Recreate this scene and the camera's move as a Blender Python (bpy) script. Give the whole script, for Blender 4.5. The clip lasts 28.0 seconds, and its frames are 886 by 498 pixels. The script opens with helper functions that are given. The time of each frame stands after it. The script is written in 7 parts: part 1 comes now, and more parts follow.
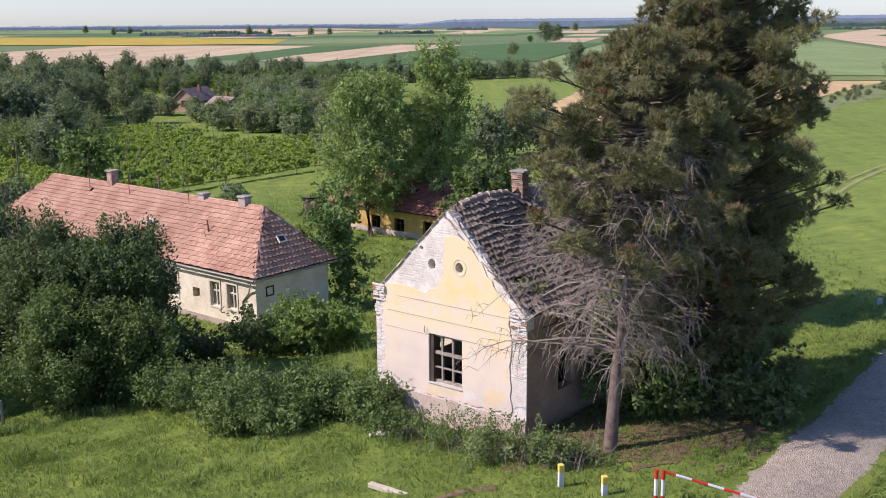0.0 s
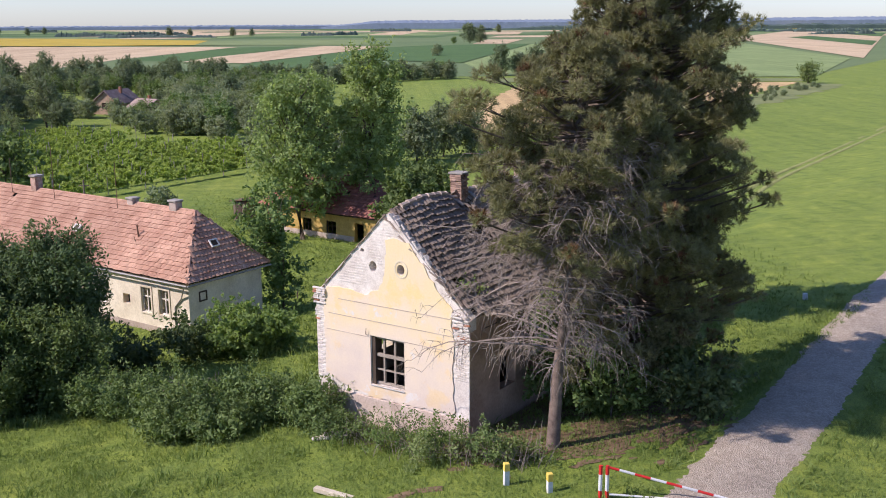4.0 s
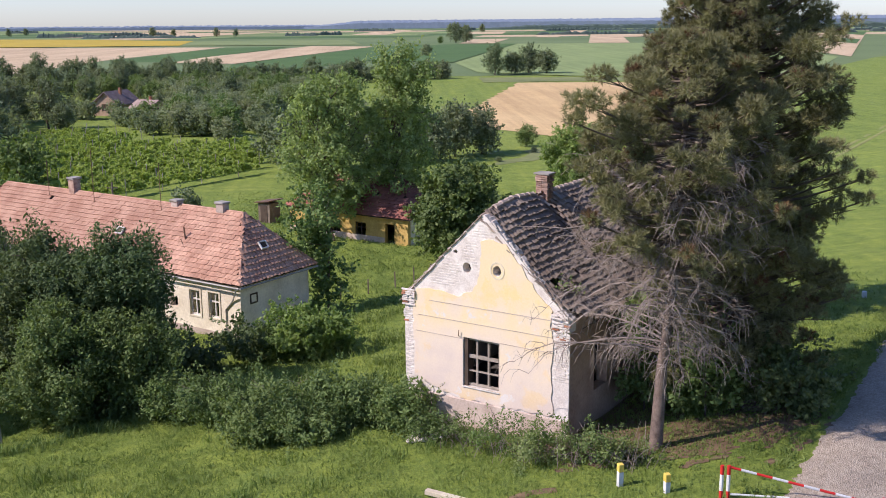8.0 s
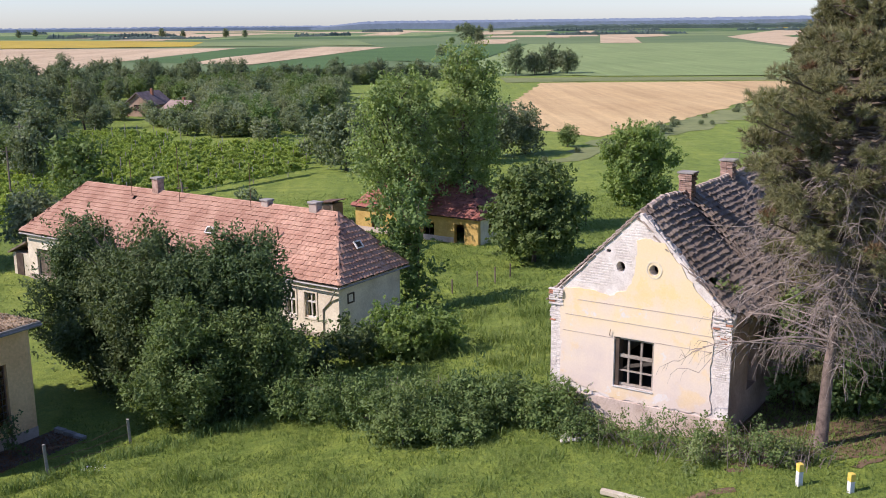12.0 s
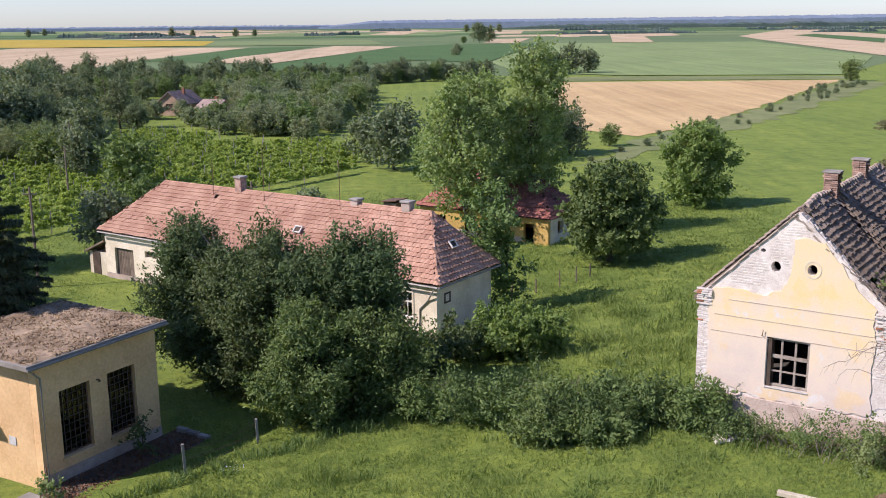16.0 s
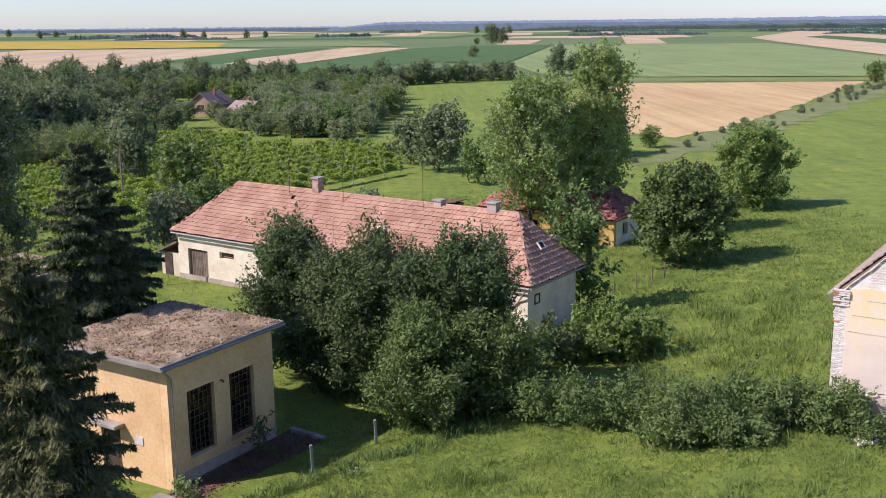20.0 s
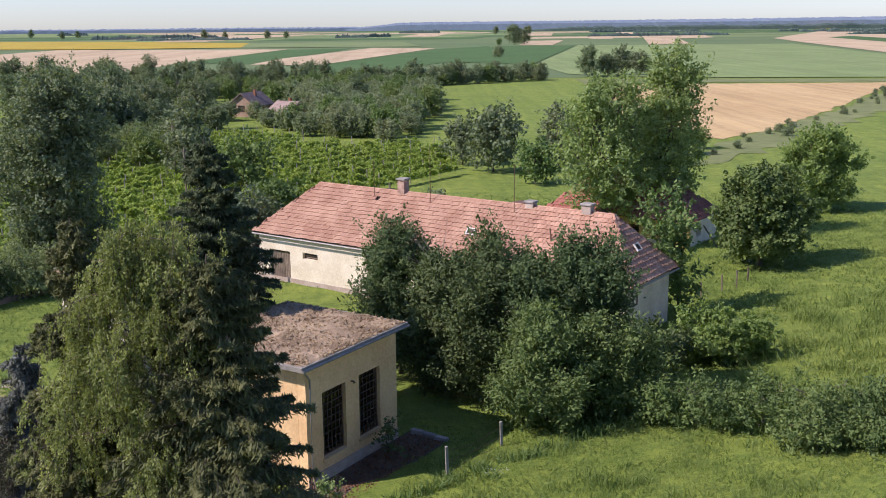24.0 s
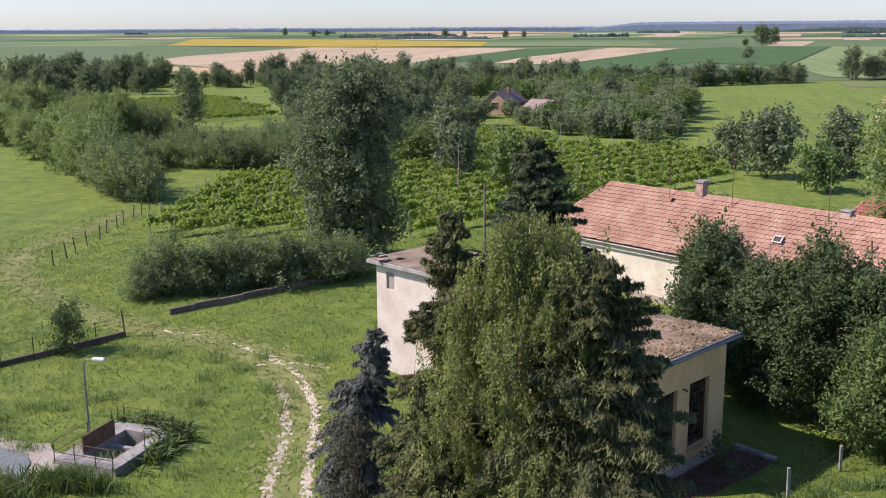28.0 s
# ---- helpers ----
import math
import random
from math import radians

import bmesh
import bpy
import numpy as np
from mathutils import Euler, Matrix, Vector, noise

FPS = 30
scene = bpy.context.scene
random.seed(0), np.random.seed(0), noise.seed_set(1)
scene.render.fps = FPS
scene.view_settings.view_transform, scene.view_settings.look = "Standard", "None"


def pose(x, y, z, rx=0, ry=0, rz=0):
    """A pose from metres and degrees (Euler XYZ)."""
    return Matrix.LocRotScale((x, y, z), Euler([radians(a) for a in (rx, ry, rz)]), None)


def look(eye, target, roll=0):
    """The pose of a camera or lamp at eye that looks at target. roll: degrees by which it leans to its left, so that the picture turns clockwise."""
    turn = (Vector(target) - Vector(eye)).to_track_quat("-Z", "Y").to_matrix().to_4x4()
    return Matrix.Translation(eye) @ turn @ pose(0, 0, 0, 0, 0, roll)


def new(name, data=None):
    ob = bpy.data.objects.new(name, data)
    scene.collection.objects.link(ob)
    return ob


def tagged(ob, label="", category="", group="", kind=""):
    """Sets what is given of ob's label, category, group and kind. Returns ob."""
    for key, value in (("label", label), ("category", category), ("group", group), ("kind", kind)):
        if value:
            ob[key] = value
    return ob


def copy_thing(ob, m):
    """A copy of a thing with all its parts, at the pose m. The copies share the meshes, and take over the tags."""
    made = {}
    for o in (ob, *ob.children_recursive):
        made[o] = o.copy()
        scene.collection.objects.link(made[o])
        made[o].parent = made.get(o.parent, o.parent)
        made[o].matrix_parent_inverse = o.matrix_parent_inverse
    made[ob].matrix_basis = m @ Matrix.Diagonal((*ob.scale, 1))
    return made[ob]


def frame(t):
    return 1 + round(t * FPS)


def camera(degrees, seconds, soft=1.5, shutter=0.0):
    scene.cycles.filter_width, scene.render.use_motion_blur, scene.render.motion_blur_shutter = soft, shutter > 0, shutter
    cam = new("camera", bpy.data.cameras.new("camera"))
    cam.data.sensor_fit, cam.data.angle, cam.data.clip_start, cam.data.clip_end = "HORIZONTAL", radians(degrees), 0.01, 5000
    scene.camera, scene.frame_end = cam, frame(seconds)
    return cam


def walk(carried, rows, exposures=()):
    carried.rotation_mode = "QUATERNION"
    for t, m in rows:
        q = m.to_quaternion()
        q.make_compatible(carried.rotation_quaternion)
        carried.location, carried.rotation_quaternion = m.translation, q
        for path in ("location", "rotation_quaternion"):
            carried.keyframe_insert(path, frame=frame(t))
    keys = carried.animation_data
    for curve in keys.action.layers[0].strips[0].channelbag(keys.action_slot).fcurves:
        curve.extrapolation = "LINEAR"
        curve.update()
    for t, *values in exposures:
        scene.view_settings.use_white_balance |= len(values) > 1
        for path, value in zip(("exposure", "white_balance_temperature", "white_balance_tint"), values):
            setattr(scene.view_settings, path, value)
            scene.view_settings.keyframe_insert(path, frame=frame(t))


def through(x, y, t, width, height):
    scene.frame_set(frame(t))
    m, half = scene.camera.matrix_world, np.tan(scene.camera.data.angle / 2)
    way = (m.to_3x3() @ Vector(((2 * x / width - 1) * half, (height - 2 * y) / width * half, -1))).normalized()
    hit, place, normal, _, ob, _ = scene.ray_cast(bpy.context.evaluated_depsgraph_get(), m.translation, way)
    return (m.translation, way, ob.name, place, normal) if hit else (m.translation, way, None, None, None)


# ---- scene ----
cam = camera(47.1, 28.0, 0.95)
PATH = [
    (0, (0.417, 0.038, 14.112), (0.351, 1.989, 13.676), -0.4),
    (0.5, (0.438, 0.072, 14.105), (0.388, 2.024, 13.669), -0.4),
    (1, (0.437, 0.111, 14.086), (0.404, 2.063, 13.651), -0.4),
    (1.5, (0.446, 0.132, 14.076), (0.431, 2.084, 13.643), -0.4),
    (2, (0.444, 0.08, 14.103), (0.448, 2.032, 13.669), -0.4),
    (2.5, (0.406, -0.016, 14.164), (0.427, 1.936, 13.728), -0.4),
    (3, (0.28, -0.074, 14.206), (0.321, 1.877, 13.769), -0.4),
    (3.5, (0.134, -0.069, 14.162), (0.193, 1.882, 13.727), -0.3),
    (5.5, (-1.301, -0.089, 14.185), (-1.181, 1.86, 13.751), -0.3),
    (6, (-1.824, -0.108, 14.244), (-1.705, 1.84, 13.806), -0.3),
    (6.5, (-2.331, -0.027, 14.202), (-2.214, 1.922, 13.768), -0.3),
    (7, (-2.888, 0.021, 14.223), (-2.771, 1.97, 13.788), -0.3),
    (7.5, (-3.439, 0.135, 14.2), (-3.324, 2.084, 13.766), -0.3),
    (8, (-3.98, 0.22, 14.213), (-3.868, 2.169, 13.778), -0.4),
    (8.5, (-4.612, 0.252, 14.198), (-4.501, 2.201, 13.761), -0.4),
    (9, (-5.279, 0.243, 14.191), (-5.168, 2.191, 13.754), -0.4),
    (9.5, (-5.942, 0.266, 14.216), (-5.833, 2.215, 13.779), -0.4),
    (10, (-6.565, 0.326, 14.188), (-6.458, 2.275, 13.752), -0.4),
    (10.5, (-7.182, 0.38, 14.167), (-7.076, 2.329, 13.732), -0.5),
    (11, (-7.801, 0.366, 14.204), (-7.698, 2.315, 13.768), -0.5),
    (11.5, (-8.475, 0.404, 14.257), (-8.373, 2.353, 13.821), -0.5),
    (12, (-9.163, 0.572, 14.193), (-9.062, 2.522, 13.759), -0.5),
    (12.5, (-9.838, 0.73, 14.175), (-9.738, 2.679, 13.741), -0.4),
    (14.5, (-12.451, 0.945, 14.148), (-12.358, 2.895, 13.713), -0.5),
    (15, (-13.113, 0.981, 14.14), (-13.02, 2.931, 13.706), -0.5),
    (15.5, (-13.724, 1.008, 14.163), (-13.633, 2.958, 13.727), -0.5),
    (16, (-14.315, 1.033, 14.193), (-14.225, 2.983, 13.758), -0.5),
    (16.5, (-14.917, 1.054, 14.183), (-14.828, 3.004, 13.749), -0.6),
    (17, (-15.479, 1.079, 14.174), (-15.393, 3.03, 13.74), -0.5),
    (17.5, (-16.104, 1.108, 14.194), (-16.017, 3.058, 13.76), -0.6),
    (18, (-16.697, 1.153, 14.18), (-16.611, 3.104, 13.747), -0.5),
    (18.5, (-17.25, 1.22, 14.187), (-17.167, 3.171, 13.754), -0.6),
    (19, (-17.843, 1.332, 14.206), (-17.762, 3.282, 13.771), -0.5),
    (19.5, (-18.482, 1.378, 14.162), (-18.401, 3.329, 13.729), -0.5),
    (20, (-18.979, 1.316, 14.196), (-18.903, 3.267, 13.764), -0.5),
    (20.5, (-19.588, 1.422, 14.208), (-19.511, 3.373, 13.775), -0.6),
    (21, (-20.175, 1.445, 14.221), (-20.099, 3.395, 13.787), -0.5),
    (21.5, (-20.71, 1.396, 14.26), (-20.637, 3.347, 13.826), -0.6),
    (23.5, (-23.098, 1.574, 14.27), (-23.032, 3.526, 13.837), -0.4),
    (24, (-23.57, 1.47, 14.295), (-23.526, 3.422, 13.864), -0.5),
    (24.5, (-24.138, 1.673, 14.265), (-24.116, 3.626, 13.833), -0.6),
    (25, (-24.711, 1.663, 14.251), (-24.743, 3.615, 13.821), -0.6),
    (25.5, (-25.269, 1.75, 14.282), (-25.358, 3.7, 13.85), -0.6),
    (26, (-25.837, 1.929, 14.171), (-25.986, 3.877, 13.742), -0.4),
    (26.5, (-26.286, 2.001, 14.189), (-26.501, 3.942, 13.759), -0.5),
    (27, (-26.925, 1.984, 14.148), (-27.196, 3.918, 13.719), -0.4),
    (27.5, (-27.339, 2.035, 14.127), (-27.677, 3.96, 13.698), -0.4),
    (28, (-28.049, 2.007, 14.117), (-28.44, 3.921, 13.688), -0.3),
]
walk(cam, [(r[0], look(*r[1:])) for r in PATH], [(0, 0.51, 6050, 22), (28, 0.51, 6050, 22)])

SUN_EL, SUN_AZ = 42.0, 258.0  # degrees above the ground; clockwise from +y
sun_way = Vector((math.sin(radians(SUN_AZ)) * math.cos(radians(SUN_EL)), math.cos(radians(SUN_AZ)) * math.cos(radians(SUN_EL)), math.sin(radians(SUN_EL))))
world = bpy.data.worlds.new("sky")
scene.world = world
world.use_nodes = True
wn = world.node_tree
sky = wn.nodes.new("ShaderNodeTexSky")
sky.sky_type, sky.sun_disc = "NISHITA", False
sky.sun_elevation, sky.sun_rotation = radians(SUN_EL), radians(SUN_AZ)
sky.air_density, sky.dust_density, sky.ozone_density, sky.altitude = 1.0, 0.35, 2.2, 80.0
cool = wn.nodes.new("ShaderNodeMix")
cool.data_type, cool.blend_type = "RGBA", "MULTIPLY"
cool.inputs[0].default_value, cool.inputs[7].default_value = 1.0, (0.88, 0.97, 1.16, 1.0)
wn.links.new(sky.outputs[0], cool.inputs[6])
wn.links.new(cool.outputs[2], wn.nodes["Background"].inputs[0])
wn.nodes["Background"].inputs[1].default_value = 0.10
sun = new("sun", bpy.data.lights.new("sun", "SUN"))
sun.data.energy, sun.data.angle, sun.data.color = 4.2, radians(0.6), (1.0, 0.91, 0.78)
sun.matrix_basis = look(sun_way * 100, (0, 0, 0))

# ---- materials ----


def shader(name, rough=0.85):
    m = bpy.data.materials.new(name)
    m.use_nodes = True
    t = m.node_tree
    b = t.nodes["Principled BSDF"]
    b.inputs["Roughness"].default_value = rough
    b.inputs["Specular IOR Level"].default_value = 0.3
    return m, t, b


def node(t, kind, **values):
    n = t.nodes.new(kind)
    for k, v in values.items():
        n.inputs[k].default_value = v
    return n


def ramp(t, src, stops):
    r = t.nodes.new("ShaderNodeValToRGB")
    e = r.color_ramp.elements
    while len(e) < len(stops):
        e.new(0.5)
    for i, (p, c) in enumerate(stops):
        e[i].position, e[i].color = p, (*c, 1.0)
    t.links.new(src, r.inputs[0])
    return r.outputs[0]


def mix(t, fac, a, b, mode="MIX"):
    n = t.nodes.new("ShaderNodeMix")
    n.data_type, n.blend_type = "RGBA", mode
    for socket, v in ((n.inputs[0], fac), (n.inputs[6], a), (n.inputs[7], b)):
        if isinstance(v, (int, float)):
            socket.default_value = v
        elif isinstance(v, tuple):
            socket.default_value = (*v, 1.0)
        else:
            t.links.new(v, socket)
    return n.outputs[2]


def noise_tex(t, scale, detail=5.0, rough=0.6, coord=None):
    n = node(t, "ShaderNodeTexNoise", Scale=scale, Detail=detail, Roughness=rough)
    if coord is None:
        coord = t.nodes.new("ShaderNodeTexCoord").outputs["Object"]
    t.links.new(coord, n.inputs["Vector"])
    return n.outputs[0]


def bump(t, b, height, strength=0.4, dist=0.02):
    n = node(t, "ShaderNodeBump", Strength=strength, Distance=dist)
    t.links.new(height, n.inputs["Height"])
    t.links.new(n.outputs[0], b.inputs["Normal"])


def surface(name, dark, light, coarse=1.5, fine=25.0, rough=0.85, metal=0.0, relief=0.3, spread=0.12, dist=0.01, world_place=False):
    """A worn plain surface: two scales of stain, grain relief, and a small change from piece to piece."""
    m, t, b = shader(name, rough)
    geo = t.nodes.new("ShaderNodeNewGeometry")
    place = geo.outputs["Position"]
    c = ramp(t, noise_tex(t, coarse, 4, coord=place), [(0.35, dark), (0.65, light)])
    g = noise_tex(t, fine, 6, 0.7, coord=place)
    c = mix(t, 0.35, c, ramp(t, g, [(0.3, tuple(v * 0.6 for v in dark)), (0.7, tuple(min(1, v * 1.15) for v in light))]))
    info = t.nodes.new("ShaderNodeObjectInfo")
    v = t.nodes.new("ShaderNodeMapRange")
    v.inputs["To Min"].default_value, v.inputs["To Max"].default_value = 1 - spread, 1 + spread
    t.links.new(info.outputs["Random"], v.inputs["Value"])
    h = node(t, "ShaderNodeHueSaturation")
    t.links.new(v.outputs[0], h.inputs["Value"])
    t.links.new(c, h.inputs["Color"])
    t.links.new(h.outputs[0], b.inputs["Base Color"])
    b.inputs["Metallic"].default_value = metal
    bump(t, b, g, relief, dist)
    return m


def leafy(name, dark, light, through=0.28, hue=0.018):
    """Leaves: change from leaf to leaf and from clump to clump, and let some light through."""
    m, t, b = shader(name, 0.6)
    b.inputs["Specular IOR Level"].default_value = 0.15
    geo = t.nodes.new("ShaderNodeNewGeometry")
    info = t.nodes.new("ShaderNodeObjectInfo")
    c = ramp(t, geo.outputs["Random Per Island"], [(0.0, dark), (1.0, light)])
    c = mix(t, 0.5, c, ramp(t, noise_tex(t, 0.7, 3, coord=geo.outputs["Position"]), [(0.35, dark), (0.65, light)]))
    h = node(t, "ShaderNodeHueSaturation")
    r = t.nodes.new("ShaderNodeMapRange")
    r.inputs["To Min"].default_value, r.inputs["To Max"].default_value = 0.5 - hue, 0.5 + hue * 0.5
    t.links.new(info.outputs["Random"], r.inputs["Value"])
    t.links.new(r.outputs[0], h.inputs["Hue"])
    t.links.new(c, h.inputs["Color"])
    t.links.new(h.outputs[0], b.inputs["Base Color"])
    tr = t.nodes.new("ShaderNodeBsdfTranslucent")
    t.links.new(mix(t, 1.0, h.outputs[0], (1.25, 1.3, 0.6), "MULTIPLY"), tr.inputs["Color"])
    ms = t.nodes.new("ShaderNodeMixShader")
    ms.inputs[0].default_value = through
    t.links.new(b.outputs[0], ms.inputs[1])
    t.links.new(tr.outputs[0], ms.inputs[2])
    t.links.new(ms.outputs[0], t.nodes["Material Output"].inputs["Surface"])
    return m


def grass_ground(name):
    """Meadow and lawn: patches of fresh, dry and tall grass, with grain down to the blades."""
    m, t, b = shader(name, 0.95)
    place = t.nodes.new("ShaderNodeNewGeometry").outputs["Position"]
    c = ramp(t, noise_tex(t, 0.035, 6, 0.7, place), [(0.36, (0.102, 0.168, 0.026)), (0.5, (0.162, 0.224, 0.042)), (0.64, (0.240, 0.263, 0.077))])
    c = mix(t, 0.5, c, ramp(t, noise_tex(t, 0.28, 6, 0.72, place), [(0.34, (0.072, 0.132, 0.020)), (0.5, (0.162, 0.230, 0.040)), (0.66, (0.270, 0.293, 0.088))]))
    c = mix(t, 0.45, c, ramp(t, noise_tex(t, 1.9, 6, 0.75, place), [(0.32, (0.054, 0.101, 0.015)), (0.5, (0.150, 0.218, 0.037)), (0.7, (0.300, 0.319, 0.105))]))
    fine = noise_tex(t, 11.0, 6, 0.8, place)
    turned = t.nodes.new("ShaderNodeMapping")
    turned.inputs["Rotation"].default_value[2] = radians(-33)
    turned.inputs["Scale"].default_value = (0.06, 0.9, 1.0)
    t.links.new(place, turned.inputs["Vector"])
    c = mix(t, 0.75, c, ramp(t, noise_tex(t, 1.0, 5, 0.65, turned.outputs[0]), [(0.36, (0.70, 0.76, 0.70)), (0.64, (1.30, 1.20, 1.12))]), "MULTIPLY")
    c = mix(t, 0.8, c, ramp(t, noise_tex(t, 0.075, 6, 0.68, place), [(0.36, (0.74, 0.82, 0.72)), (0.5, (1.05, 1.05, 1.0)), (0.62, (1.35, 1.22, 1.15))]), "MULTIPLY")
    c = mix(t, 0.5, c, ramp(t, fine, [(0.34, (0.024, 0.050, 0.008)), (0.66, (0.290, 0.345, 0.095))]))
    c = mix(t, 0.35, c, ramp(t, noise_tex(t, 34.0, 4, 0.8, place), [(0.34, (0.02, 0.045, 0.006)), (0.66, (0.31, 0.37, 0.10))]))
    c = mix(t, 0.9, c, ramp(t, noise_tex(t, 0.75, 8, 0.78, place), [(0.34, (0.62, 0.70, 0.62)), (0.5, (1.0, 1.0, 1.0)), (0.66, (1.36, 1.26, 1.20))]), "MULTIPLY")
    mown = t.nodes.new("ShaderNodeMapping")
    mown.inputs["Rotation"].default_value[2] = radians(35)
    mown.inputs["Scale"].default_value = (0.5, 0.02, 1.0)
    t.links.new(place, mown.inputs["Vector"])
    c = mix(t, 0.8, c, ramp(t, noise_tex(t, 1.0, 5, 0.7, mown.outputs[0]), [(0.36, (0.84, 0.88, 0.82)), (0.64, (1.18, 1.13, 1.08))]), "MULTIPLY")
    c = mix(t, 1.0, c, (1.04, 1.06, 0.76), "MULTIPLY")
    t.links.new(c, b.inputs["Base Color"])
    bump(t, b, fine, 0.7, 0.12)
    return m


def field_mat(name, dark, light, row=0.0, angle=0.0, coarse=0.03, lanes=0.0):
    """A far field with drill lines and uneven growth."""
    m, t, b = shader(name, 0.95)
    place = t.nodes.new("ShaderNodeNewGeometry").outputs["Position"]
    c = ramp(t, noise_tex(t, coarse, 5, 0.65, place), [(0.3, dark), (0.7, light)])
    c = mix(t, 0.3, c, ramp(t, noise_tex(t, 0.8, 5, 0.7, place), [(0.3, tuple(v * 0.7 for v in dark)), (0.7, tuple(v * 1.2 for v in light))]))
    if row:
        mp = t.nodes.new("ShaderNodeMapping")
        mp.inputs["Rotation"].default_value[2] = radians(angle)
        t.links.new(place, mp.inputs["Vector"])
        w = node(t, "ShaderNodeTexWave", Scale=row, Distortion=1.2, Detail=2.0)
        t.links.new(mp.outputs[0], w.inputs["Vector"])
        c = mix(t, 0.22, c, ramp(t, w.outputs[1], [(0.2, tuple(v * 0.75 for v in dark)), (0.8, tuple(v * 1.25 for v in light))]))
    if lanes:
        mp = t.nodes.new("ShaderNodeMapping")
        mp.inputs["Rotation"].default_value[2] = radians(angle)
        mp.inputs["Scale"].default_value = (lanes, lanes * 0.03, 1.0)
        t.links.new(place, mp.inputs["Vector"])
        c = mix(t, 0.5, c, ramp(t, noise_tex(t, 1.0, 6, 0.7, mp.outputs[0]), [(0.36, (0.74, 0.72, 0.66)), (0.5, (1.0, 1.0, 1.0)), (0.64, (1.26, 1.26, 1.22))]), "MULTIPLY")
    t.links.new(c, b.inputs["Base Color"])
    return m


def gravelly(name):
    """Loose pale gravel: single stones, washed-out wheel lines and sandy patches."""
    m, t, b = shader(name, 0.95)
    place = t.nodes.new("ShaderNodeNewGeometry").outputs["Position"]
    stones = node(t, "ShaderNodeTexVoronoi", Scale=24.0)
    t.links.new(place, stones.inputs["Vector"])
    c = ramp(t, noise_tex(t, 0.9, 6, 0.7, place), [(0.36, (0.30, 0.25, 0.20)), (0.62, (0.48, 0.415, 0.345))])
    c = mix(t, 0.42, c, ramp(t, stones.outputs["Color"], [(0.2, (0.14, 0.12, 0.10)), (0.5, (0.40, 0.355, 0.31)), (0.85, (0.66, 0.60, 0.54))]))
    c = mix(t, 0.3, c, ramp(t, noise_tex(t, 5.0, 6, 0.75, place), [(0.35, (0.16, 0.145, 0.11)), (0.65, (0.56, 0.50, 0.44))]))
    c = mix(t, 1.0, c, (1.04, 0.97, 0.88), "MULTIPLY")
    t.links.new(c, b.inputs["Base Color"])
    bump(t, b, stones.outputs["Distance"], 0.8, 0.06)
    return m


WOOD_PALE = surface("bleached_wood", (0.26, 0.215, 0.175), (0.50, 0.44, 0.375), 3.0, 30, 0.85)
WOOD_GREY = surface("grey_window_wood", (0.20, 0.160, 0.125), (0.42, 0.355, 0.29), 3.0, 30, 0.85)
GRASS = grass_ground("grass")
LONG_GRASS = leafy("long_grass", (0.098, 0.152, 0.034), (0.250, 0.310, 0.096), 0.3, 0.004)
GRAVEL = gravelly("gravel")
SAND = surface("pale_sand", (0.46, 0.36, 0.25), (0.70, 0.59, 0.45), 2.0, 16, 0.95, relief=0.6, dist=0.03)
SILT = surface("pale_silt", (0.34, 0.28, 0.21), (0.54, 0.47, 0.38), 0.8, 12, 0.9)
POND = surface("murky_pond_water", (0.17, 0.175, 0.14), (0.25, 0.25, 0.20), 0.5, 3, 0.18, relief=0.05)
NEEDLE_LITTER = surface("needle_litter", (0.13, 0.085, 0.05), (0.24, 0.16, 0.09), 1.5, 20, 0.95, relief=0.6, dist=0.03)
CONCRETE = surface("concrete", (0.20, 0.18, 0.155), (0.40, 0.365, 0.32), 1.2, 20, 0.9)
RENDER_WHITE = surface("white_render", (0.60, 0.50, 0.36), (0.82, 0.72, 0.56), 0.8, 9, 0.9, relief=0.2)
RENDER_CREAM = surface("cream_render", (0.50, 0.41, 0.29), (0.70, 0.62, 0.48), 0.7, 9, 0.9, relief=0.2)
RENDER_OCHRE = surface("ochre_render", (0.66, 0.41, 0.20), (0.83, 0.57, 0.30), 0.6, 8, 0.9, relief=0.2)
RENDER_GOLD = surface("golden_render", (0.42, 0.26, 0.07), (0.64, 0.43, 0.14), 1.1, 7, 0.9, relief=0.2)
# Stained pinkish render; the pines' shade on the side wall darkens its colour.
SIDE_WALL = surface("shaded_stained_pink_render", (0.30, 0.190, 0.130), (0.48, 0.335, 0.240), 0.7, 9, 0.92, relief=0.3)
PLINTH = surface("plinth_render", (0.38, 0.285, 0.225), (0.58, 0.47, 0.39), 1.4, 14, 0.95, relief=0.5)
BRICK_PALE = surface("whitewashed_brick", (0.52, 0.44, 0.38), (0.74, 0.67, 0.60), 2.5, 20, 0.92, spread=0.10)
BRICK_RED = surface("red_brick", (0.26, 0.10, 0.06), (0.46, 0.22, 0.13), 3, 25, 0.92, spread=0.3)
BRICK_OLD = surface("sooty_worn_brick", (0.22, 0.12, 0.085), (0.46, 0.32, 0.25), 4, 30, 0.95, relief=0.6, spread=0.35)
TILE_GREY = surface("weathered_tile", (0.195, 0.145, 0.112), (0.47, 0.37, 0.295), 0.9, 30, 0.9, spread=0.3)
TILE_RED = surface("red_tile", (0.33, 0.163, 0.108), (0.55, 0.332, 0.230), 0.9, 22, 0.9, spread=0.12)
TILE_DEEP = surface("deep_red_tile", (0.19, 0.065, 0.048), (0.36, 0.145, 0.105), 0.9, 25, 0.85, spread=0.25)
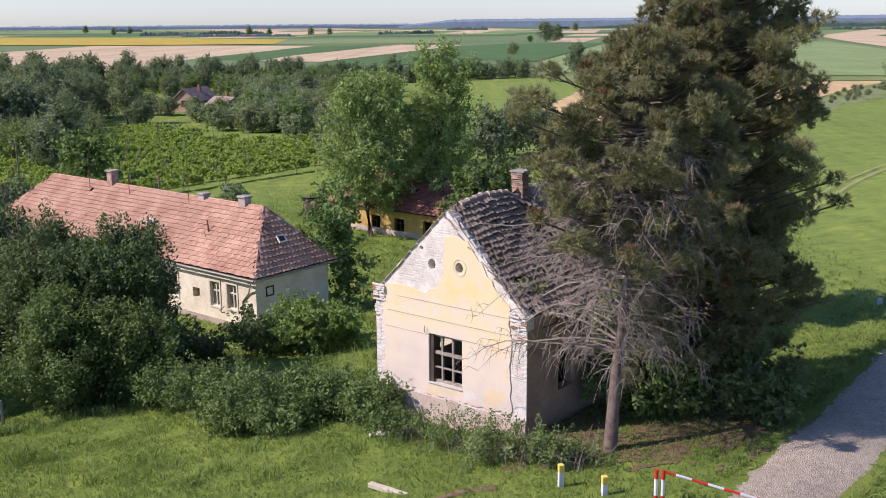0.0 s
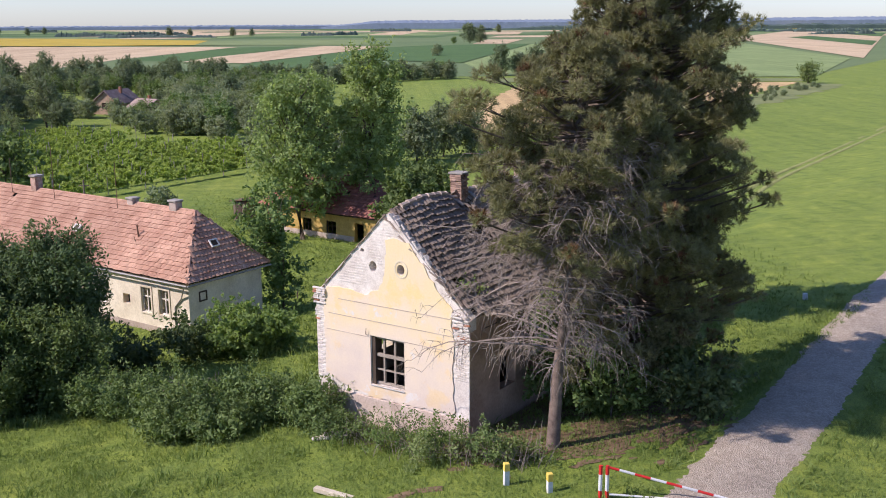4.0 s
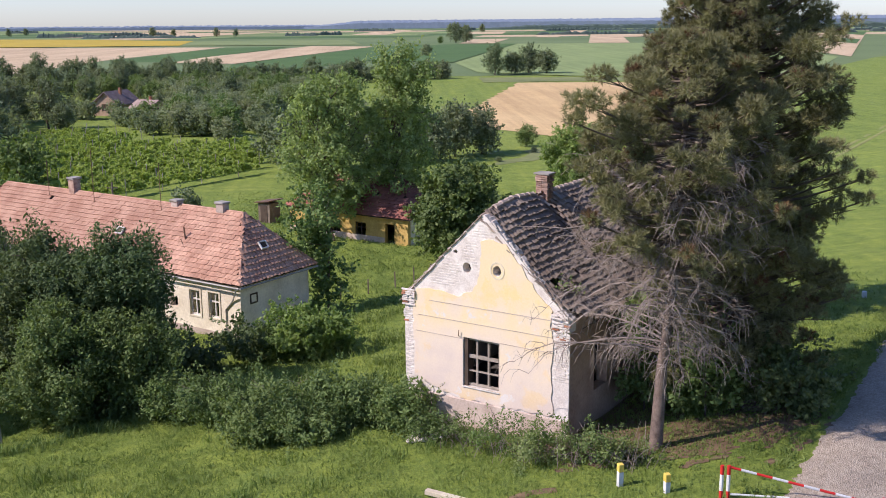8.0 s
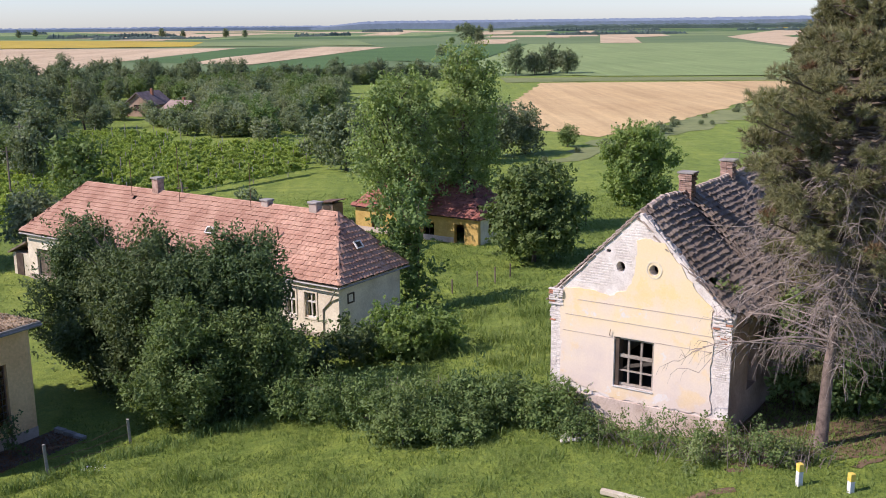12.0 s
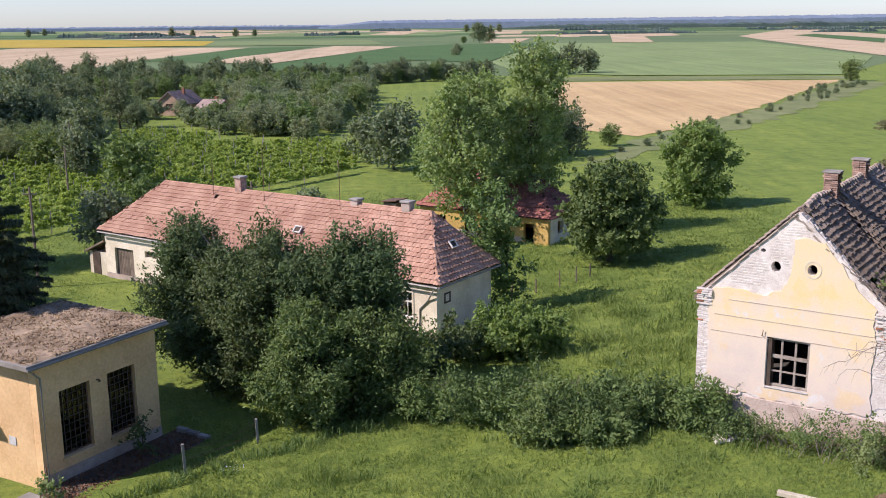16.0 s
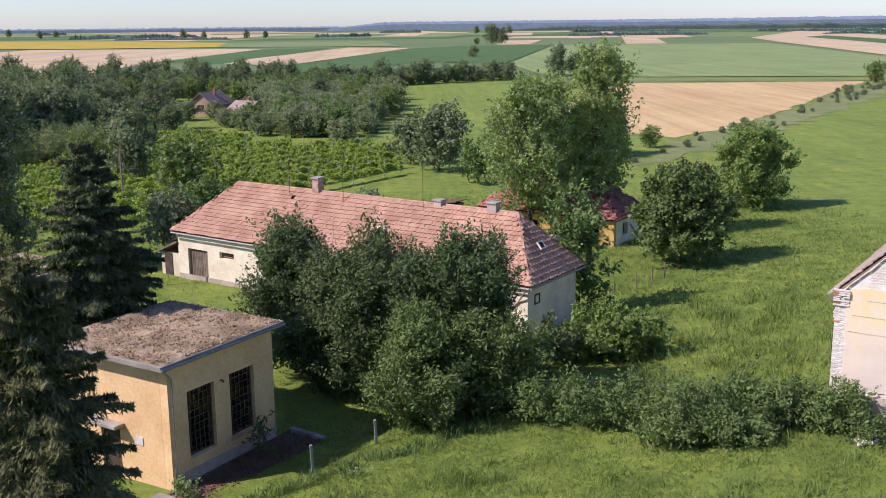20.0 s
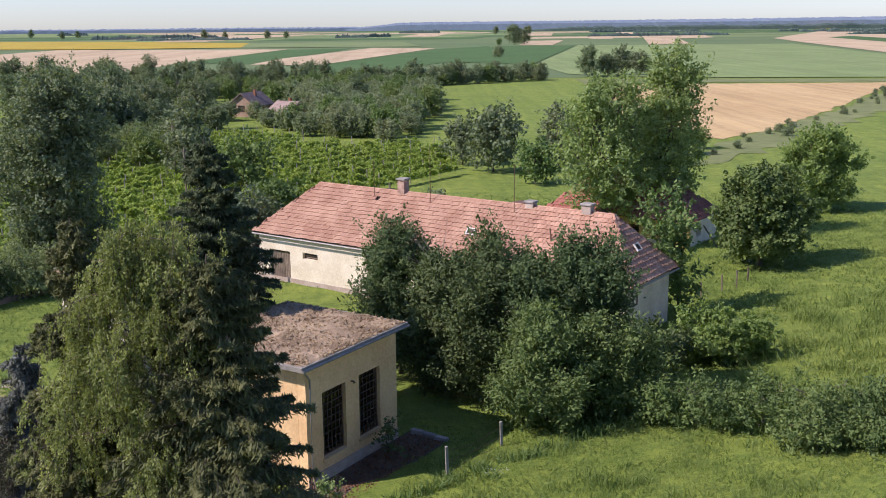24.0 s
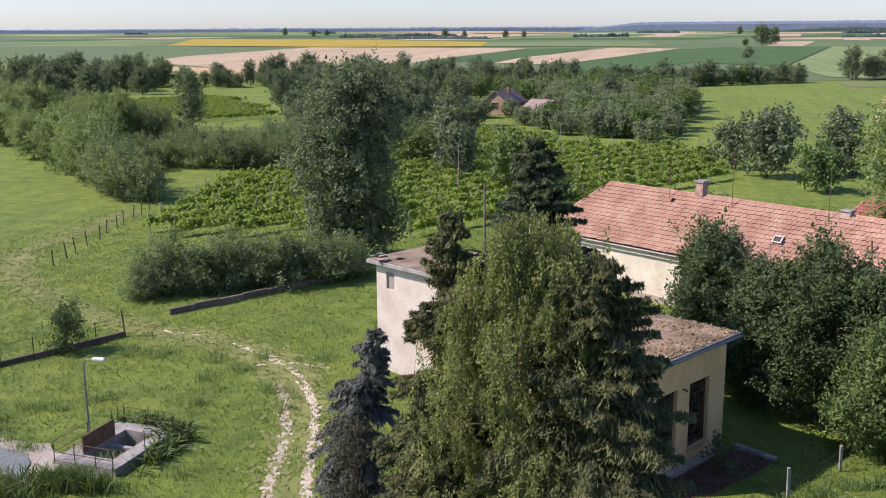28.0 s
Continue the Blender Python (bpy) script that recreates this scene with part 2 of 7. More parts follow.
ROOF_BROWN = surface("brown_tile", (0.12, 0.085, 0.08), (0.24, 0.18, 0.165), 0.9, 6, 0.9)
ROOF_PINK = surface("faded_pink_tile", (0.26, 0.18, 0.15), (0.42, 0.31, 0.26), 0.9, 6, 0.9)
WOOD_OLD = surface("old_wood", (0.10, 0.075, 0.055), (0.26, 0.20, 0.15), 2.0, 30, 0.9, spread=0.25)
WOOD_DARK = surface("dark_wood", (0.045, 0.030, 0.022), (0.10, 0.07, 0.05), 2.0, 30, 0.85)
WOOD_WHITE = surface("flaked_white_paint", (0.42, 0.38, 0.33), (0.74, 0.70, 0.64), 3.0, 30, 0.8)
DARK_ROOM = surface("dark_interior", (0.05, 0.045, 0.04), (0.10, 0.09, 0.08), 1.0, 8, 0.95)
METAL_RUST = surface("rusty_steel", (0.10, 0.055, 0.035), (0.24, 0.15, 0.10), 4, 40, 0.75, 0.3)
METAL_GREY = surface("zinc", (0.20, 0.185, 0.17), (0.36, 0.335, 0.31), 3, 30, 0.6, 0.25)
ROOF_DEBRIS = surface("roof_moss_and_leaves", (0.14, 0.092, 0.056), (0.46, 0.34, 0.225), 0.7, 12, 0.95, relief=0.9, dist=0.04)
PAINT_WHITE = surface("white_paint", (0.56, 0.55, 0.53), (0.74, 0.73, 0.71), 3, 30, 0.6, relief=0.1)
PAINT_RED = surface("red_paint", (0.50, 0.02, 0.02), (0.66, 0.04, 0.03), 3, 30, 0.55, relief=0.1)
PAINT_YELLOW = surface("yellow_paint", (0.62, 0.43, 0.06), (0.76, 0.57, 0.13), 3, 30, 0.6, relief=0.1)
BARK = surface("bark", (0.075, 0.055, 0.042), (0.20, 0.155, 0.12), 3, 20, 0.95, relief=0.9, dist=0.03)
BARK_GREY = surface("dead_twigs", (0.14, 0.108, 0.088), (0.35, 0.285, 0.24), 2, 20, 0.95)
BARK_PINE = surface("pine_bark", (0.085, 0.060, 0.048), (0.27, 0.20, 0.16), 3, 20, 0.95, relief=0.9, dist=0.03)
RENDER_PEACH = surface("peach_render", (0.60, 0.48, 0.37), (0.78, 0.68, 0.56), 0.8, 9, 0.9, relief=0.2)
BARK_BIRCH = surface("birch_bark", (0.25, 0.23, 0.2), (0.75, 0.72, 0.66), 4, 14, 0.8)
GLASS = shader("glass", 0.05)[0]
GLASS.node_tree.nodes["Principled BSDF"].inputs["Transmission Weight"].default_value = 1.0
LEAF_MID = leafy("leaves_mid_green", (0.081, 0.137, 0.040), (0.220, 0.286, 0.097))
LEAF_DARK = leafy("leaves_dark_green", (0.050, 0.083, 0.033), (0.147, 0.195, 0.079))
LEAF_GREY = leafy("leaves_grey_green", (0.062, 0.100, 0.034), (0.208, 0.275, 0.092), 0.28, 0.006)
LEAF_LIME = leafy("leaves_light_green", (0.150, 0.210, 0.071), (0.290, 0.350, 0.154), 0.35)
LEAF_POPLAR = leafy("leaves_poplar", (0.150, 0.210, 0.072), (0.375, 0.450, 0.185), 0.42, 0.004)
LEAF_BIRCH = leafy("leaves_birch", (0.135, 0.160, 0.050), (0.350, 0.375, 0.140), 0.36, 0.004)
LEAF_SILVER = leafy("leaves_silvery", (0.074, 0.102, 0.052), (0.262, 0.305, 0.168), 0.28, 0.004)
LEAF_VINE = leafy("leaves_vine", (0.175, 0.245, 0.048), (0.460, 0.535, 0.155), 0.42, 0.004)
NEEDLE_PINE = leafy("needles_pine", (0.102, 0.102, 0.052), (0.350, 0.332, 0.170), 0.26, 0.004)
NEEDLE_SPRUCE = leafy("needles_spruce", (0.038, 0.055, 0.028), (0.165, 0.185, 0.085), 0.14)
NEEDLE_OLIVE = leafy("needles_olive", (0.048, 0.060, 0.025), (0.185, 0.188, 0.074), 0.16, 0.004)
NEEDLE_BLUE = leafy("needles_blue", (0.085, 0.090, 0.075), (0.225, 0.230, 0.190), 0.12, 0.004)
NEEDLE_DARK = leafy("needles_juniper", (0.034, 0.038, 0.022), (0.105, 0.098, 0.055), 0.1)
NEEDLE_BROWN = leafy("needles_dead", (0.10, 0.055, 0.03), (0.24, 0.13, 0.07), 0.1)
CONES = leafy("cones", (0.14, 0.10, 0.05), (0.30, 0.23, 0.13), 0.1)
WOOD_FAR = surface("far_forest", (0.050, 0.078, 0.066), (0.090, 0.122, 0.100), 0.02, 0.3, 0.95)
# Horizon woods: blue distance haze is mixed into the base colour.
WOOD_HAZE = surface("haze_tinted_far_forest", (0.155, 0.195, 0.250), (0.195, 0.235, 0.290), 0.004, 0.05, 0.95)
# Brown yard concrete with the shade it lies in put into the colour.
YARD = surface("shade_darkened_yard", (0.075, 0.058, 0.042), (0.19, 0.150, 0.11), 1.3, 14, 0.95, relief=0.6, dist=0.03)
LEAF_FAR = leafy("leaves_far_grey_green", (0.135, 0.172, 0.095), (0.310, 0.350, 0.200), 0.34, 0.02)
LEAF_FAR_DARK = leafy("leaves_far_dark", (0.100, 0.132, 0.078), (0.250, 0.295, 0.160), 0.3, 0.02)
LEAF_WALNUT = leafy("leaves_walnut", (0.070, 0.108, 0.034), (0.205, 0.262, 0.092), 0.3)
LEAF_WOOD = leafy("leaves_wood_edge", (0.145, 0.195, 0.080), (0.345, 0.410, 0.180), 0.40, 0.02)
LEAF_HEDGE = leafy("leaves_garden_hedge", (0.110, 0.150, 0.068), (0.310, 0.360, 0.180), 0.36, 0.02)
LEAF_FRESH = leafy("leaves_fresh_green", (0.125, 0.192, 0.052), (0.310, 0.390, 0.130), 0.40, 0.005)

# ---- building blocks ----


def ground_z(x, y):
    """The height of the ground: a low bank under the road and the gabled house, and the plain beyond it."""
    s = (x - 11) * -0.77 + (y - 30.5) * 0.64
    z = float(np.interp(s, (1, 4.8, 7.2, 10, 15, 18, 25, 29, 34, 38), (0.92, 0.5, 0.33, -0.03, -0.4, -1.2, -2.3, -2.7, -3.3, -3.4)))
    return z + (-3.4 - z) * min(1.0, max(0.0, (y - 130) / 110))


def thing(name, label, category, m, group="", kind=""):
    ob = new(name)
    ob.empty_display_size = 0.3
    ob.matrix_basis = m
    return tagged(ob, label, category, group, kind)


def mesh_of(name, bm, material, smooth=False):
    me = bpy.data.meshes.new(name)
    bm.to_mesh(me)
    bm.free()
    me.materials.append(material)
    if smooth:
        me.shade_smooth()
    return me


def part(name, bm, material, parent, label="", m=None, smooth=False):
    ob = new(name, bm if isinstance(bm, bpy.types.Mesh) else mesh_of(name, bm, material, smooth))
    ob.parent = parent
    if m is not None:
        ob.matrix_basis = m
    return tagged(ob, label)


def raw(name, verts, faces, material, smooth=False):
    me = bpy.data.meshes.new(name)
    me.from_pydata(verts, [], faces)
    me.materials.append(material)
    if smooth:
        me.shade_smooth()
    return me


def box(x0, y0, z0, x1, y1, z1, bevel=0.0, bm=None):
    bm = bm or bmesh.new()
    made = bmesh.ops.create_cube(bm, size=1, matrix=Matrix.Translation(((x0 + x1) / 2, (y0 + y1) / 2, (z0 + z1) / 2)) @ Matrix.Diagonal((x1 - x0, y1 - y0, z1 - z0, 1)))
    if bevel:
        edges = {e for v in made["verts"] for e in v.link_edges}
        bmesh.ops.bevel(bm, geom=list(edges), offset=bevel, segments=1, affect="EDGES")
    return bm


def prism(outline, depth, bm=None):
    """An outline in x and z, pushed depth along y."""
    bm = bm or bmesh.new()
    a = [bm.verts.new((x, 0, z)) for x, z in outline]
    b = [bm.verts.new((x, depth, z)) for x, z in outline]
    bm.faces.new(a)
    bm.faces.new(b[::-1])
    for i in range(len(a)):
        j = (i + 1) % len(a)
        bm.faces.new((a[j], a[i], b[i], b[j]))
    bmesh.ops.recalc_face_normals(bm, faces=bm.faces)
    return bm


def rod(points, radii, sides=6, bm=None):
    """A tapered tube along points."""
    bm = bm or bmesh.new()
    rings = []
    pts = [Vector(p) for p in points]
    for i, p in enumerate(pts):
        d = (pts[min(i + 1, len(pts) - 1)] - pts[max(i - 1, 0)]).normalized()
        q = d.to_track_quat("Z", "Y")
        r = radii[i] if isinstance(radii, (list, tuple)) else radii
        rings.append([bm.verts.new(p + q @ Vector((r * math.cos(k * math.tau / sides), r * math.sin(k * math.tau / sides), 0))) for k in range(sides)])
    for a, b in zip(rings, rings[1:]):
        for k in range(sides):
            bm.faces.new((a[k], a[(k + 1) % sides], b[(k + 1) % sides], b[k]))
    bm.faces.new(rings[0][::-1])
    bm.faces.new(rings[-1])
    return bm


def tubes(lines, sides=4):
    """Many tapered twigs as plain lists; a line is (points, r0, r1)."""
    verts, faces = [], []
    for pts, r0, r1 in lines:
        n = len(pts)
        base = len(verts)
        for i, p in enumerate(pts):
            p = Vector(p)
            d = Vector(pts[min(i + 1, n - 1)]) - Vector(pts[max(i - 1, 0)])
            q = d.to_track_quat("Z", "Y")
            r = r0 + (r1 - r0) * i / max(1, n - 1)
            for k in range(sides):
                verts.append(p + q @ Vector((r * math.cos(k * math.tau / sides), r * math.sin(k * math.tau / sides), 0)))
        for i in range(n - 1):
            for k in range(sides):
                a, b = base + i * sides + k, base + i * sides + (k + 1) % sides
                faces.append((a, b, b + sides, a + sides))
    return verts, faces


# ---- plants ----


def leaf_mesh(name, centres, out, size, rng, material, droop=0.0, long=1.6, flat=0.5, face=0.0):
    """One leaf, a folded rhombus, at each centre; face turns the leaves outward from their clump."""
    n = len(centres)
    d = rng.normal(size=(n, 3)) + out * 0.7
    d[:, 2] -= droop
    d /= np.linalg.norm(d, axis=1)[:, None]
    up = rng.normal(size=(n, 3)) * flat
    up[:, 2] += 1.0 - 0.45 * face
    up += out * face
    side = np.cross(d, up)
    side /= np.linalg.norm(side, axis=1)[:, None] + 1e-9
    s = size * rng.uniform(0.6, 1.35, n)[:, None]
    nrm = np.cross(side, d)
    tip, mid = centres + d * s * long / 2, centres - nrm * s * 0.12
    v = np.stack([centres - d * s * long / 2, mid + side * s / 2, tip, mid - side * s / 2], 1).reshape(-1, 3)
    i = np.arange(n)[:, None] * 4
    f = np.concatenate([i + (0, 1, 2), i + (0, 2, 3)], 1).reshape(-1, 3)
    me = bpy.data.meshes.new(name)
    me.vertices.add(len(v))
    me.vertices.foreach_set("co", v.ravel())
    me.loops.add(f.size)
    me.loops.foreach_set("vertex_index", f.ravel().astype(np.int32))
    me.polygons.add(len(f))
    me.polygons.foreach_set("loop_start", np.arange(0, f.size, 3, dtype=np.int32))
    me.update(calc_edges=True)
    me.materials.append(material)
    return me


def clumps(blobs, per_area, leaves, spread, rng, shell=0.55, rise=0.45):
    """Leaf places: sprays spread over the outer part of each blob (x, y, z, rx, ry, rz), leaving gaps."""
    spots, outs = [], []
    for x, y, z, rx, ry, rz in blobs:
        n = max(4, int(per_area * (rx * ry + rx * rz + ry * rz) * 4.2))
        d = rng.normal(size=(n, 3))
        d /= np.linalg.norm(d, axis=1)[:, None]
        lump = 1 + 0.16 * np.sin(d[:, 0] * 5 + x) * np.cos(d[:, 1] * 6 + y) + 0.14 * np.sin(d[:, 2] * 7 + x * 2)
        r = rng.uniform(shell, 1.05, n) * lump
        spots.append(np.array((x, y, z)) + d * r[:, None] * (rx, ry, rz))
        outs.append(d)
    spots, outs = np.concatenate(spots), np.concatenate(outs)
    full = np.array([noise.noise((p[0] * 0.85, p[1] * 0.85, p[2] * 0.85 + 5)) + 0.5 * noise.noise((p[0] * 2.1, p[1] * 2.1, p[2] * 2.1)) > -0.16 for p in spots])
    spots, outs = spots[full], outs[full]
    shoot = outs * (1, 1, 0.6) + rng.normal(size=outs.shape) * 0.45 + (0, 0, rise)
    shoot *= (spread * rng.uniform(1.2, 4.2, len(spots)) / np.linalg.norm(shoot, axis=1))[:, None]
    u = rng.uniform(-0.35, 1.0, len(spots) * leaves)
    wide = (spread * 0.62 * (1.05 - 0.6 * np.clip(u, 0, 1)))[:, None]
    c = np.repeat(spots, leaves, 0) + np.repeat(shoot, leaves, 0) * u[:, None] + rng.normal(size=(len(u), 3)) * wide
    return c, np.repeat(outs * 0.75 + 0.25 * shoot / (np.linalg.norm(shoot, axis=1)[:, None] + 1e-9), leaves, 0)


def limbs(trunk_h, blobs, rng, r0, lean=(0, 0), fork=0.35, sides=7):
    """A bent trunk with a limb into every blob and twigs on it."""
    bend = rng.normal(size=(5, 2)) * 0.06 * trunk_h * 0.5
    top = [(lean[0] * k / 4 + bend[k][0] * (k > 0), lean[1] * k / 4 + bend[k][1] * (k > 0), trunk_h * k / 4 - (0.3 if k == 0 else 0)) for k in range(5)]
    trunk = ([*top], r0, r0 * 0.3)
    arms = []
    for x, y, z, rx, ry, rz in blobs:
        k = rng.uniform(fork, 0.95)
        h = min(trunk_h * k, max(0.3, z - 0.3 * rz))
        i = h / trunk_h * 4
        a = Vector(top[int(min(3, i))]).lerp(Vector(top[int(min(3, i)) + 1]), i - int(min(3, i)))
        e = Vector((x, y, z))
        mid = a.lerp(e, 0.5) + Vector(rng.normal(size=3)) * 0.15
        arms.append(([a, mid, e], r0 * 0.32, r0 * 0.06))
        for _ in range(3):
            d = Vector(rng.normal(size=3)).normalized()
            arms.append(([mid.lerp(e, rng.uniform(0.2, 1)), e + Vector((d.x * rx, d.y * ry, abs(d.z) * rz)) * 0.7], r0 * 0.09, 0.008))
    return trunk, arms


def broadleaf(name, label, category, x, y, height, blobs, leaf, density=1.6, leaves=26, size=0.16, spread=0.28, r0=0.2, trunk_h=None, bark=BARK, seed=1, lean=(0, 0), group="", z=None, shell=0.55, stems=1, rise=0.45, long=1.6):
    """A tree or shrub: trunk, limbs and a crown of sprays."""
    rng = np.random.default_rng(seed)
    t = thing(name, label, category, pose(x, y, ground_z(x, y) if z is None else z), group)
    for k in range(stems):
        trunk, arms = limbs(trunk_h or height * 0.6, blobs[k::stems] or blobs, rng, r0, lean)
        part("trunk" if k == 0 else "stem", raw("trunk", *tubes([trunk], 8), bark, True), bark, t)
        part("branchwork", raw("branchwork", *tubes(arms, 4), bark), bark, t)
    c, ways = clumps(blobs, density, leaves, spread, rng, shell, rise)
    part("crown", leaf_mesh("crown", c, ways, size, rng, leaf, 0.0, long, 0.5, 1.0), leaf, t)
    return t


def puffs(n, rx, ry, z0, z1, r, rng, taper=0.6):
    """Blob places that fill a crown between z0 and z1, narrower towards the top."""
    res = []
    for k in range(n):
        f = (k + 0.5) / n
        w = math.sin(math.pi * min(1, 0.18 + f * 0.8)) ** taper
        a = k * 2.4 + rng.uniform(0, 0.7)
        q = rng.uniform(0.25, 0.8)
        b = r * rng.uniform(0.6, 1.25)
        res.append((math.cos(a) * rx * w * q, math.sin(a) * ry * w * q, z0 + (z1 - z0) * f, b, b, b * rng.uniform(0.75, 1.05)))
    return res


def spruce(name, label, x, y, height, radius, needles, seed, group="", z=None, whorl=0.42, cones=0, density=1.0, droop=0.35, bend=(0, 0)):
    """A spruce: whorls of drooping boughs, each a flat spray of needle twigs."""
    rng = np.random.default_rng(seed)
    t = thing(name, label, "tree", pose(x, y, ground_z(x, y) if z is None else z), group)
    part("trunk", raw("trunk", *tubes([([(0, 0, -0.3), (bend[0] * 0.25, bend[1] * 0.25, height * 0.5), (*bend, height)], height * 0.016, 0.02)], 8), BARK, True), BARK, t)
    arms, cs, ds, tips = [], [], [], []
    h = 0.5
    while h < height - 0.15:
        f = h / height
        reach = radius * (1 - f) ** 0.72 * rng.uniform(0.85, 1.1) + 0.12
        for k in range(int(6 + 5 * (1 - f))):
            a = rng.uniform(0, math.tau)
            q = reach * rng.uniform(0.7, 1.12)
            dx, dy = math.cos(a), math.sin(a)
            pts = [(dx * q * s, dy * q * s, h + q * (0.22 * s - droop * s * s * 1.5) * (1 - f * 0.8) + q * 0.35 * f * s) for s in (0, 0.35, 0.7, 1.0)]
            pts = [(p[0] + bend[0] * f * f, p[1] + bend[1] * f * f, p[2]) for p in pts]
            arms.append((pts, 0.035 * (1 - f) + 0.01, 0.006))
            n = max(18, int(q * 210 * density))
            s = rng.uniform(0.12, 1.03, n)
            px = np.stack([np.interp(s, (0, 0.35, 0.7, 1.0), [p[i] for p in pts]) for i in range(3)], 1)
            side = rng.normal(size=n) * 0.24 * q * (1.08 - s) + rng.normal(size=n) * 0.04
            px += np.stack([-dy * side, dx * side, -np.abs(side) * 0.35 - rng.uniform(0, 0.12, n)], 1)
            cs.append(px)
            ds.append(np.stack([dx * 0.6 - dy * np.sign(side) * 0.5, dy * 0.6 + dx * np.sign(side) * 0.5, -0.35 + 0 * s], 1) * 2.2)
            if cones and f > 0.78:
                tips.append(pts[2])
        h += whorl * rng.uniform(0.75, 1.2) * (0.6 + 0.6 * (1 - f))
    part("branchwork", raw("branchwork", *tubes(arms, 3), BARK), BARK, t)
    c, d = np.concatenate(cs), np.concatenate(ds)
    part("foliage", leaf_mesh("foliage", c, d, 0.058, rng, needles, 0.2, 4.4, 0.25), needles, t)
    if cones:
        p = np.repeat(np.array(tips), 5, 0) + rng.normal(size=(len(tips) * 5, 3)) * (0.14, 0.14, 0.08)
        cone = mesh_of("cone", rod([(0, 0, 0.02), (0, 0, -0.04), (0, 0, -0.12), (0, 0, -0.19)], [0.010, 0.028, 0.024, 0.008], 6), CONES)
        for q in p[:60]:
            part("cone", cone, CONES, t, m=pose(*q, rng.normal() * 14, rng.normal() * 14, 0))
    return t


def needle_mesh(name, tufts, ways, length, rng, material, per=20, width=0.024):
    """Brushes of needles, each a thin blade that fans out from its tuft."""
    n = len(tufts) * per
    base = np.repeat(tufts, per, 0) + rng.normal(size=(n, 3)) * 0.025
    d = np.repeat(ways, per, 0) * 0.9 + rng.normal(size=(n, 3)) * 0.75
    d /= np.linalg.norm(d, axis=1)[:, None]
    side = np.cross(d, rng.normal(size=(n, 3)))
    side *= (width / 2 / (np.linalg.norm(side, axis=1) + 1e-9))[:, None]
    tip = base + d * (length * rng.uniform(0.7, 1.2, n))[:, None]
    v = np.stack([base + side, base - side, tip], 1).reshape(-1, 3)
    me = bpy.data.meshes.new(name)
    me.vertices.add(len(v))
    me.vertices.foreach_set("co", v.ravel())
    me.loops.add(len(v))
    me.loops.foreach_set("vertex_index", np.arange(len(v), dtype=np.int32))
    me.polygons.add(n)
    me.polygons.foreach_set("loop_start", np.arange(0, len(v), 3, dtype=np.int32))
    me.update(calc_edges=True)
    me.materials.append(material)
    return me

# ---- the land ----


def land_z(x, y):
    """The ground with its small humps."""
    u, v = (x + 49.6) * 0.99 - (y - 38.6) * 0.14, (x + 49.6) * 0.14 + (y - 38.6) * 0.99
    if abs(u + 0.07) < 1.05 and abs(v) < 1.75:
        return ground_z(x, y) - 1.5
    return ground_z(x, y) + (0.10 * noise.noise((x * 0.35, y * 0.35, 0)) + 0.04 * noise.noise((x * 1.7, y * 1.7, 3)) if abs(x) < 90 and -20 < y < 130 else 0)


def sheet(name, label, corners, material, lift, kind="structure", category="ground", steps=1, wild=0.0, bite=6.0):
    """A flat patch of land that lies on the ground, given by its corners in order."""
    bm = bmesh.new()
    if wild:
        r, loop = random.Random(len(corners)), []
        for (xa, ya), (xb, yb) in zip(corners, corners[1:] + corners[:1]):
            n = max(1, int(math.hypot(xb - xa, yb - ya) / bite))
            loop += [(xa + (xb - xa) * k / n + r.uniform(-wild, wild), ya + (yb - ya) * k / n + r.uniform(-wild, wild)) for k in range(n)]
        corners = loop
    vs = [bm.verts.new((x, y, ground_z(x, y) + lift)) for x, y in corners]
    fc = bm.faces.new(vs)
    if fc.normal.z < 0:
        fc.normal_flip()
    for _ in range(steps - 1):
        bmesh.ops.subdivide_edges(bm, edges=bm.edges, cuts=1, use_grid_fill=True)
    for v in bm.verts:
        v.co.z = ground_z(v.co.x, v.co.y) + lift
    return tagged(new(name, mesh_of(name, bm, material)), label, category, "", kind)


def axis(near, far, step, growth):
    """Grid lines, close together near the middle and wide apart far off."""
    out, v = [0.0], step
    while out[-1] < near:
        out.append(out[-1] + step)
    while out[-1] < far:
        step *= growth
        out.append(out[-1] + step)
    return out


xs = sorted({-v - 12 for v in axis(60, 5200, 1.0, 1.25)} | {v - 12 for v in axis(60, 5200, 1.0, 1.25)})
ys = sorted({-v + 40 for v in axis(50, 600, 1.0, 1.3)} | {v + 40 for v in axis(60, 5200, 1.0, 1.25)})
rough_ground = [(x, y, land_z(x, y)) for y in ys for x in xs]
nx = len(xs)
quads = [(j * nx + i, j * nx + i + 1, (j + 1) * nx + i + 1, (j + 1) * nx + i) for j in range(len(ys) - 1) for i in range(nx - 1)]
tagged(new("ground", raw("ground", rough_ground, quads, GRASS, True)), "green meadow and mown lawn on a low bank", "ground", "", "structure")

STUBBLE = field_mat("wheat_stubble", (0.40, 0.255, 0.11), (0.60, 0.43, 0.21), 1.2, 35, lanes=0.35)
CORN = field_mat("young_maize", (0.150, 0.205, 0.065), (0.245, 0.30, 0.108), 1.6, 28, lanes=0.25)
BEET = field_mat("dark_crop", (0.045, 0.095, 0.022), (0.085, 0.15, 0.035), 1.0, -10)
PLOUGHED = field_mat("bare_field", (0.40, 0.285, 0.160), (0.56, 0.425, 0.265), 0.8, -10, lanes=0.08)
SUNFLOWER = field_mat("sunflowers", (0.30, 0.22, 0.02), (0.50, 0.36, 0.04))
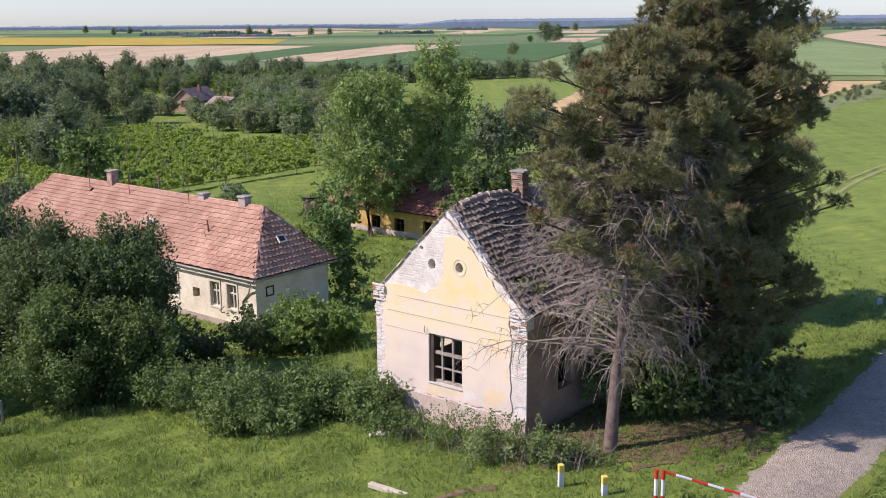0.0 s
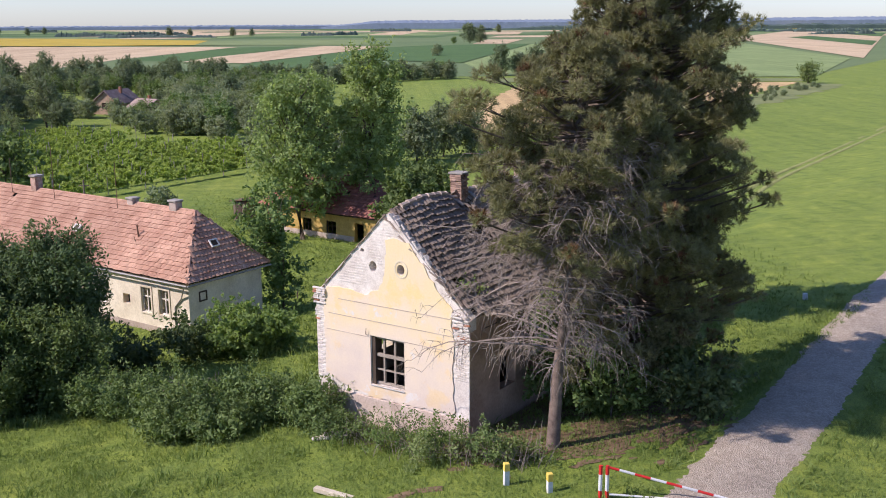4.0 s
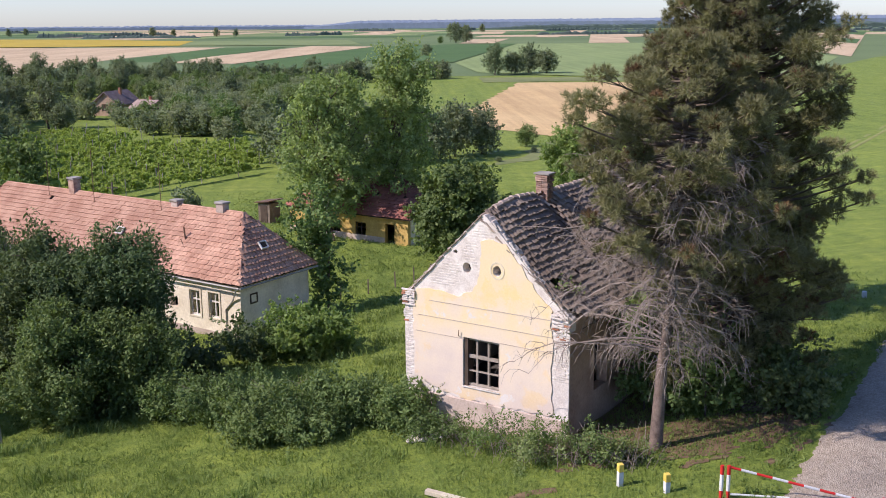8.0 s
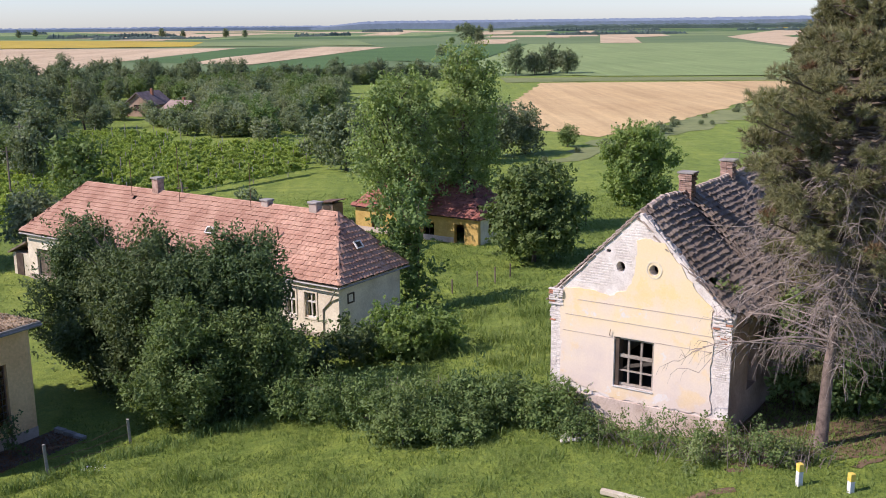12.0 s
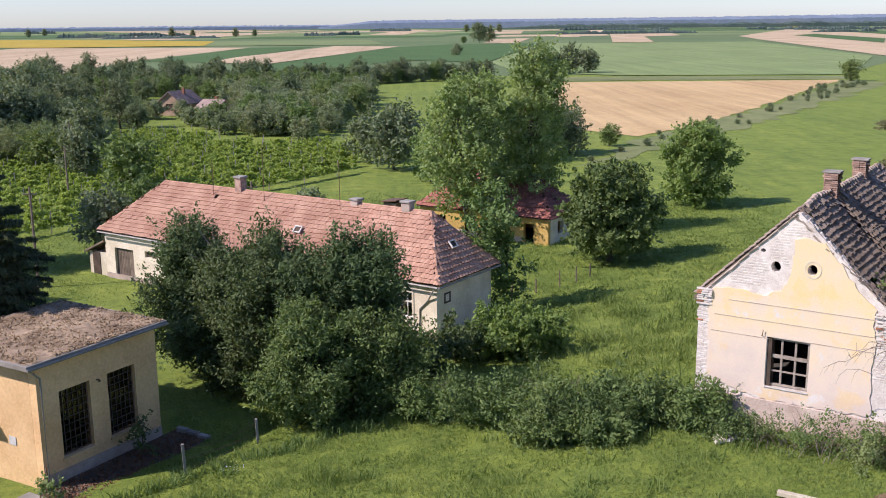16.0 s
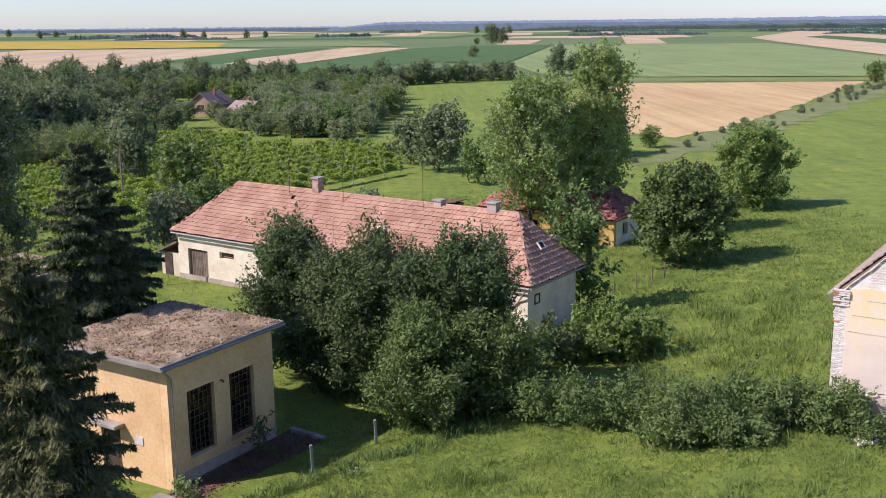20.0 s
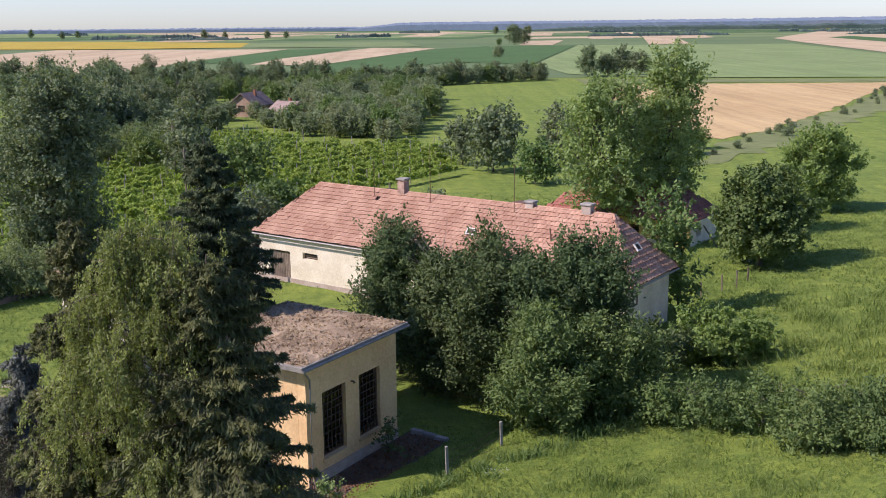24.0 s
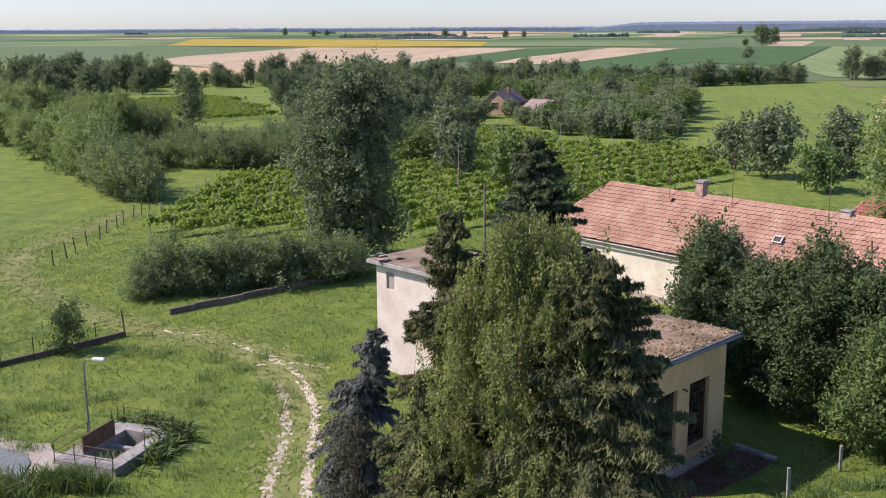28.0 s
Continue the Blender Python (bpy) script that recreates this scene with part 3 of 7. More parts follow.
PASTURE = field_mat("pale_pasture", (0.130, 0.180, 0.058), (0.215, 0.255, 0.095))
DRY_GRASS = field_mat("trodden_dry_grass", (0.175, 0.195, 0.052), (0.275, 0.275, 0.088), coarse=0.4)
WEEDS = field_mat("dry_weeds", (0.115, 0.145, 0.045), (0.235, 0.245, 0.095), coarse=0.12)

FIELD_BASE = field_mat("green_crops", (0.090, 0.140, 0.050), (0.155, 0.200, 0.074), coarse=0.006)
sheet("field", "broad green crop land reaching to the horizon", [(-60, 336), (34, 345), (135, 335), (230, 480), (2600, 3300), (-2600, 3400), (-2000, 1200), (-700, 560), (-230, 420)], FIELD_BASE, 0.05, category="field")
sheet("field", "golden wheat stubble field with tyre lines", [(14, 172), (24, 158), (36, 172), (57, 203), (118, 300), (36, 303), (12, 202)], STUBBLE, 0.06, category="field", wild=0.7, bite=3.0)
sheet("field", "dry weedy strip beside the stubble", [(24, 155), (8, 124), (18, 134), (45, 170), (110, 262), (125, 286), (118, 299), (67, 214), (39, 177)], WEEDS, 0.05, category="field", wild=1.6, bite=3.0)
sheet("field", "rough grass headland between stubble and maize", [(26, 306), (55, 309), (122, 303), (130, 318), (60, 330), (27, 333)], WEEDS, 0.09, category="field")
sheet("field", "pale green maize field in rows", [(30, 365), (60, 336), (133, 326), (216, 488), (282, 840), (108, 848), (28, 457)], CORN, 0.22, category="field")
sheet("field", "dark green crop field", [(-9, 494), (27, 457), (106, 849), (44, 835), (-6, 685)], BEET, 0.3, category="field")
sheet("field", "dark green crop strip between bare fields", [(-139, 518), (-101, 490), (-75, 813), (-124, 780)], BEET, 0.2, category="field")
sheet("field", "dark green crop field before the bare strip", [(-58, 341), (18, 585), (35, 849), (-10, 764), (-70, 459)], BEET, 0.22, category="field")
sheet("field", "pinkish bare field strip", [(-102, 486), (-70, 467), (-10, 785), (-60, 818), (-99, 564)], PLOUGHED, 0.26, category="field")
sheet("field", "wide tan stubble field", [(-138, 296), (-138, 330), (-139, 386), (-143, 528), (-124, 800), (-204, 822), (-314, 846), (-309, 593), (-297, 540), (-271, 480), (-190, 400)], PLOUGHED, 0.14, category="field")
sheet("field", "strip of ripe orange crop", [(-160, 322), (-192, 405), (-330, 480), (-330, 455), (-210, 380)], STUBBLE, 0.3, category="field")
sheet("field", "yellow sunflower field", [(-480, 910), (-294, 849), (-171, 867), (-200, 1092), (-386, 1278), (-700, 1450)], SUNFLOWER, 0.5, category="field")
sheet("field", "fading yellow-green field", [(-171, 867), (-20, 850), (-40, 1100), (-200, 1092)], PASTURE, 0.4, category="field")
sheet("field", "pale tan strip among far fields", [(-347, 1280), (-275, 1239), (-259, 1596), (-221, 2161), (-404, 2124)], PLOUGHED, 0.3, category="field")
sheet("field", "pale tan strip among far fields", [(-398, 1447), (-354, 1626), (-434, 2372), (-522, 2301)], PLOUGHED, 0.32, category="field")
sheet("field", "pale tan far field", [(-52, 1563), (2, 1563), (69, 2470), (27, 2776)], PLOUGHED, 0.3, category="field")
sheet("field", "small pale bare field", [(175, 1199), (199, 1182), (256, 1492), (215, 1431)], PLOUGHED, 0.3, category="field")
sheet("field", "small pale bare field", [(287, 1629), (311, 1606), (404, 2056), (378, 2090)], PLOUGHED, 0.3, category="field")
sheet("field", "pale bare field in patches", [(168, 856), (202, 853), (270, 1164), (328, 1222), (405, 1574), (301, 1503)], PLOUGHED, 0.3, category="field")
sheet("field", "small pale bare field", [(61, 871), (90, 872), (133, 1112), (90, 1088)], PLOUGHED, 0.3, category="field")
sheet("field", "small pale bare field", [(126, 1554), (178, 1560), (234, 1977), (152, 1904)], PLOUGHED, 0.3, category="field")
sheet("field", "wide pale bare field", [(222, 487), (619, 1306), (798, 2073), (365, 1127), (306, 879)], PLOUGHED, 0.3, category="field")
sheet("field", "green strip in the bare field", [(346, 747), (425, 908), (496, 1238), (432, 1142)], BEET, 0.45, category="field")
sheet("field", "green strip in the bare field", [(546, 1157), (713, 1500), (684, 1691)], BEET, 0.45, category="field")
sheet("field", "far yellow crop strip", [(912, 2361), (1290, 3077), (1350, 3180), (1003, 2910)], SUNFLOWER, 0.5, category="field")
patch = random.Random(5)
kinds = [(BEET, "dark green crop field"), (CORN, "mid green crop field"), (PASTURE, "pale green pasture"), (PLOUGHED, "pale bare field"), (BEET, "deep green crop field"), (CORN, "green field"), (BEET, "dark green field")]
for row in range(8):
    y0 = 900 * 1.18**row
    y1 = y0 * 1.13
    x = -0.75 * y0
    while x < 0.8 * y0:
        w = y0 * patch.uniform(0.06, 0.22)
        mt, text = patch.choice(kinds)
        sk = 0.18 * (y1 - y0)
        if y0 > 1250 or x + w < -0.45 * y0 or x > 0.42 * y0:
            sheet("field", text, [(x, y0), (x + w, y0 + 20), (x + w + sk, y1 + 20), (x + sk, y1)], mt, 0.15, category="field")
        x += w * patch.uniform(1.0, 1.25)

# the gravel road on the bank, the grass tracks and the farm track


def ribbon(name, label, line, width, material, lift, category, edge=0.25, step=1.0, seed=3):
    """A strip of road along a line with uneven edges, slightly domed."""
    rng = random.Random(seed)
    pts = [Vector((*p, 0)) for p in line]
    path = []
    for a, b in zip(pts, pts[1:]):
        n = max(1, int((b - a).length / step))
        path += [a.lerp(b, k / n) for k in range(n)]
    path.append(pts[-1])
    path = [sum((path[min(max(i + k, 0), len(path) - 1)] for k in (-2, -1, 0, 1, 2)), Vector()) / 5 for i in range(len(path))]
    verts, faces = [], []
    for i, p in enumerate(path):
        d = (path[min(i + 1, len(path) - 1)] - path[max(i - 1, 0)]).normalized()
        s = Vector((d.y, -d.x, 0))
        for k, u in enumerate((-1, -0.72, 0, 0.72, 1)):
            q = p + s * (u * width / 2 + (rng.uniform(-edge, edge) if k in (0, 4) else 0))
            verts.append((q.x, q.y, land_z(q.x, q.y) + (lift if k in (1, 2, 3) else lift - 0.12)))
        if i:
            b = len(verts) - 10
            faces += [(b + k, b + k + 1, b + k + 6, b + k + 5) for k in range(4)]
    return tagged(new(name, raw(name, verts, faces, material, True)), label, category, "", "structure")


ribbon("road", "grey gravel road with dappled shade", [(1.5, 14), (7.7, 24.6), (9.9, 28), (13.7, 33), (17.7, 39), (23.6, 47.5), (33.6, 60), (49, 76)], 3.0, GRAVEL, 0.06, "road", 0.13, 0.16)
def lie(x, y):
    """The height of the ground sheet itself between its grid lines."""
    i, j = int(np.searchsorted(xs, x)) - 1, int(np.searchsorted(ys, y)) - 1
    f, g = (x - xs[i]) / (xs[i + 1] - xs[i]), (y - ys[j]) / (ys[j + 1] - ys[j])
    a, b, c, d = (rough_ground[(j + q) * nx + i + p][2] for q in (0, 1) for p in (0, 1))
    return (a * (1 - f) + b * f) * (1 - g) + (c * (1 - f) + d * f) * g


def worn(name, label, line, spread, size, per_metre, material, category, seed):
    """A worn track: uneven bare flecks strewn along a line, dense in its middle and thinning out to the sides."""
    r = random.Random(seed)
    verts, faces = [], []
    for (xa, ya), (xb, yb) in zip(line, line[1:]):
        l = math.hypot(xb - xa, yb - ya)
        dx, dy = (xb - xa) / l, (yb - ya) / l
        for _ in range(int(l * per_metre)):
            f, o = r.random() * l, r.gauss(0, spread)
            x, y = xa + dx * f - dy * o, ya + dy * f + dx * o
            a, n, b = size * r.uniform(0.4, 1.3), 7, len(verts)
            h = 0.012 + r.uniform(0, 0.014)
            for k in range(n):
                q = a * r.uniform(0.55, 1.2)
                u, v = q * 1.5 * math.cos(k * math.tau / n), q * 0.8 * math.sin(k * math.tau / n)
                px, py = x + dx * u - dy * v, y + dy * u + dx * v
                verts.append((px, py, lie(px, py) + h))
            faces.append(tuple(range(b, b + n)))
    return tagged(new(name, raw(name, verts, faces, material)), label, category, "", "stuff")


WEST_RUT = [(-38.6, 22), (-41.9, 35.8), (-42.3, 37.7), (-43.4, 42.3), (-44.7, 45.6), (-46.0, 48.0)]
EAST_RUT = [(-37.0, 22), (-40.4, 36.0), (-41.1, 38.5), (-42.2, 42.5), (-43.4, 45.8), (-45.2, 49.1), (-46.3, 50.3), (-48.3, 52.0)]
BEND = [(-44.5, 48.5), (-46.8, 50.8), (-51.4, 53.9), (-57.1, 55.2), (-64.2, 58.7), (-69.7, 62.8), (-75.0, 68.8), (-76.8, 74.5), (-76.8, 80.3), (-77.3, 92)]
worn("farm_track", "trodden dry grass between and beside the ruts", [(-37.8, 22), (-41.2, 36), (-42.8, 42.4), (-44.6, 47.5), (-46.5, 50.5)], 0.72, 0.17, 60, DRY_GRASS, "track", 1)
worn("farm_track", "broad trodden dry grass track round the corner", BEND, 0.75, 0.22, 48, DRY_GRASS, "track", 2)
worn("farm_track", "pale sandy wheel rut broken by grass", WEST_RUT, 0.12, 0.11, 46, SAND, "track", 3)
worn("farm_track", "pale sandy wheel rut broken by grass", EAST_RUT, 0.11, 0.12, 52, SAND, "track", 4)
worn("farm_track", "pale sandy streak where the ruts turn off", [(-48.3, 52.0), (-51.4, 54.0), (-55.8, 55.3)], 0.12, 0.10, 22, SAND, "track", 5)
worn("farm_track", "thin pale streak across the ruts", [(-48.2, 50.3), (-45.9, 50.9), (-44.2, 50.6)], 0.05, 0.10, 24, SAND, "track", 6)
for off in (0, 1.7):
    ribbon("farm_track", "faint dry wheel track across the meadow", [(24 + off, 80), (38 + off, 106), (55 + off, 130), (74 + off, 158), (100 + off, 195)], 0.8, DRY_GRASS, 0.06, "track", 0.1, 3)
ribbon("footpath", "worn brown earth beside the timber", [(-0.9, 27.6), (-0.1, 28.3), (0.6, 28.5), (1.2, 28.3)], 0.4, NEEDLE_LITTER, 0.03, "path", 0.15, 0.3)
ribbon("footpath", "worn brown earth streak beside the road", [(6.9, 28.2), (8.3, 29.3), (9.7, 30.5)], 0.4, NEEDLE_LITTER, 0.0, "path", 0.18, 0.25)
# Brown litter and earth, strewn also to darken the ground as pine shade.
worn("needle_litter", "brown fallen needles and bare earth under the pines", [(1.9, 32.8), (4.6, 31.0), (7.2, 31.6), (10.4, 33.4)], 0.9, 0.24, 75, NEEDLE_LITTER, "ground cover", 7)
worn("needle_litter", "bare earth between house wall and pines, darkening for shade", [(3.4, 32.9), (6.6, 36.6), (9.4, 40.2)], 0.8, 0.26, 60, NEEDLE_LITTER, "ground cover", 8)

# ---- walls and roofs ----


def wall_poly(outline, holes, thick):
    """A wall in x and z, thick along y, with holes of any outline right through it."""
    bm = bmesh.new()
    edges = []
    for loop in (outline, *holes):
        vs = [bm.verts.new((x, 0, z)) for x, z in loop]
        edges += [bm.edges.new((vs[i], vs[(i + 1) % len(vs)])) for i in range(len(vs))]
    bmesh.ops.triangle_fill(bm, use_beauty=True, edges=edges)
    made = bmesh.ops.extrude_face_region(bm, geom=list(bm.faces))
    for v in made["geom"]:
        if isinstance(v, bmesh.types.BMVert):
            v.co.y += thick
    bmesh.ops.recalc_face_normals(bm, faces=bm.faces)
    return bm


def rect(x0, z0, x1, z1):
    return [(x0, z0), (x1, z0), (x1, z1), (x0, z1)]


def circle(x, z, r, n=12, squash=1.0):
    return [(x + r * math.cos(k * math.tau / n), z + squash * r * math.sin(k * math.tau / n)) for k in range(n)]


def tile_piece(w, l, t=0.035, curve=0.024):
    """One roof tile, arched a little, lying along +y with its tail at y 0."""
    bm = bmesh.new()
    rows = []
    for y in (0.0, l):
        for z in (0.0, t):
            rows.append([bm.verts.new((x * w / 2, y, z + curve * (1 - x * x) + (t * 1.6 if y == 0 else 0))) for x in (-1, 0, 1)])
    a, b, c, d = rows
    for i in range(2):
        bm.faces.new((b[i], b[i + 1], d[i + 1], d[i]))
        bm.faces.new((a[i + 1], a[i], c[i], c[i + 1]))
        bm.faces.new((a[i], a[i + 1], b[i + 1], b[i]))
    bm.faces.new((a[0], b[0], d[0], c[0]))
    bm.faces.new((a[2], c[2], d[2], b[2]))
    bmesh.ops.recalc_face_normals(bm, faces=bm.faces)
    return bm


def tile_slope(parent, m, width, rows, inside, w, l, material, loose=300, seed=2, wobble=0.012, missing=0.0, sag=None):
    """Tiles over a slope whose x runs along the eaves and y up the slope; inside(x, y) says where it is tiled.
    The first ones are pieces of their own, the rest one joined part."""
    rng = random.Random(seed)
    me = mesh_of("tile", tile_piece(w * 0.97, l * 1.22), material)
    pv, pf = [v.co.copy() for v in me.vertices], [tuple(p.vertices) for p in me.polygons]
    cells = []
    for j in range(rows):
        for i in range(int(width / w)):
            x, y = (i + 0.5) * w + (w / 2 if j % 2 else 0), j * l
            if inside(x, y + l / 2) and rng.random() >= missing:
                cells.append((x, y))
    verts, faces = [], []
    order = sorted(cells, key=lambda c: -c[0]) if loose else cells
    for k, (x, y) in enumerate(order):
        q = pose(x + rng.uniform(-wobble, wobble), y + rng.uniform(-wobble, wobble) * 2, 0.03 + rng.uniform(0, wobble) + (sag(x, y) if sag else 0), rng.uniform(-1.5, 1.5) - 1, rng.uniform(-2, 2), rng.uniform(-2, 2) * wobble / 0.012)
        if k < loose:
            part("tile", me, material, parent, m=m @ q)
        else:
            b = len(verts)
            verts += [q @ v for v in pv]
            faces += [tuple(b + n for n in fc) for fc in pf]
    if verts:
        ob = part("tiles", raw("tiles", verts, faces, material), material, parent, m=m)
        tagged(ob, "the rest of the roof tiles", "", "", "stuff")


def slope_matrix(ax, ay, az, along, up):
    """A frame on a roof slope: its corner, the way along the eaves and the way up the slope."""
    x, y = Vector(along).normalized(), Vector(up).normalized()
    z = x.cross(y)
    return Matrix.Translation((ax, ay, az)) @ Matrix((x, y, z)).transposed().to_4x4()


def brick_stack(parent, name, x, y, z0, z1, w, d, material, cap=None, label=""):
    """A chimney of single bricks in courses, with a projecting head."""
    ch = part(name, box(x - w / 2 + 0.02, y - d / 2 + 0.02, z0, x + w / 2 - 0.02, y + d / 2 - 0.02, z1), PLINTH, parent, label)
    me = mesh_of("brick", box(-0.125, -0.06, 0, 0.125, 0.06, 0.068, 0.006), material)
    n = int((z1 - z0) / 0.08)
    for k in range(n):
        g = 0.04 if k >= n - 3 else 0.0
        z = z0 + k * 0.08
        for sx in (-1, 1):
            part("brick", me, material, ch, m=pose(x + sx * (w / 4), y - d / 2 - g + 0.03, z, 0, 0, (k * 7) % 5 - 2))
            part("brick", me, material, ch, m=pose(x + sx * (w / 2 + g - 0.03), y + (0.06 if k % 2 else -0.06), z, 0, 0, 90 + (k * 5) % 5 - 2))
    if cap:
        part("cap", box(x - w / 2 - 0.08, y - d / 2 - 0.08, z1, x + w / 2 + 0.08, y + d / 2 + 0.08, z1 + 0.07, 0.01), cap, ch)
    return ch


def sash(parent, x0, z0, x1, z1, y, cols, rows, material, name="window", bar=0.06, label="", glass=False, m=None):
    """A window of a frame, a transom and glazing bars."""
    bm = bmesh.new()
    for a in ((x0, z0, x0 + bar, z1), (x1 - bar, z0, x1, z1), (x0 + bar, z0, x1 - bar, z0 + bar), (x0 + bar, z1 - bar, x1 - bar, z1)):
        box(a[0], y, a[1], a[2], y + 0.08, a[3], bm=bm)
    wd = part(name, bm, material, parent, label, m)
    for k in range(1, cols):
        xk = x0 + (x1 - x0) * k / cols
        part("mullion", box(xk - bar * 0.5, y - 0.01, z0 + bar, xk + bar * 0.5, y + 0.07, z1 - bar), material, wd)
    for f, thick in rows:
        zk = z0 + (z1 - z0) * f
        part("transom", box(x0 + bar, y - 0.02, zk - thick / 2, x1 - bar, y + 0.06, zk + thick / 2), material, wd)
    if glass:
        g = part("pane", box(x0 + bar, y + 0.03, z0 + bar, x1 - bar, y + 0.036, z1 - bar), GLASS, wd)
        g.visible_shadow = False
    return wd

# ---- the gabled house ----
GH = pose(-3.32, 36.43, 0.5, 0, 0, -36.5)
gable_house = thing("gabled_house", "derelict gabled house with flaking cream render and a broken roof", "house", GH)
GW, GL, EAVE, PEAK = 6.74, 13.0, 3.95, 7.25
rs = random.Random(8)


def plaster_gable():
    """The lit gable render: house shape with its window, two round vents and a torn edge."""
    m, t, b = shader("gable_render", 0.92)
    place = t.nodes.new("ShaderNodeTexCoord").outputs["Object"]
    sep = t.nodes.new("ShaderNodeSeparateXYZ")
    t.links.new(place, sep.inputs[0])
    warp = noise_tex(t, 0.8, 4, 0.6, place)
    high = t.nodes.new("ShaderNodeMath")
    high.operation = "MULTIPLY_ADD"
    high.inputs[1].default_value = 0.1
    t.links.new(sep.outputs[2], high.inputs[0])
    t.links.new(warp, high.inputs[2])
    base = ramp(t, high.outputs[0], [(0.52, (0.66, 0.53, 0.44)), (0.70, (0.72, 0.58, 0.45)), (0.86, (0.76, 0.60, 0.41)), (1.04, (0.77, 0.60, 0.34))])
    worn = ramp(t, noise_tex(t, 0.6, 6, 0.62, place), [(0.56, (1.0, 1.0, 1.0)), (0.60, (1.05, 0.97, 0.74)), (0.72, (1.05, 0.93, 0.60))])
    c = mix(t, 0.8, base, worn, "MULTIPLY")
    scraped = ramp(t, noise_tex(t, 0.75, 7, 0.7, place), [(0.60, (0.0, 0.0, 0.0)), (0.64, (1.0, 1.0, 1.0))])
    c = mix(t, scraped, c, (0.70, 0.63, 0.57))
    c = mix(t, 0.12, c, ramp(t, noise_tex(t, 16, 6, 0.7, place), [(0.3, (0.35, 0.30, 0.24)), (0.7, (0.88, 0.84, 0.78))]))
    t.links.new(c, b.inputs["Base Color"])
    bump(t, b, noise_tex(t, 7, 6, 0.65, place), 0.25, 0.02)
    return m


GABLE = plaster_gable()
win = (2.56, 0.92, 4.03, 2.73)
shape = [(0, -1.4), (GW, -1.4), (GW, EAVE), (GW / 2 + 0.05, PEAK), (GW / 2 - 0.15, PEAK - 0.05), (0, EAVE)]
vents = [circle(2.69, 5.3, 0.17, 10, 1.15), circle(3.93, 5.33, 0.16, 10, 1.15), circle(2.22, 5.83, 0.09, 8, 0.8)]
front = part("gable_wall", wall_poly(shape, [rect(*win), *vents], 0.42), BRICK_PALE, gable_house, "whitewashed brick gable wall")
# the coat of render stands proud of the brick and has broken off along the edges and at the top
coat = [(0.42, 0.95), (1.1, 0.72), (2.2, 0.42), (3.4, 0.42), (5.4, 0.48), (6.15, 0.5), (6.12, 1.2), (6.05, 2.3), (6.2, 3.1), (5.98, 3.7), (6.1, 4.25), (5.5, 4.75), (5.05, 5.4), (4.75, 5.75), (4.3, 6.3), (3.55, 6.42), (3.3, 6.35), (3.28, 5.55), (3.2, 4.9), (2.9, 4.5), (2.3, 4.2), (1.3, 4.35), (0.55, 4.3), (0.38, 3.2), (0.45, 2.0)]


def ragged(loop, step, wild, seed):
    """The same outline, broken into short uneven bites."""
    r, out = random.Random(seed), []
    for (xa, za), (xb, zb) in zip(loop, loop[1:] + loop[:1]):
        n = max(1, int(math.hypot(xb - xa, zb - za) / step))
        out += [(xa + (xb - xa) * k / n + r.uniform(-wild, wild), za + (zb - za) * k / n + r.uniform(-wild, wild)) for k in range(n)]
    return out


coat = ragged(coat, 0.16, 0.045, 9)
part("render_coat", (wall_poly(coat, [rect(win[0] - 0.02, win[1], win[2] + 0.02, win[3] + 0.02), circle(3.93, 5.33, 0.17, 10, 1.15)], 0.036)), GABLE, front, "peeling cream and ochre render", pose(0, -0.040, 0))
part("plinth", box(0.5, -0.075, -1.4, GW + 0.03, -0.004, 0.40, 0.02), PLINTH, front, "dirty grey plinth render")
part("vent_ring", (wall_poly(circle(3.95, 5.35, 0.29, 20, 1.08), [circle(3.95, 5.35, 0.25, 20, 1.08)], 0.012)), RENDER_WHITE, front, "round plaster ring", pose(0, -0.054, 0))
for z, xa, xb in ((3.90, 1.1, 6.1), (3.30, 0.6, 6.1), (2.68, 0.5, 2.6), (2.76, 4.05, 6.1)):
    part("string_line", box(xa, -0.050, z - 0.012, xb, -0.041, z + 0.012), PLINTH, front, "thin scored line in the render")
# bricks bared on the two corner pilasters
me_b = mesh_of("brick", box(-0.12, -0.03, 0, 0.12, 0.03, 0.062, 0.006), BRICK_PALE)
me_r = mesh_of("brick", box(-0.12, -0.03, 0, 0.12, 0.03, 0.062, 0.006), BRICK_RED)
for k in range(44):
    z = 0.75 + k * 0.078
    if 1.7 < z < 4.1:
        gone = 3.0 < z < 3.35
        for i in range(2):
            part("brick", me_r if gone else me_b, BRICK_PALE, front, m=pose(6.22 + i * 0.26 + (0.12 if k % 2 else 0) + rs.uniform(-0.01, 0.01), (0.028 if gone else 0.021) + rs.uniform(-0.005, 0.005), z, 0, 0, rs.uniform(-2, 2)))
    if z < 3.9:
        hole = 2.95 < z < 3.15 or 3.5 < z < 3.62
        if not hole:
            part("brick", me_b, BRICK_PALE, front, m=pose(0.13 + (0.12 if k % 2 else 0), 0.019 + rs.uniform(-0.006, 0.006), z, 0, 0, rs.uniform(-2, 2)))
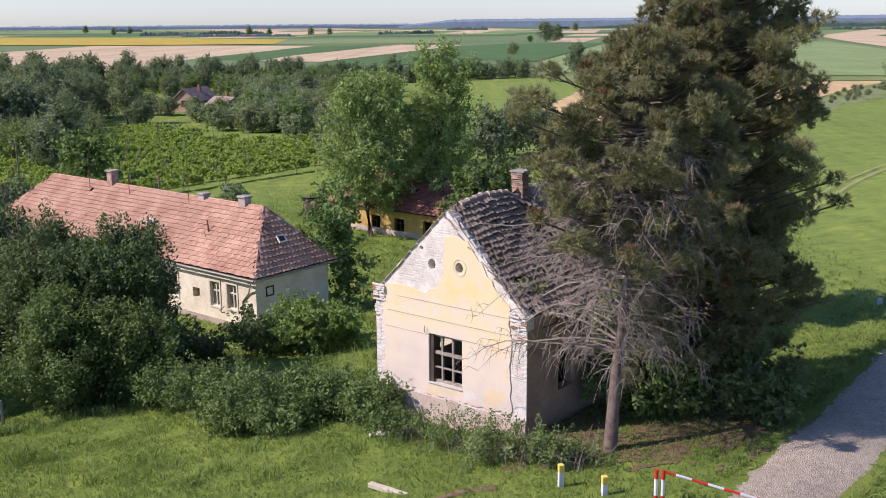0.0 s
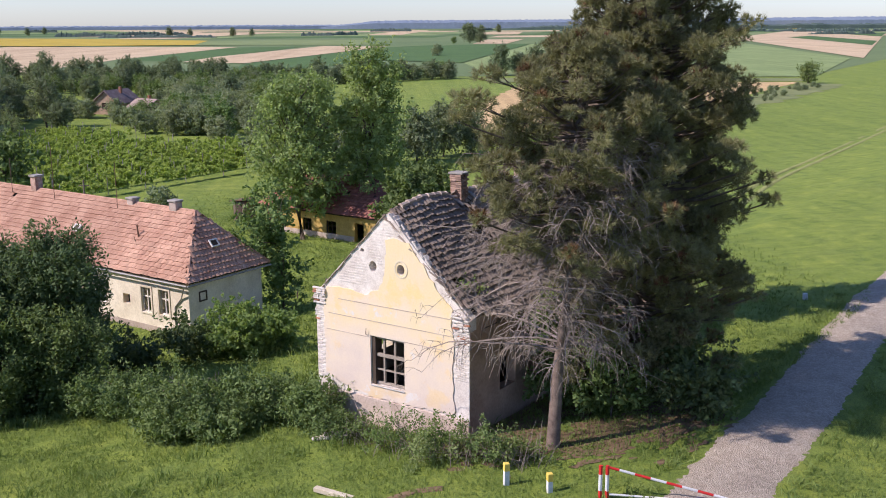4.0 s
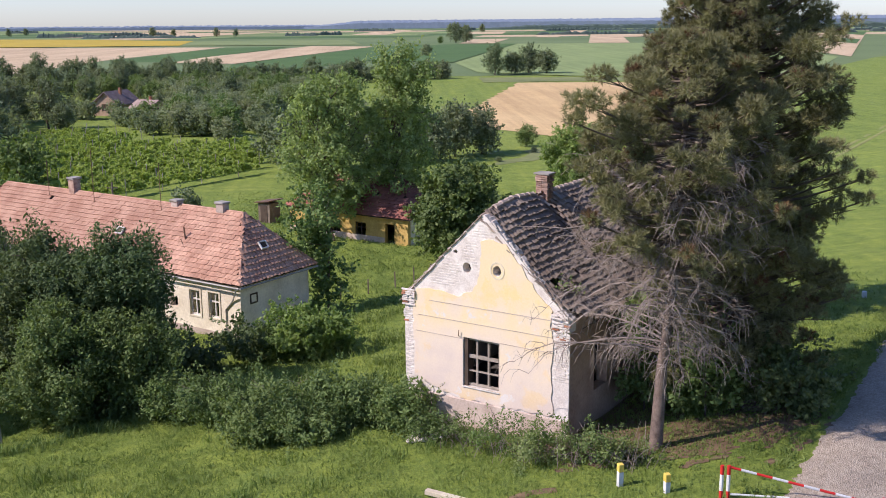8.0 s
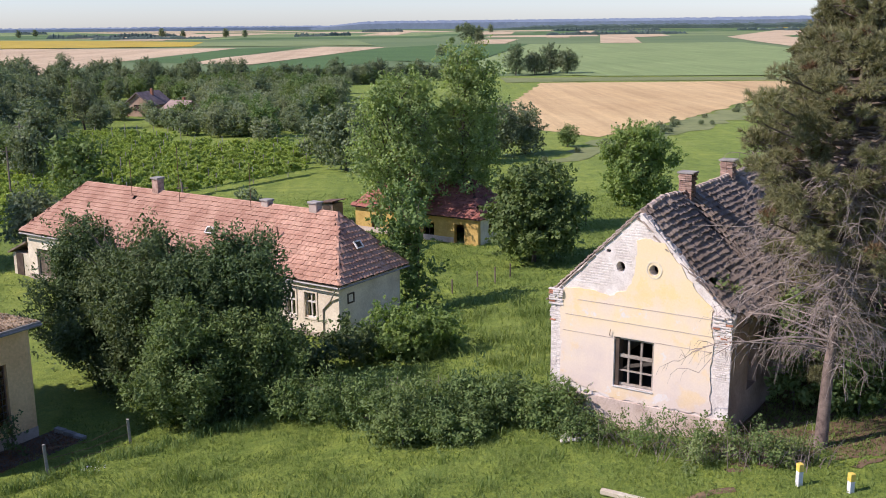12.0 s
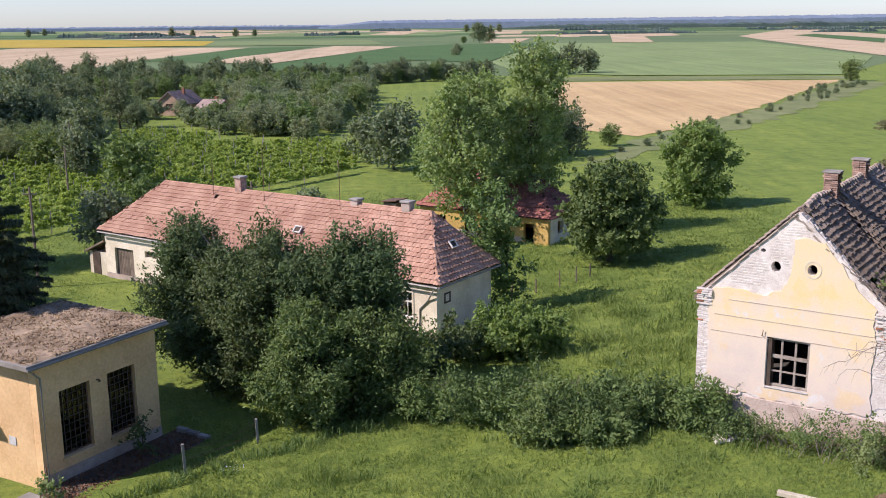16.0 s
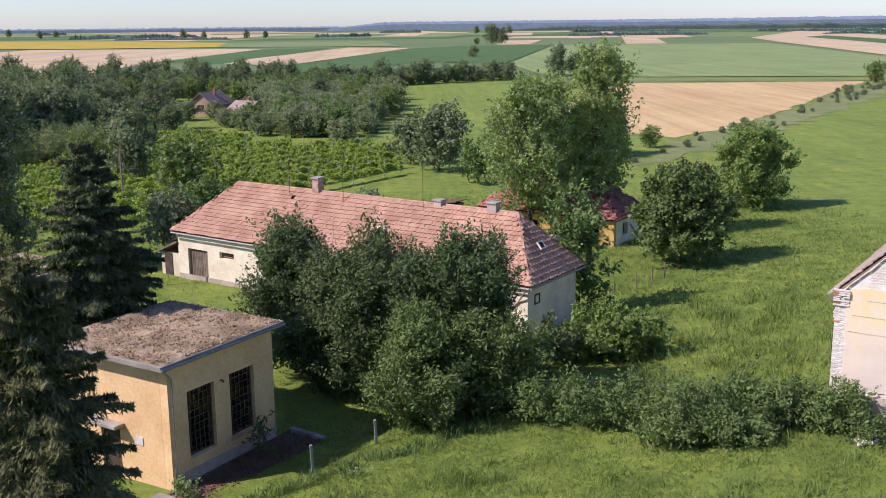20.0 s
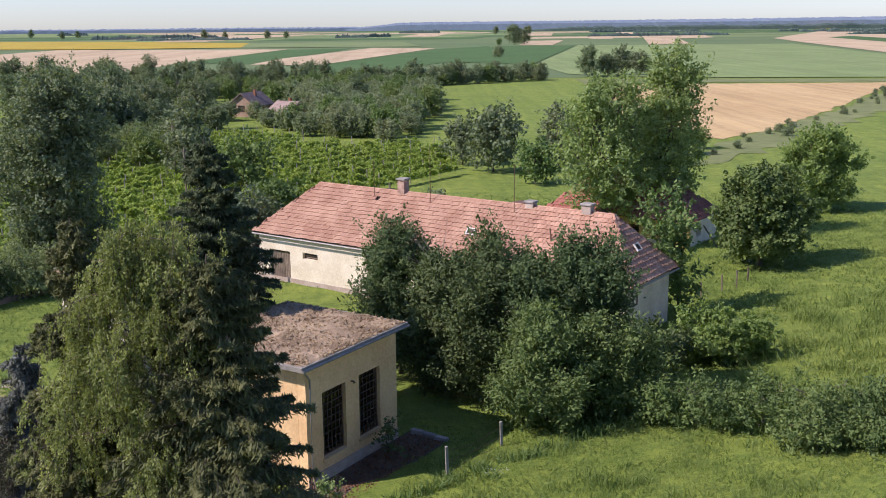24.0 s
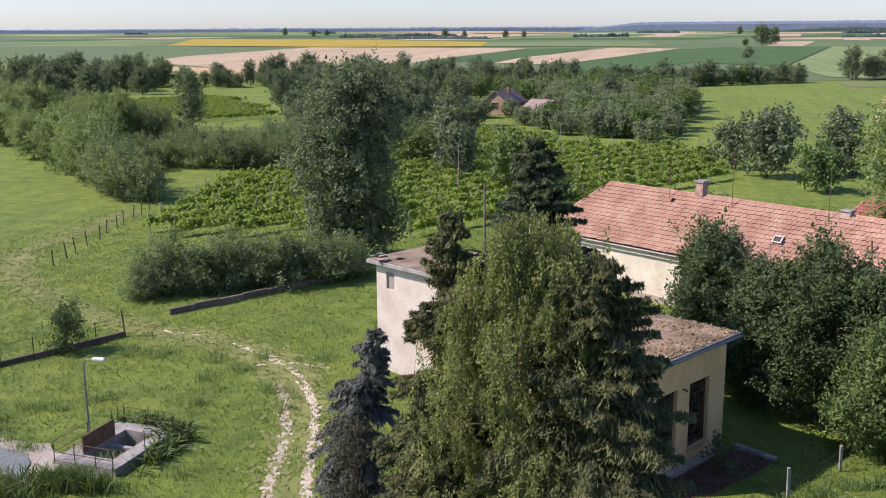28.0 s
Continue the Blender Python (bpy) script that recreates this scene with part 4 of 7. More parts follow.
for k in range(26):
    z = 4.55 + k * 0.095
    x0 = 3.37 - (PEAK - z) * 0.98
    for i in range(7):
        x = x0 + 0.3 + i * 0.26 + (0.13 if k % 2 else 0)
        if x < (2.3 if z < 5.0 else 3.05 if z < 6.4 else 3.37 + (PEAK - z) * 0.9) and all(abs(x - v[0]) > 0.3 or abs(z - v[1]) > 0.28 for v in ((2.69, 5.3), (2.22, 5.83))):
            part("brick", me_b, BRICK_PALE, front, m=pose(x, 0.024 + rs.uniform(-0.003, 0.003), z, 0, 0, rs.uniform(-0.5, 0.5)))
# the window
sash(gable_house, win[0] + 0.02, win[1] + 0.03, win[2] - 0.02, win[3] - 0.02, 0.10, 3, [(0.62, 0.12), (0.31, 0.045)], WOOD_GREY, "window", 0.07, "broken timber window with no glass")
part("window_reveal", box(win[0] + 0.003, 0.02, win[1], win[0] + 0.16, 0.4, win[3]), WOOD_DARK, gable_house, "dark weathered reveal boards")
part("window_sill", box(win[0] - 0.03, -0.075, win[1] - 0.05, win[2] + 0.03, 0.1, win[1] + 0.0, 0.01), WOOD_WHITE, gable_house)
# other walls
part("corner_render", box(GW + 0.002, 0.03, -1.4, GW + 0.02, 0.42, 3.55), SIDE_WALL, gable_house, "pinkish render turning the corner, darkened for pine shade")
part("side_wall", wall_poly([(0.42, -1.4), (GL, -1.4), (GL, EAVE), (0.42, EAVE)], [rect(2.0, 0.9, 3.1, 2.6), rect(6.0, 0.9, 7.1, 2.6), rect(9.4, -0.3, 10.4, 2.1)], 0.4), SIDE_WALL, gable_house, "stained side wall with empty windows, darkened for pine shade", pose(GW, 0, 0, 0, 0, 90))
part("side_wall", wall_poly([(0.42, -1.4), (GL, -1.4), (GL, EAVE), (0.42, EAVE)], [rect(3.0, 0.9, 4.1, 2.6)], 0.4), RENDER_CREAM, gable_house, "", pose(0.4, 0, 0, 0, 0, 90))
part("rear_wall", wall_poly([(0.41, -1.4), (GW - 0.41, -1.4), (GW - 0.41, EAVE), (GW / 2, PEAK - 0.5), (0.41, EAVE)], [], 0.4), RENDER_CREAM, gable_house, "", pose(0, GL - 0.4, 0))
part("floor", box(0.43, 0.43, -0.15, GW - 0.43, GL - 0.42, 0.0), DARK_ROOM, gable_house)
part("attic_floor", box(0.43, 0.43, EAVE - 0.25, GW - 0.43, GL - 0.42, EAVE - 0.1), WOOD_DARK, gable_house)
# roof: boards, rafters and tiles; the first strip over the gable has fallen in
PITCH = math.atan2(PEAK - EAVE, GW / 2)
SL = (GW / 2 + 0.35) / math.cos(PITCH)
cs, sn = math.cos(PITCH), math.sin(PITCH)
roof_r = slope_matrix(GW + 0.35, 0.06, EAVE - 0.35 * math.tan(PITCH) + 0.12, (0, 1, 0), (-cs, 0, sn))
roof_l = slope_matrix(-0.35, GL + 0.2, EAVE - 0.35 * math.tan(PITCH) + 0.12, (0, -1, 0), (cs, 0, sn))


def torn_edge(x, y):
    bite = 0.10 + 0.10 * noise.noise((y * 2.6, 4.0, 0)) + 0.16 * max(0, y / SL - 0.55)
    hole = 0.40 < x < 0.92 + 0.1 * math.sin(y * 11) and 1.55 < y < 1.98
    return x > bite and y < SL - 0.05 and not hole and y > 0.85 - 0.62 * x + 0.15 * noise.noise((x * 4, 1, 0))


def sagging(x, y):
    """The roof droops over the gable, humps before the chimney and dips behind it."""
    f = y / SL
    return f * (-0.30 * math.exp(-x / 0.75) + (0.11 * math.sin(math.pi * x / 3.8) if x < 3.8 else -0.04) - 0.24 * math.exp(-(((x - 4.15) / 0.38) ** 2))) - 0.13 * math.sin(math.pi * f) * math.exp(-(((x - 2.4) / 2.2) ** 2)) + 0.02 * noise.noise((x * 1.6, y * 1.6, 3))


boards = box(0.85, 0.05, -0.46, GL - 0.25, SL - 0.35, -0.42)
boards.transform(roof_r)
gable_roof = part("roof", boards, WOOD_DARK, gable_house, "sagging roof of weathered grey-brown tiles with holes")
part("roof_boards", box(0.3, 0.05, -0.14, GL - 0.6, SL - 0.05, -0.10), WOOD_DARK, gable_house, m=roof_l)
for k in range(16):
    part("rafter", box(0.1 + k * 0.8, 0.0 if k > 1 else 1.0, -0.42, 0.2 + k * 0.8, SL - 0.3, -0.31), WOOD_OLD, gable_house, m=roof_r)
    part("rafter", box(GL - 0.3 - k * 0.8, 0.0, -0.10, GL - 0.2 - k * 0.8, SL, 0.0), WOOD_OLD, gable_house, m=roof_l)
for k in range(9):
    part("batten", box(0.02 + 0.1 * (k % 3), 0.9 + k * 0.42, -0.31, 2.6, 0.94 + k * 0.42, -0.27), WOOD_OLD, gable_house, m=roof_r)
tile_slope(gable_roof, roof_r, GL, 21, torn_edge, 0.20, SL / 21, TILE_GREY, 300, 4, 0.022, 0.008, sagging)
tile_slope(gable_roof, roof_l, GL, 21, lambda x, y: x < GL - 0.35, 0.20, SL / 21, TILE_GREY, 0, 5, 0.016, 0.01)
for k in range(30):
    y = 0.75 + k * 0.4
    if y < GL and not 4.2 < y + 0.2 < 5.0:
        za, zb = PEAK + 0.19 + sagging(y, SL), PEAK + 0.17 + sagging(y + 0.4, SL)
        part("ridge_tile", rod([(GW / 2 + rs.uniform(-0.03, 0.03), y, za), (GW / 2 + rs.uniform(-0.03, 0.03), y + 0.43, zb)], [0.125, 0.10], 7), PLINTH, gable_house, "pale mortared ridge tile")
for k in range(11):
    f = k / 10
    part("verge_board", box(-0.42 + 0.0, -0.03, 0, 0.0, 0.12, 0.035), WOOD_OLD, gable_house, m=pose(0.12 + f * 3.2, -0.02, EAVE + 0.02 + f * 3.25, rs.uniform(-8, 8), -44 + rs.uniform(-7, 7), 0))
# the broken verge: mortar lumps on the brick edge and tiles that hang out over the gable
for k in range(30):
    f = (k + rs.uniform(0, 0.6)) / 30
    part("mortar_lump", box(-0.13, -0.12, -0.04, 0.10, 0.14, 0.05 + rs.uniform(0, 0.04), 0.02), BRICK_PALE, gable_house, m=pose(GW - 0.05 - f * 3.2, 0.20 + rs.uniform(-0.06, 0.06), EAVE + 0.02 + f * 3.15, rs.uniform(-14, 14), 44 + rs.uniform(-16, 16), rs.uniform(-20, 20)))
verge = mesh_of("verge_tile", tile_piece(0.2, 0.34), TILE_GREY)
for k in range(34):
    y = 0.95 + (SL - 1.25) * k / 33
    part("verge_tile", verge, TILE_GREY, gable_house, m=roof_r @ pose(0.06 + rs.uniform(-0.10, 0.10), y, sagging(0.0, y) + rs.uniform(-0.05, 0.05), rs.uniform(-8, 10), rs.uniform(2, 26), rs.uniform(-16, 16)))
# loose tiles round the hole, and the mortar skirt and slipped boards by the chimney
for k in range(9):
    part("slipped_tile", verge, TILE_GREY, gable_house, m=roof_r @ pose(0.3 + rs.uniform(0, 0.9), 0.95 + rs.uniform(0, 0.6), -0.10 + rs.uniform(-0.08, 0.05), rs.uniform(-30, 12), rs.uniform(-30, 30), rs.uniform(-60, 60)))
for a, b, c, d in ((3.95, 0.55, 24, 0.5), (4.25, 0.50, -8, 0.42), (4.9, 0.42, 12, 0.45)):
    part("flashing", box(-0.09, -d, 0.0, 0.09, 0.0, 0.03, 0.008), METAL_GREY, gable_house, "slipped grey flashing board", roof_r @ pose(a, SL - 0.1, sagging(a, SL) + 0.13, -6, 0, c))
# brick corbels under the eaves at both corners, crumbled
for side in (0, 1):
    for k in range(16):
        z = 2.95 + k * 0.08
        out = 0.01 + (0.05 if z > 3.5 else 0) + (0.06 if z > 3.85 else 0)
        for i in range(3):
            if rs.random() < (0.2 if side == 0 else 0.42):
                continue
            x = (0.09 + i * 0.15 if side == 0 else GW - 0.55 + i * 0.21) + rs.uniform(-0.03, 0.03) + (0.02 if side and i == 2 and z > 3.5 else 0) - (0.02 if side == 0 and i == 0 and z > 3.5 else 0)
            if side == 0 and 3.42 < z < 3.52:
                continue
            part("brick", me_r if rs.random() < 0.08 else me_b, BRICK_PALE, front, m=pose(x, 0.02 - out * (0.7 + 0.5 * rs.random()), z, rs.uniform(-3, 3), rs.uniform(-3, 3), rs.uniform(-9, 9)))
brick_stack(gable_house, "chimney", GW / 2 - 0.05, 4.6, PEAK - 0.3, 8.08, 0.50, 0.42, BRICK_OLD, CONCRETE, "crumbling red brick chimney")
brick_stack(gable_house, "chimney", GW / 2 - 0.05, 9.4, PEAK - 0.4, 8.0, 0.52, 0.42, BRICK_OLD, CONCRETE, "crumbling red brick chimney")
part("iron_hook", rod([(2.35, -0.03, 2.75), (2.4, -0.12, 2.8), (2.42, -0.12, 3.0)], 0.015, 5), METAL_RUST, gable_house)

# ---- the long house ----
LH = pose(-12.09, 55.21, 0, 0, 0, -37)
long_house = thing("long_house", "long low whitewashed farmhouse with a hipped red tile roof", "house", LH)
BX, BW, BH, BB = 29.4, 6.5, 3.35, -3.4
RX0, RX1 = 2.7, 25.6
holes = [(2.05, -2.25, 2.9, -0.75), (3.6, -2.3, 4.45, -0.8), (5.5, -2.05, 6.15, -1.45), (7.6, -2.3, 8.45, -0.8), (10.4, -2.3, 11.25, -0.8), (13.2, -2.3, 14.05, -0.8), (16.0, -3.3, 17.0, -1.0), (23.5, -1.5, 24.9, -1.05), (26.1, -3.3, 28.1, -1.15)]
part("front_wall", wall_poly([(0.35, BB - 0.5), (BX - 0.3, BB - 0.5), (BX - 0.3, -0.05), (0.35, -0.05)], [rect(*h) for h in holes], 0.4), RENDER_WHITE, long_house, "patched whitewashed wall", pose(0, 0.75, 0, 0, 0, 180))
part("end_wall", wall_poly([(0.38, BB - 0.5), (BW - 0.4, BB - 0.5), (BW - 0.4, -0.05), (0.38, -0.05)], [], 0.4), RENDER_WHITE, long_house, "stained blank end wall", pose(-0.36, 0, 0, 0, 0, 90))
part("end_wall", wall_poly([(0.38, BB - 0.5), (BW - 0.4, BB - 0.5), (BW - 0.4, -0.05), (0.38, -0.05)], [], 0.4), RENDER_CREAM, long_house, "", pose(-BX + 0.7, 0, 0, 0, 0, 90))
part("rear_wall", box(-BX + 0.75, BW - 0.75, BB - 0.5, -0.8, BW - 0.4, -0.05), RENDER_WHITE, long_house)
part("floor", box(-BX + 0.72, 0.78, BB - 0.2, -0.78, BW - 0.78, BB + 0.05), DARK_ROOM, long_house)
part("plinth", box(-BX + 0.3, 0.33, BB - 0.5, -0.36, 0.349, BB + 0.35), PLINTH, long_house, "flaked grey plinth")
for k, h in enumerate(holes):
    m = pose(0, 0.75, 0, 0, 0, 180)
    if k in (0, 1, 3, 4, 5):
        sash(long_house, h[0], h[1], h[2], h[3], 0.22, 2, [(0.62, 0.09)], WOOD_WHITE, "window", 0.07, "old white timber window", True, m)
        part("window_surround", wall_poly(rect(h[0] - 0.12, h[1] - 0.1, h[2] + 0.12, h[3] + 0.14), [rect(*h)], 0.04), RENDER_WHITE, long_house, "raised plaster surround", pose(0, 0.345, 0, 0, 0, 180))
    elif k == 8:
        gate = part("barn_door", box(h[0], 0.15, h[1], h[2], 0.19, h[3]), WOOD_DARK, long_house, "grey plank double door", m)
        for i in range(12):
            part("plank", box(h[0] + 0.03 + i * 0.165, 0.20, h[1] + 0.02, h[0] + 0.17 + i * 0.165, 0.225, h[3] - 0.03 - 0.05 * (i % 3)), WOOD_OLD, gate)
    elif k == 7:
        v = part("vent_window", box(h[0], 0.12, h[1], h[2], 0.14, h[3]), WOOD_DARK, long_house, "narrow barred window", m)
        for i in range(3):
            part("slat", box(h[0], 0.15, h[1] + 0.06 + i * 0.14, h[2], 0.18, h[1] + 0.13 + i * 0.14), WOOD_OLD, v)
part("lean_to_wall", box(-BX - 1.7, 0.45, BB - 0.5, -BX + 0.29, 3.9, -1.75), RENDER_CREAM, long_house, "small shed wall at the end")
part("lean_to_door", box(-BX - 1.3, 0.40, BB, -BX - 0.5, 0.447, BB + 1.65), WOOD_DARK, long_house, "dark plank door")
part("lean_to_roof", prism([(-BX - 2.0, -1.85), (-BX + 0.28, -0.85), (-BX + 0.28, -0.72), (-BX - 2.0, -1.73)], 3.9), WOOD_OLD, long_house, "sloping grey board roof", pose(0, 0.2, 0))
RIDGE = BW / 2
deck = bmesh.new()
c0 = [deck.verts.new(p) for p in ((0, 0, -0.03), (0, BW, -0.03), (-BX, BW, -0.03), (-BX, 0, -0.03))]
r0, r1 = deck.verts.new((-RX0, RIDGE, BH - 0.05)), deck.verts.new((-RX1, RIDGE, BH - 0.05))
for fc in ((c0[0], r0, r1, c0[3]), (c0[0], c0[1], r0), (c0[1], c0[2], r1, r0), (c0[2], c0[3], r1), tuple(c0)):
    deck.faces.new(fc)
bmesh.ops.recalc_face_normals(deck, faces=deck.faces)
long_roof = part("roof", deck, WOOD_DARK, long_house, "faded red hipped roof of old tiles")
SB = math.hypot(RIDGE, BH)
front_s = slope_matrix(-BX, 0, 0, (1, 0, 0), (0, RIDGE, BH))
rear_s = slope_matrix(0, BW, 0, (-1, 0, 0), (0, -RIDGE, BH))
SE = math.hypot(RX0, BH)
end_s = slope_matrix(0, 0, 0, (0, 1, 0), (-RX0, 0, BH))
SW = math.hypot(BX - RX1, BH)
west_s = slope_matrix(-BX, BW, 0, (0, -1, 0), (BX - RX1, 0, BH))
tile_slope(long_roof, front_s, BX, 15, lambda x, y: (BX - RX1) * y / SB < x < BX - RX0 * y / SB and y < SB and not (9.3 < x < 9.6 and 3.5 < y < 4.2), 0.30, SB / 15, TILE_RED, 300, 6, 0.012, 0.0)
tile_slope(long_roof, end_s, BW, 12, lambda x, y: RIDGE * y / SE < x < BW - RIDGE * y / SE, 0.30, SE / 12, TILE_RED, 150, 7, 0.012)
tile_slope(long_roof, rear_s, BX, 13, lambda x, y: RX0 * y / SB < x < BX - (BX - RX1) * y / SB, 0.30, SB / 13, TILE_RED, 0, 8)
tile_slope(long_roof, west_s, BW, 13, lambda x, y: RIDGE * y / SW < x < BW - RIDGE * y / SW, 0.30, SW / 13, TILE_RED, 0, 9)


def ridge_run(parent, a, b, material, r=0.11, step=0.36):
    a, b = Vector(a), Vector(b)
    n = max(1, int((b - a).length / step))
    for k in range(n):
        p, q = a.lerp(b, k / n), a.lerp(b, (k + 1.08) / n)
        part("ridge_tile", rod([p, q], [r * 1.05, r * 0.88], 7), material, parent)


up = Vector((0, 0, 0.03))
ridge_run(long_roof, Vector((-RX1, RIDGE, BH)) + up, Vector((-RX0, RIDGE, BH)) + up, TILE_RED)
for a, b in (((0, 0, 0), (-RX0, RIDGE, BH)), ((0, BW, 0), (-RX0, RIDGE, BH)), ((-BX, 0, 0), (-RX1, RIDGE, BH)), ((-BX, BW, 0), (-RX1, RIDGE, BH))):
    ridge_run(long_roof, Vector(a) + up, Vector(b) + up, TILE_RED, 0.10)
part("gutter", rod([(-BX + 0.1, -0.08, -0.08), (0.0, -0.08, -0.10)], 0.065, 6), METAL_GREY, long_house)
part("gutter", rod([(0.08, -0.08, -0.10), (0.08, BW, -0.10)], 0.06, 6), METAL_GREY, long_house)
part("downpipe", rod([(-0.2, -0.08, -0.12), (-0.9, 0.28, -1.0), (-1.5, 0.30, -1.6), (-1.5, 0.30, -3.4)], 0.045, 6), METAL_GREY, long_house, "bent zinc downpipe")
for x, w, h, mt in ((4.4, 0.62, 0.75, PLINTH), (8.3, 0.55, 0.55, PLINTH)):
    c = part("chimney", box(-x - w / 2, RIDGE - 0.25, BH - 0.5, -x + w / 2, RIDGE + 0.25, BH + h - 0.3, 0.015), mt, long_house, "squat grey rendered chimney")
    part("cap", box(-x - w / 2 - 0.07, RIDGE - 0.32, BH + h - 0.3, -x + w / 2 + 0.07, RIDGE + 0.32, BH + h - 0.18, 0.02), CONCRETE, c)
c = part("chimney", box(-18.2 - 0.28, RIDGE - 0.28, BH - 0.5, -18.2 + 0.28, RIDGE + 0.28, BH + 0.85, 0.01), BRICK_OLD, long_house, "tall brown weathered chimney")
part("cap", box(-18.2 - 0.36, RIDGE - 0.36, BH + 0.85, -18.2 + 0.36, RIDGE + 0.36, BH + 0.98, 0.02), CONCRETE, c)
for m, x, y in ((front_s, BX - 11.5, 2.2), (end_s, 3.1, 2.0)):
    sk = part("roof_hatch", wall_poly(rect(-0.3, -0.25, 0.3, 0.25), [rect(-0.23, -0.18, 0.23, 0.18)], 0.1), WOOD_WHITE, long_roof, "small white framed roof hatch", m @ pose(x, y, 0.2, 90, 0, 0))
    part("pane", box(-0.23, -0.18, 0.02, 0.23, 0.18, 0.04), WOOD_DARK, sk, m=pose(0, 0.06, 0, 90, 0, 0))
for x, l in ((15.6, 3.2), (9.2, 2.6), (20.3, 2.0)):
    part("mast", rod([(-x, RIDGE - 0.5, BH - 0.6), (-x, RIDGE - 0.5, BH + l)], 0.022, 5), METAL_RUST, long_house, "thin antenna mast")
part("snow_pole", rod([(-6.2, 1.5, 1.75), (-5.6, 1.2, 1.35)], 0.03, 5), METAL_RUST, long_house)
part("roof_vent_pipe", rod([(-5.9, 1.6, 1.6), (-6.0, 1.6, 2.5)], 0.05, 6), METAL_RUST, long_house)
part("wall_box", wall_poly(rect(1.1, -1.3, 1.7, -0.7), [rect(1.18, -1.22, 1.62, -0.78)], 0.06), WOOD_DARK, long_house, "dark framed recess on the wall", pose(-0.32, 0, 0, 0, 0, 90))

# ---- the transformer house ----
TH = pose(-28.16, 37.68, 0, 0, 0, -33.5)
TB = -3.6
hall = thing("transformer_house", "flat-roofed ochre rendered building with tall barred windows", "building", TH)
X1, Y0, Y1, TT = -6.0, 0.3, 6.3, 1.75
tw = [(1.27, -2.3, 2.75, 0.43), (3.63, -2.3, 5.08, 0.43)]
part("east_wall", wall_poly([(Y0, TB - 0.6), (Y1, TB - 0.6), (Y1, TT), (Y0, TT)], [rect(*w) for w in tw], 0.4), RENDER_OCHRE, hall, "shaded ochre wall with two tall windows", pose(0, 0, 0, 0, 0, 90))
part("front_wall", wall_poly([(X1, TB - 0.6), (-0.41, TB - 0.6), (-0.41, TT), (X1, TT)], [rect(-3.9, TB, -2.8, -1.3)], 0.4), RENDER_OCHRE, hall, "sunlit cream front wall", pose(0, Y0, 0))
part("rear_wall", box(X1, Y1 - 0.4, TB - 0.6, -0.41, Y1, TT), RENDER_OCHRE, hall)
part("west_wall", box(X1, Y0 + 0.41, TB - 0.6, X1 + 0.4, Y1 - 0.41, TT), RENDER_OCHRE, hall)
part("floor", box(X1 + 0.42, Y0 + 0.42, TB, -0.42, Y1 - 0.42, TB + 0.1), DARK_ROOM, hall)
part("door", box(-3.9, Y0 + 0.12, TB, -2.8, Y0 + 0.18, -1.3), WOOD_DARK, hall, "dark plank door")
part("door_hood", box(-4.2, Y0 - 0.5, -1.15, -2.5, Y0 - 0.003, -1.0, 0.02), CONCRETE, hall)
part("wall_sign", box(-1.9, Y0 - 0.03, -1.75, -1.5, Y0 - 0.003, -1.4), PAINT_WHITE, hall, "small pale sign plate")
for w in tw:
    g = part("window", wall_poly(rect(w[0], w[1], w[2], w[3]), [rect(w[0] + 0.06, w[1] + 0.06, w[2] - 0.06, w[3] - 0.06)], 0.06), METAL_RUST, hall, "tall steel window with a close grid", pose(-0.16, 0, 0, 0, 0, 90))
    for k in range(1, 6):
        x = w[0] + (w[2] - w[0]) * k / 6
        part("bar", box(x - 0.016, 0.0, w[1] + 0.06, x + 0.016, 0.035, w[3] - 0.06), WOOD_DARK, g)
    for k in range(1, 9):
        z = w[1] + (w[3] - w[1]) * k / 9
        part("bar", box(w[0] + 0.06, -0.005, z - 0.016, w[2] - 0.06, 0.03, z + 0.016), WOOD_DARK, g)
    pane = part("pane", box(w[0] + 0.06, 0.05, w[1] + 0.06, w[2] - 0.06, 0.056, w[3] - 0.06), GLASS, g)
    pane.visible_shadow = False
    part("sill", box(w[0] - 0.08, -0.24, w[1] - 0.12, w[2] + 0.08, 0.1, w[1] - 0.002, 0.01), RENDER_OCHRE, g)
slab = part("roof_slab", box(X1 - 0.35, Y0 - 0.6, TT + 0.002, 0.38, Y1 + 0.4, TT + 0.2, 0.01), CONCRETE, hall, "concrete roof slab with a metal edge")
bm = bmesh.new()
bmesh.ops.create_grid(bm, x_segments=60, y_segments=60, size=1)
for v in bm.verts:
    edge = min(1 - abs(v.co.x), 1 - abs(v.co.y))
    v.co = Vector(((X1 + 0.03) / 2 + v.co.x * 3.28, (Y0 + Y1 - 0.2) / 2 + v.co.y * 3.4, TT + 0.205 + min(edge, 0.08) * 0.6 + 0.05 * noise.noise(v.co * 14) + 0.03 * noise.noise(v.co * 40)))
part("roof_cover", bm, ROOF_DEBRIS, hall, "felt roof under brown leaf litter and moss")
rng = np.random.default_rng(77)
c = np.stack([rng.uniform(X1 - 0.2, 0.28, 12000), rng.uniform(Y0 - 0.45, Y1 + 0.3, 12000), rng.uniform(TT + 0.22, TT + 0.27, 12000)], 1)
c = c[[noise.noise((p[0] * 0.6, p[1] * 0.6, 2)) + 0.4 * noise.noise((p[0] * 2.2, p[1] * 2.2, 5)) > -0.34 for p in c]]
LITTER = leafy("leaf_litter", (0.19, 0.118, 0.062), (0.54, 0.41, 0.25), 0.05, 0.004)
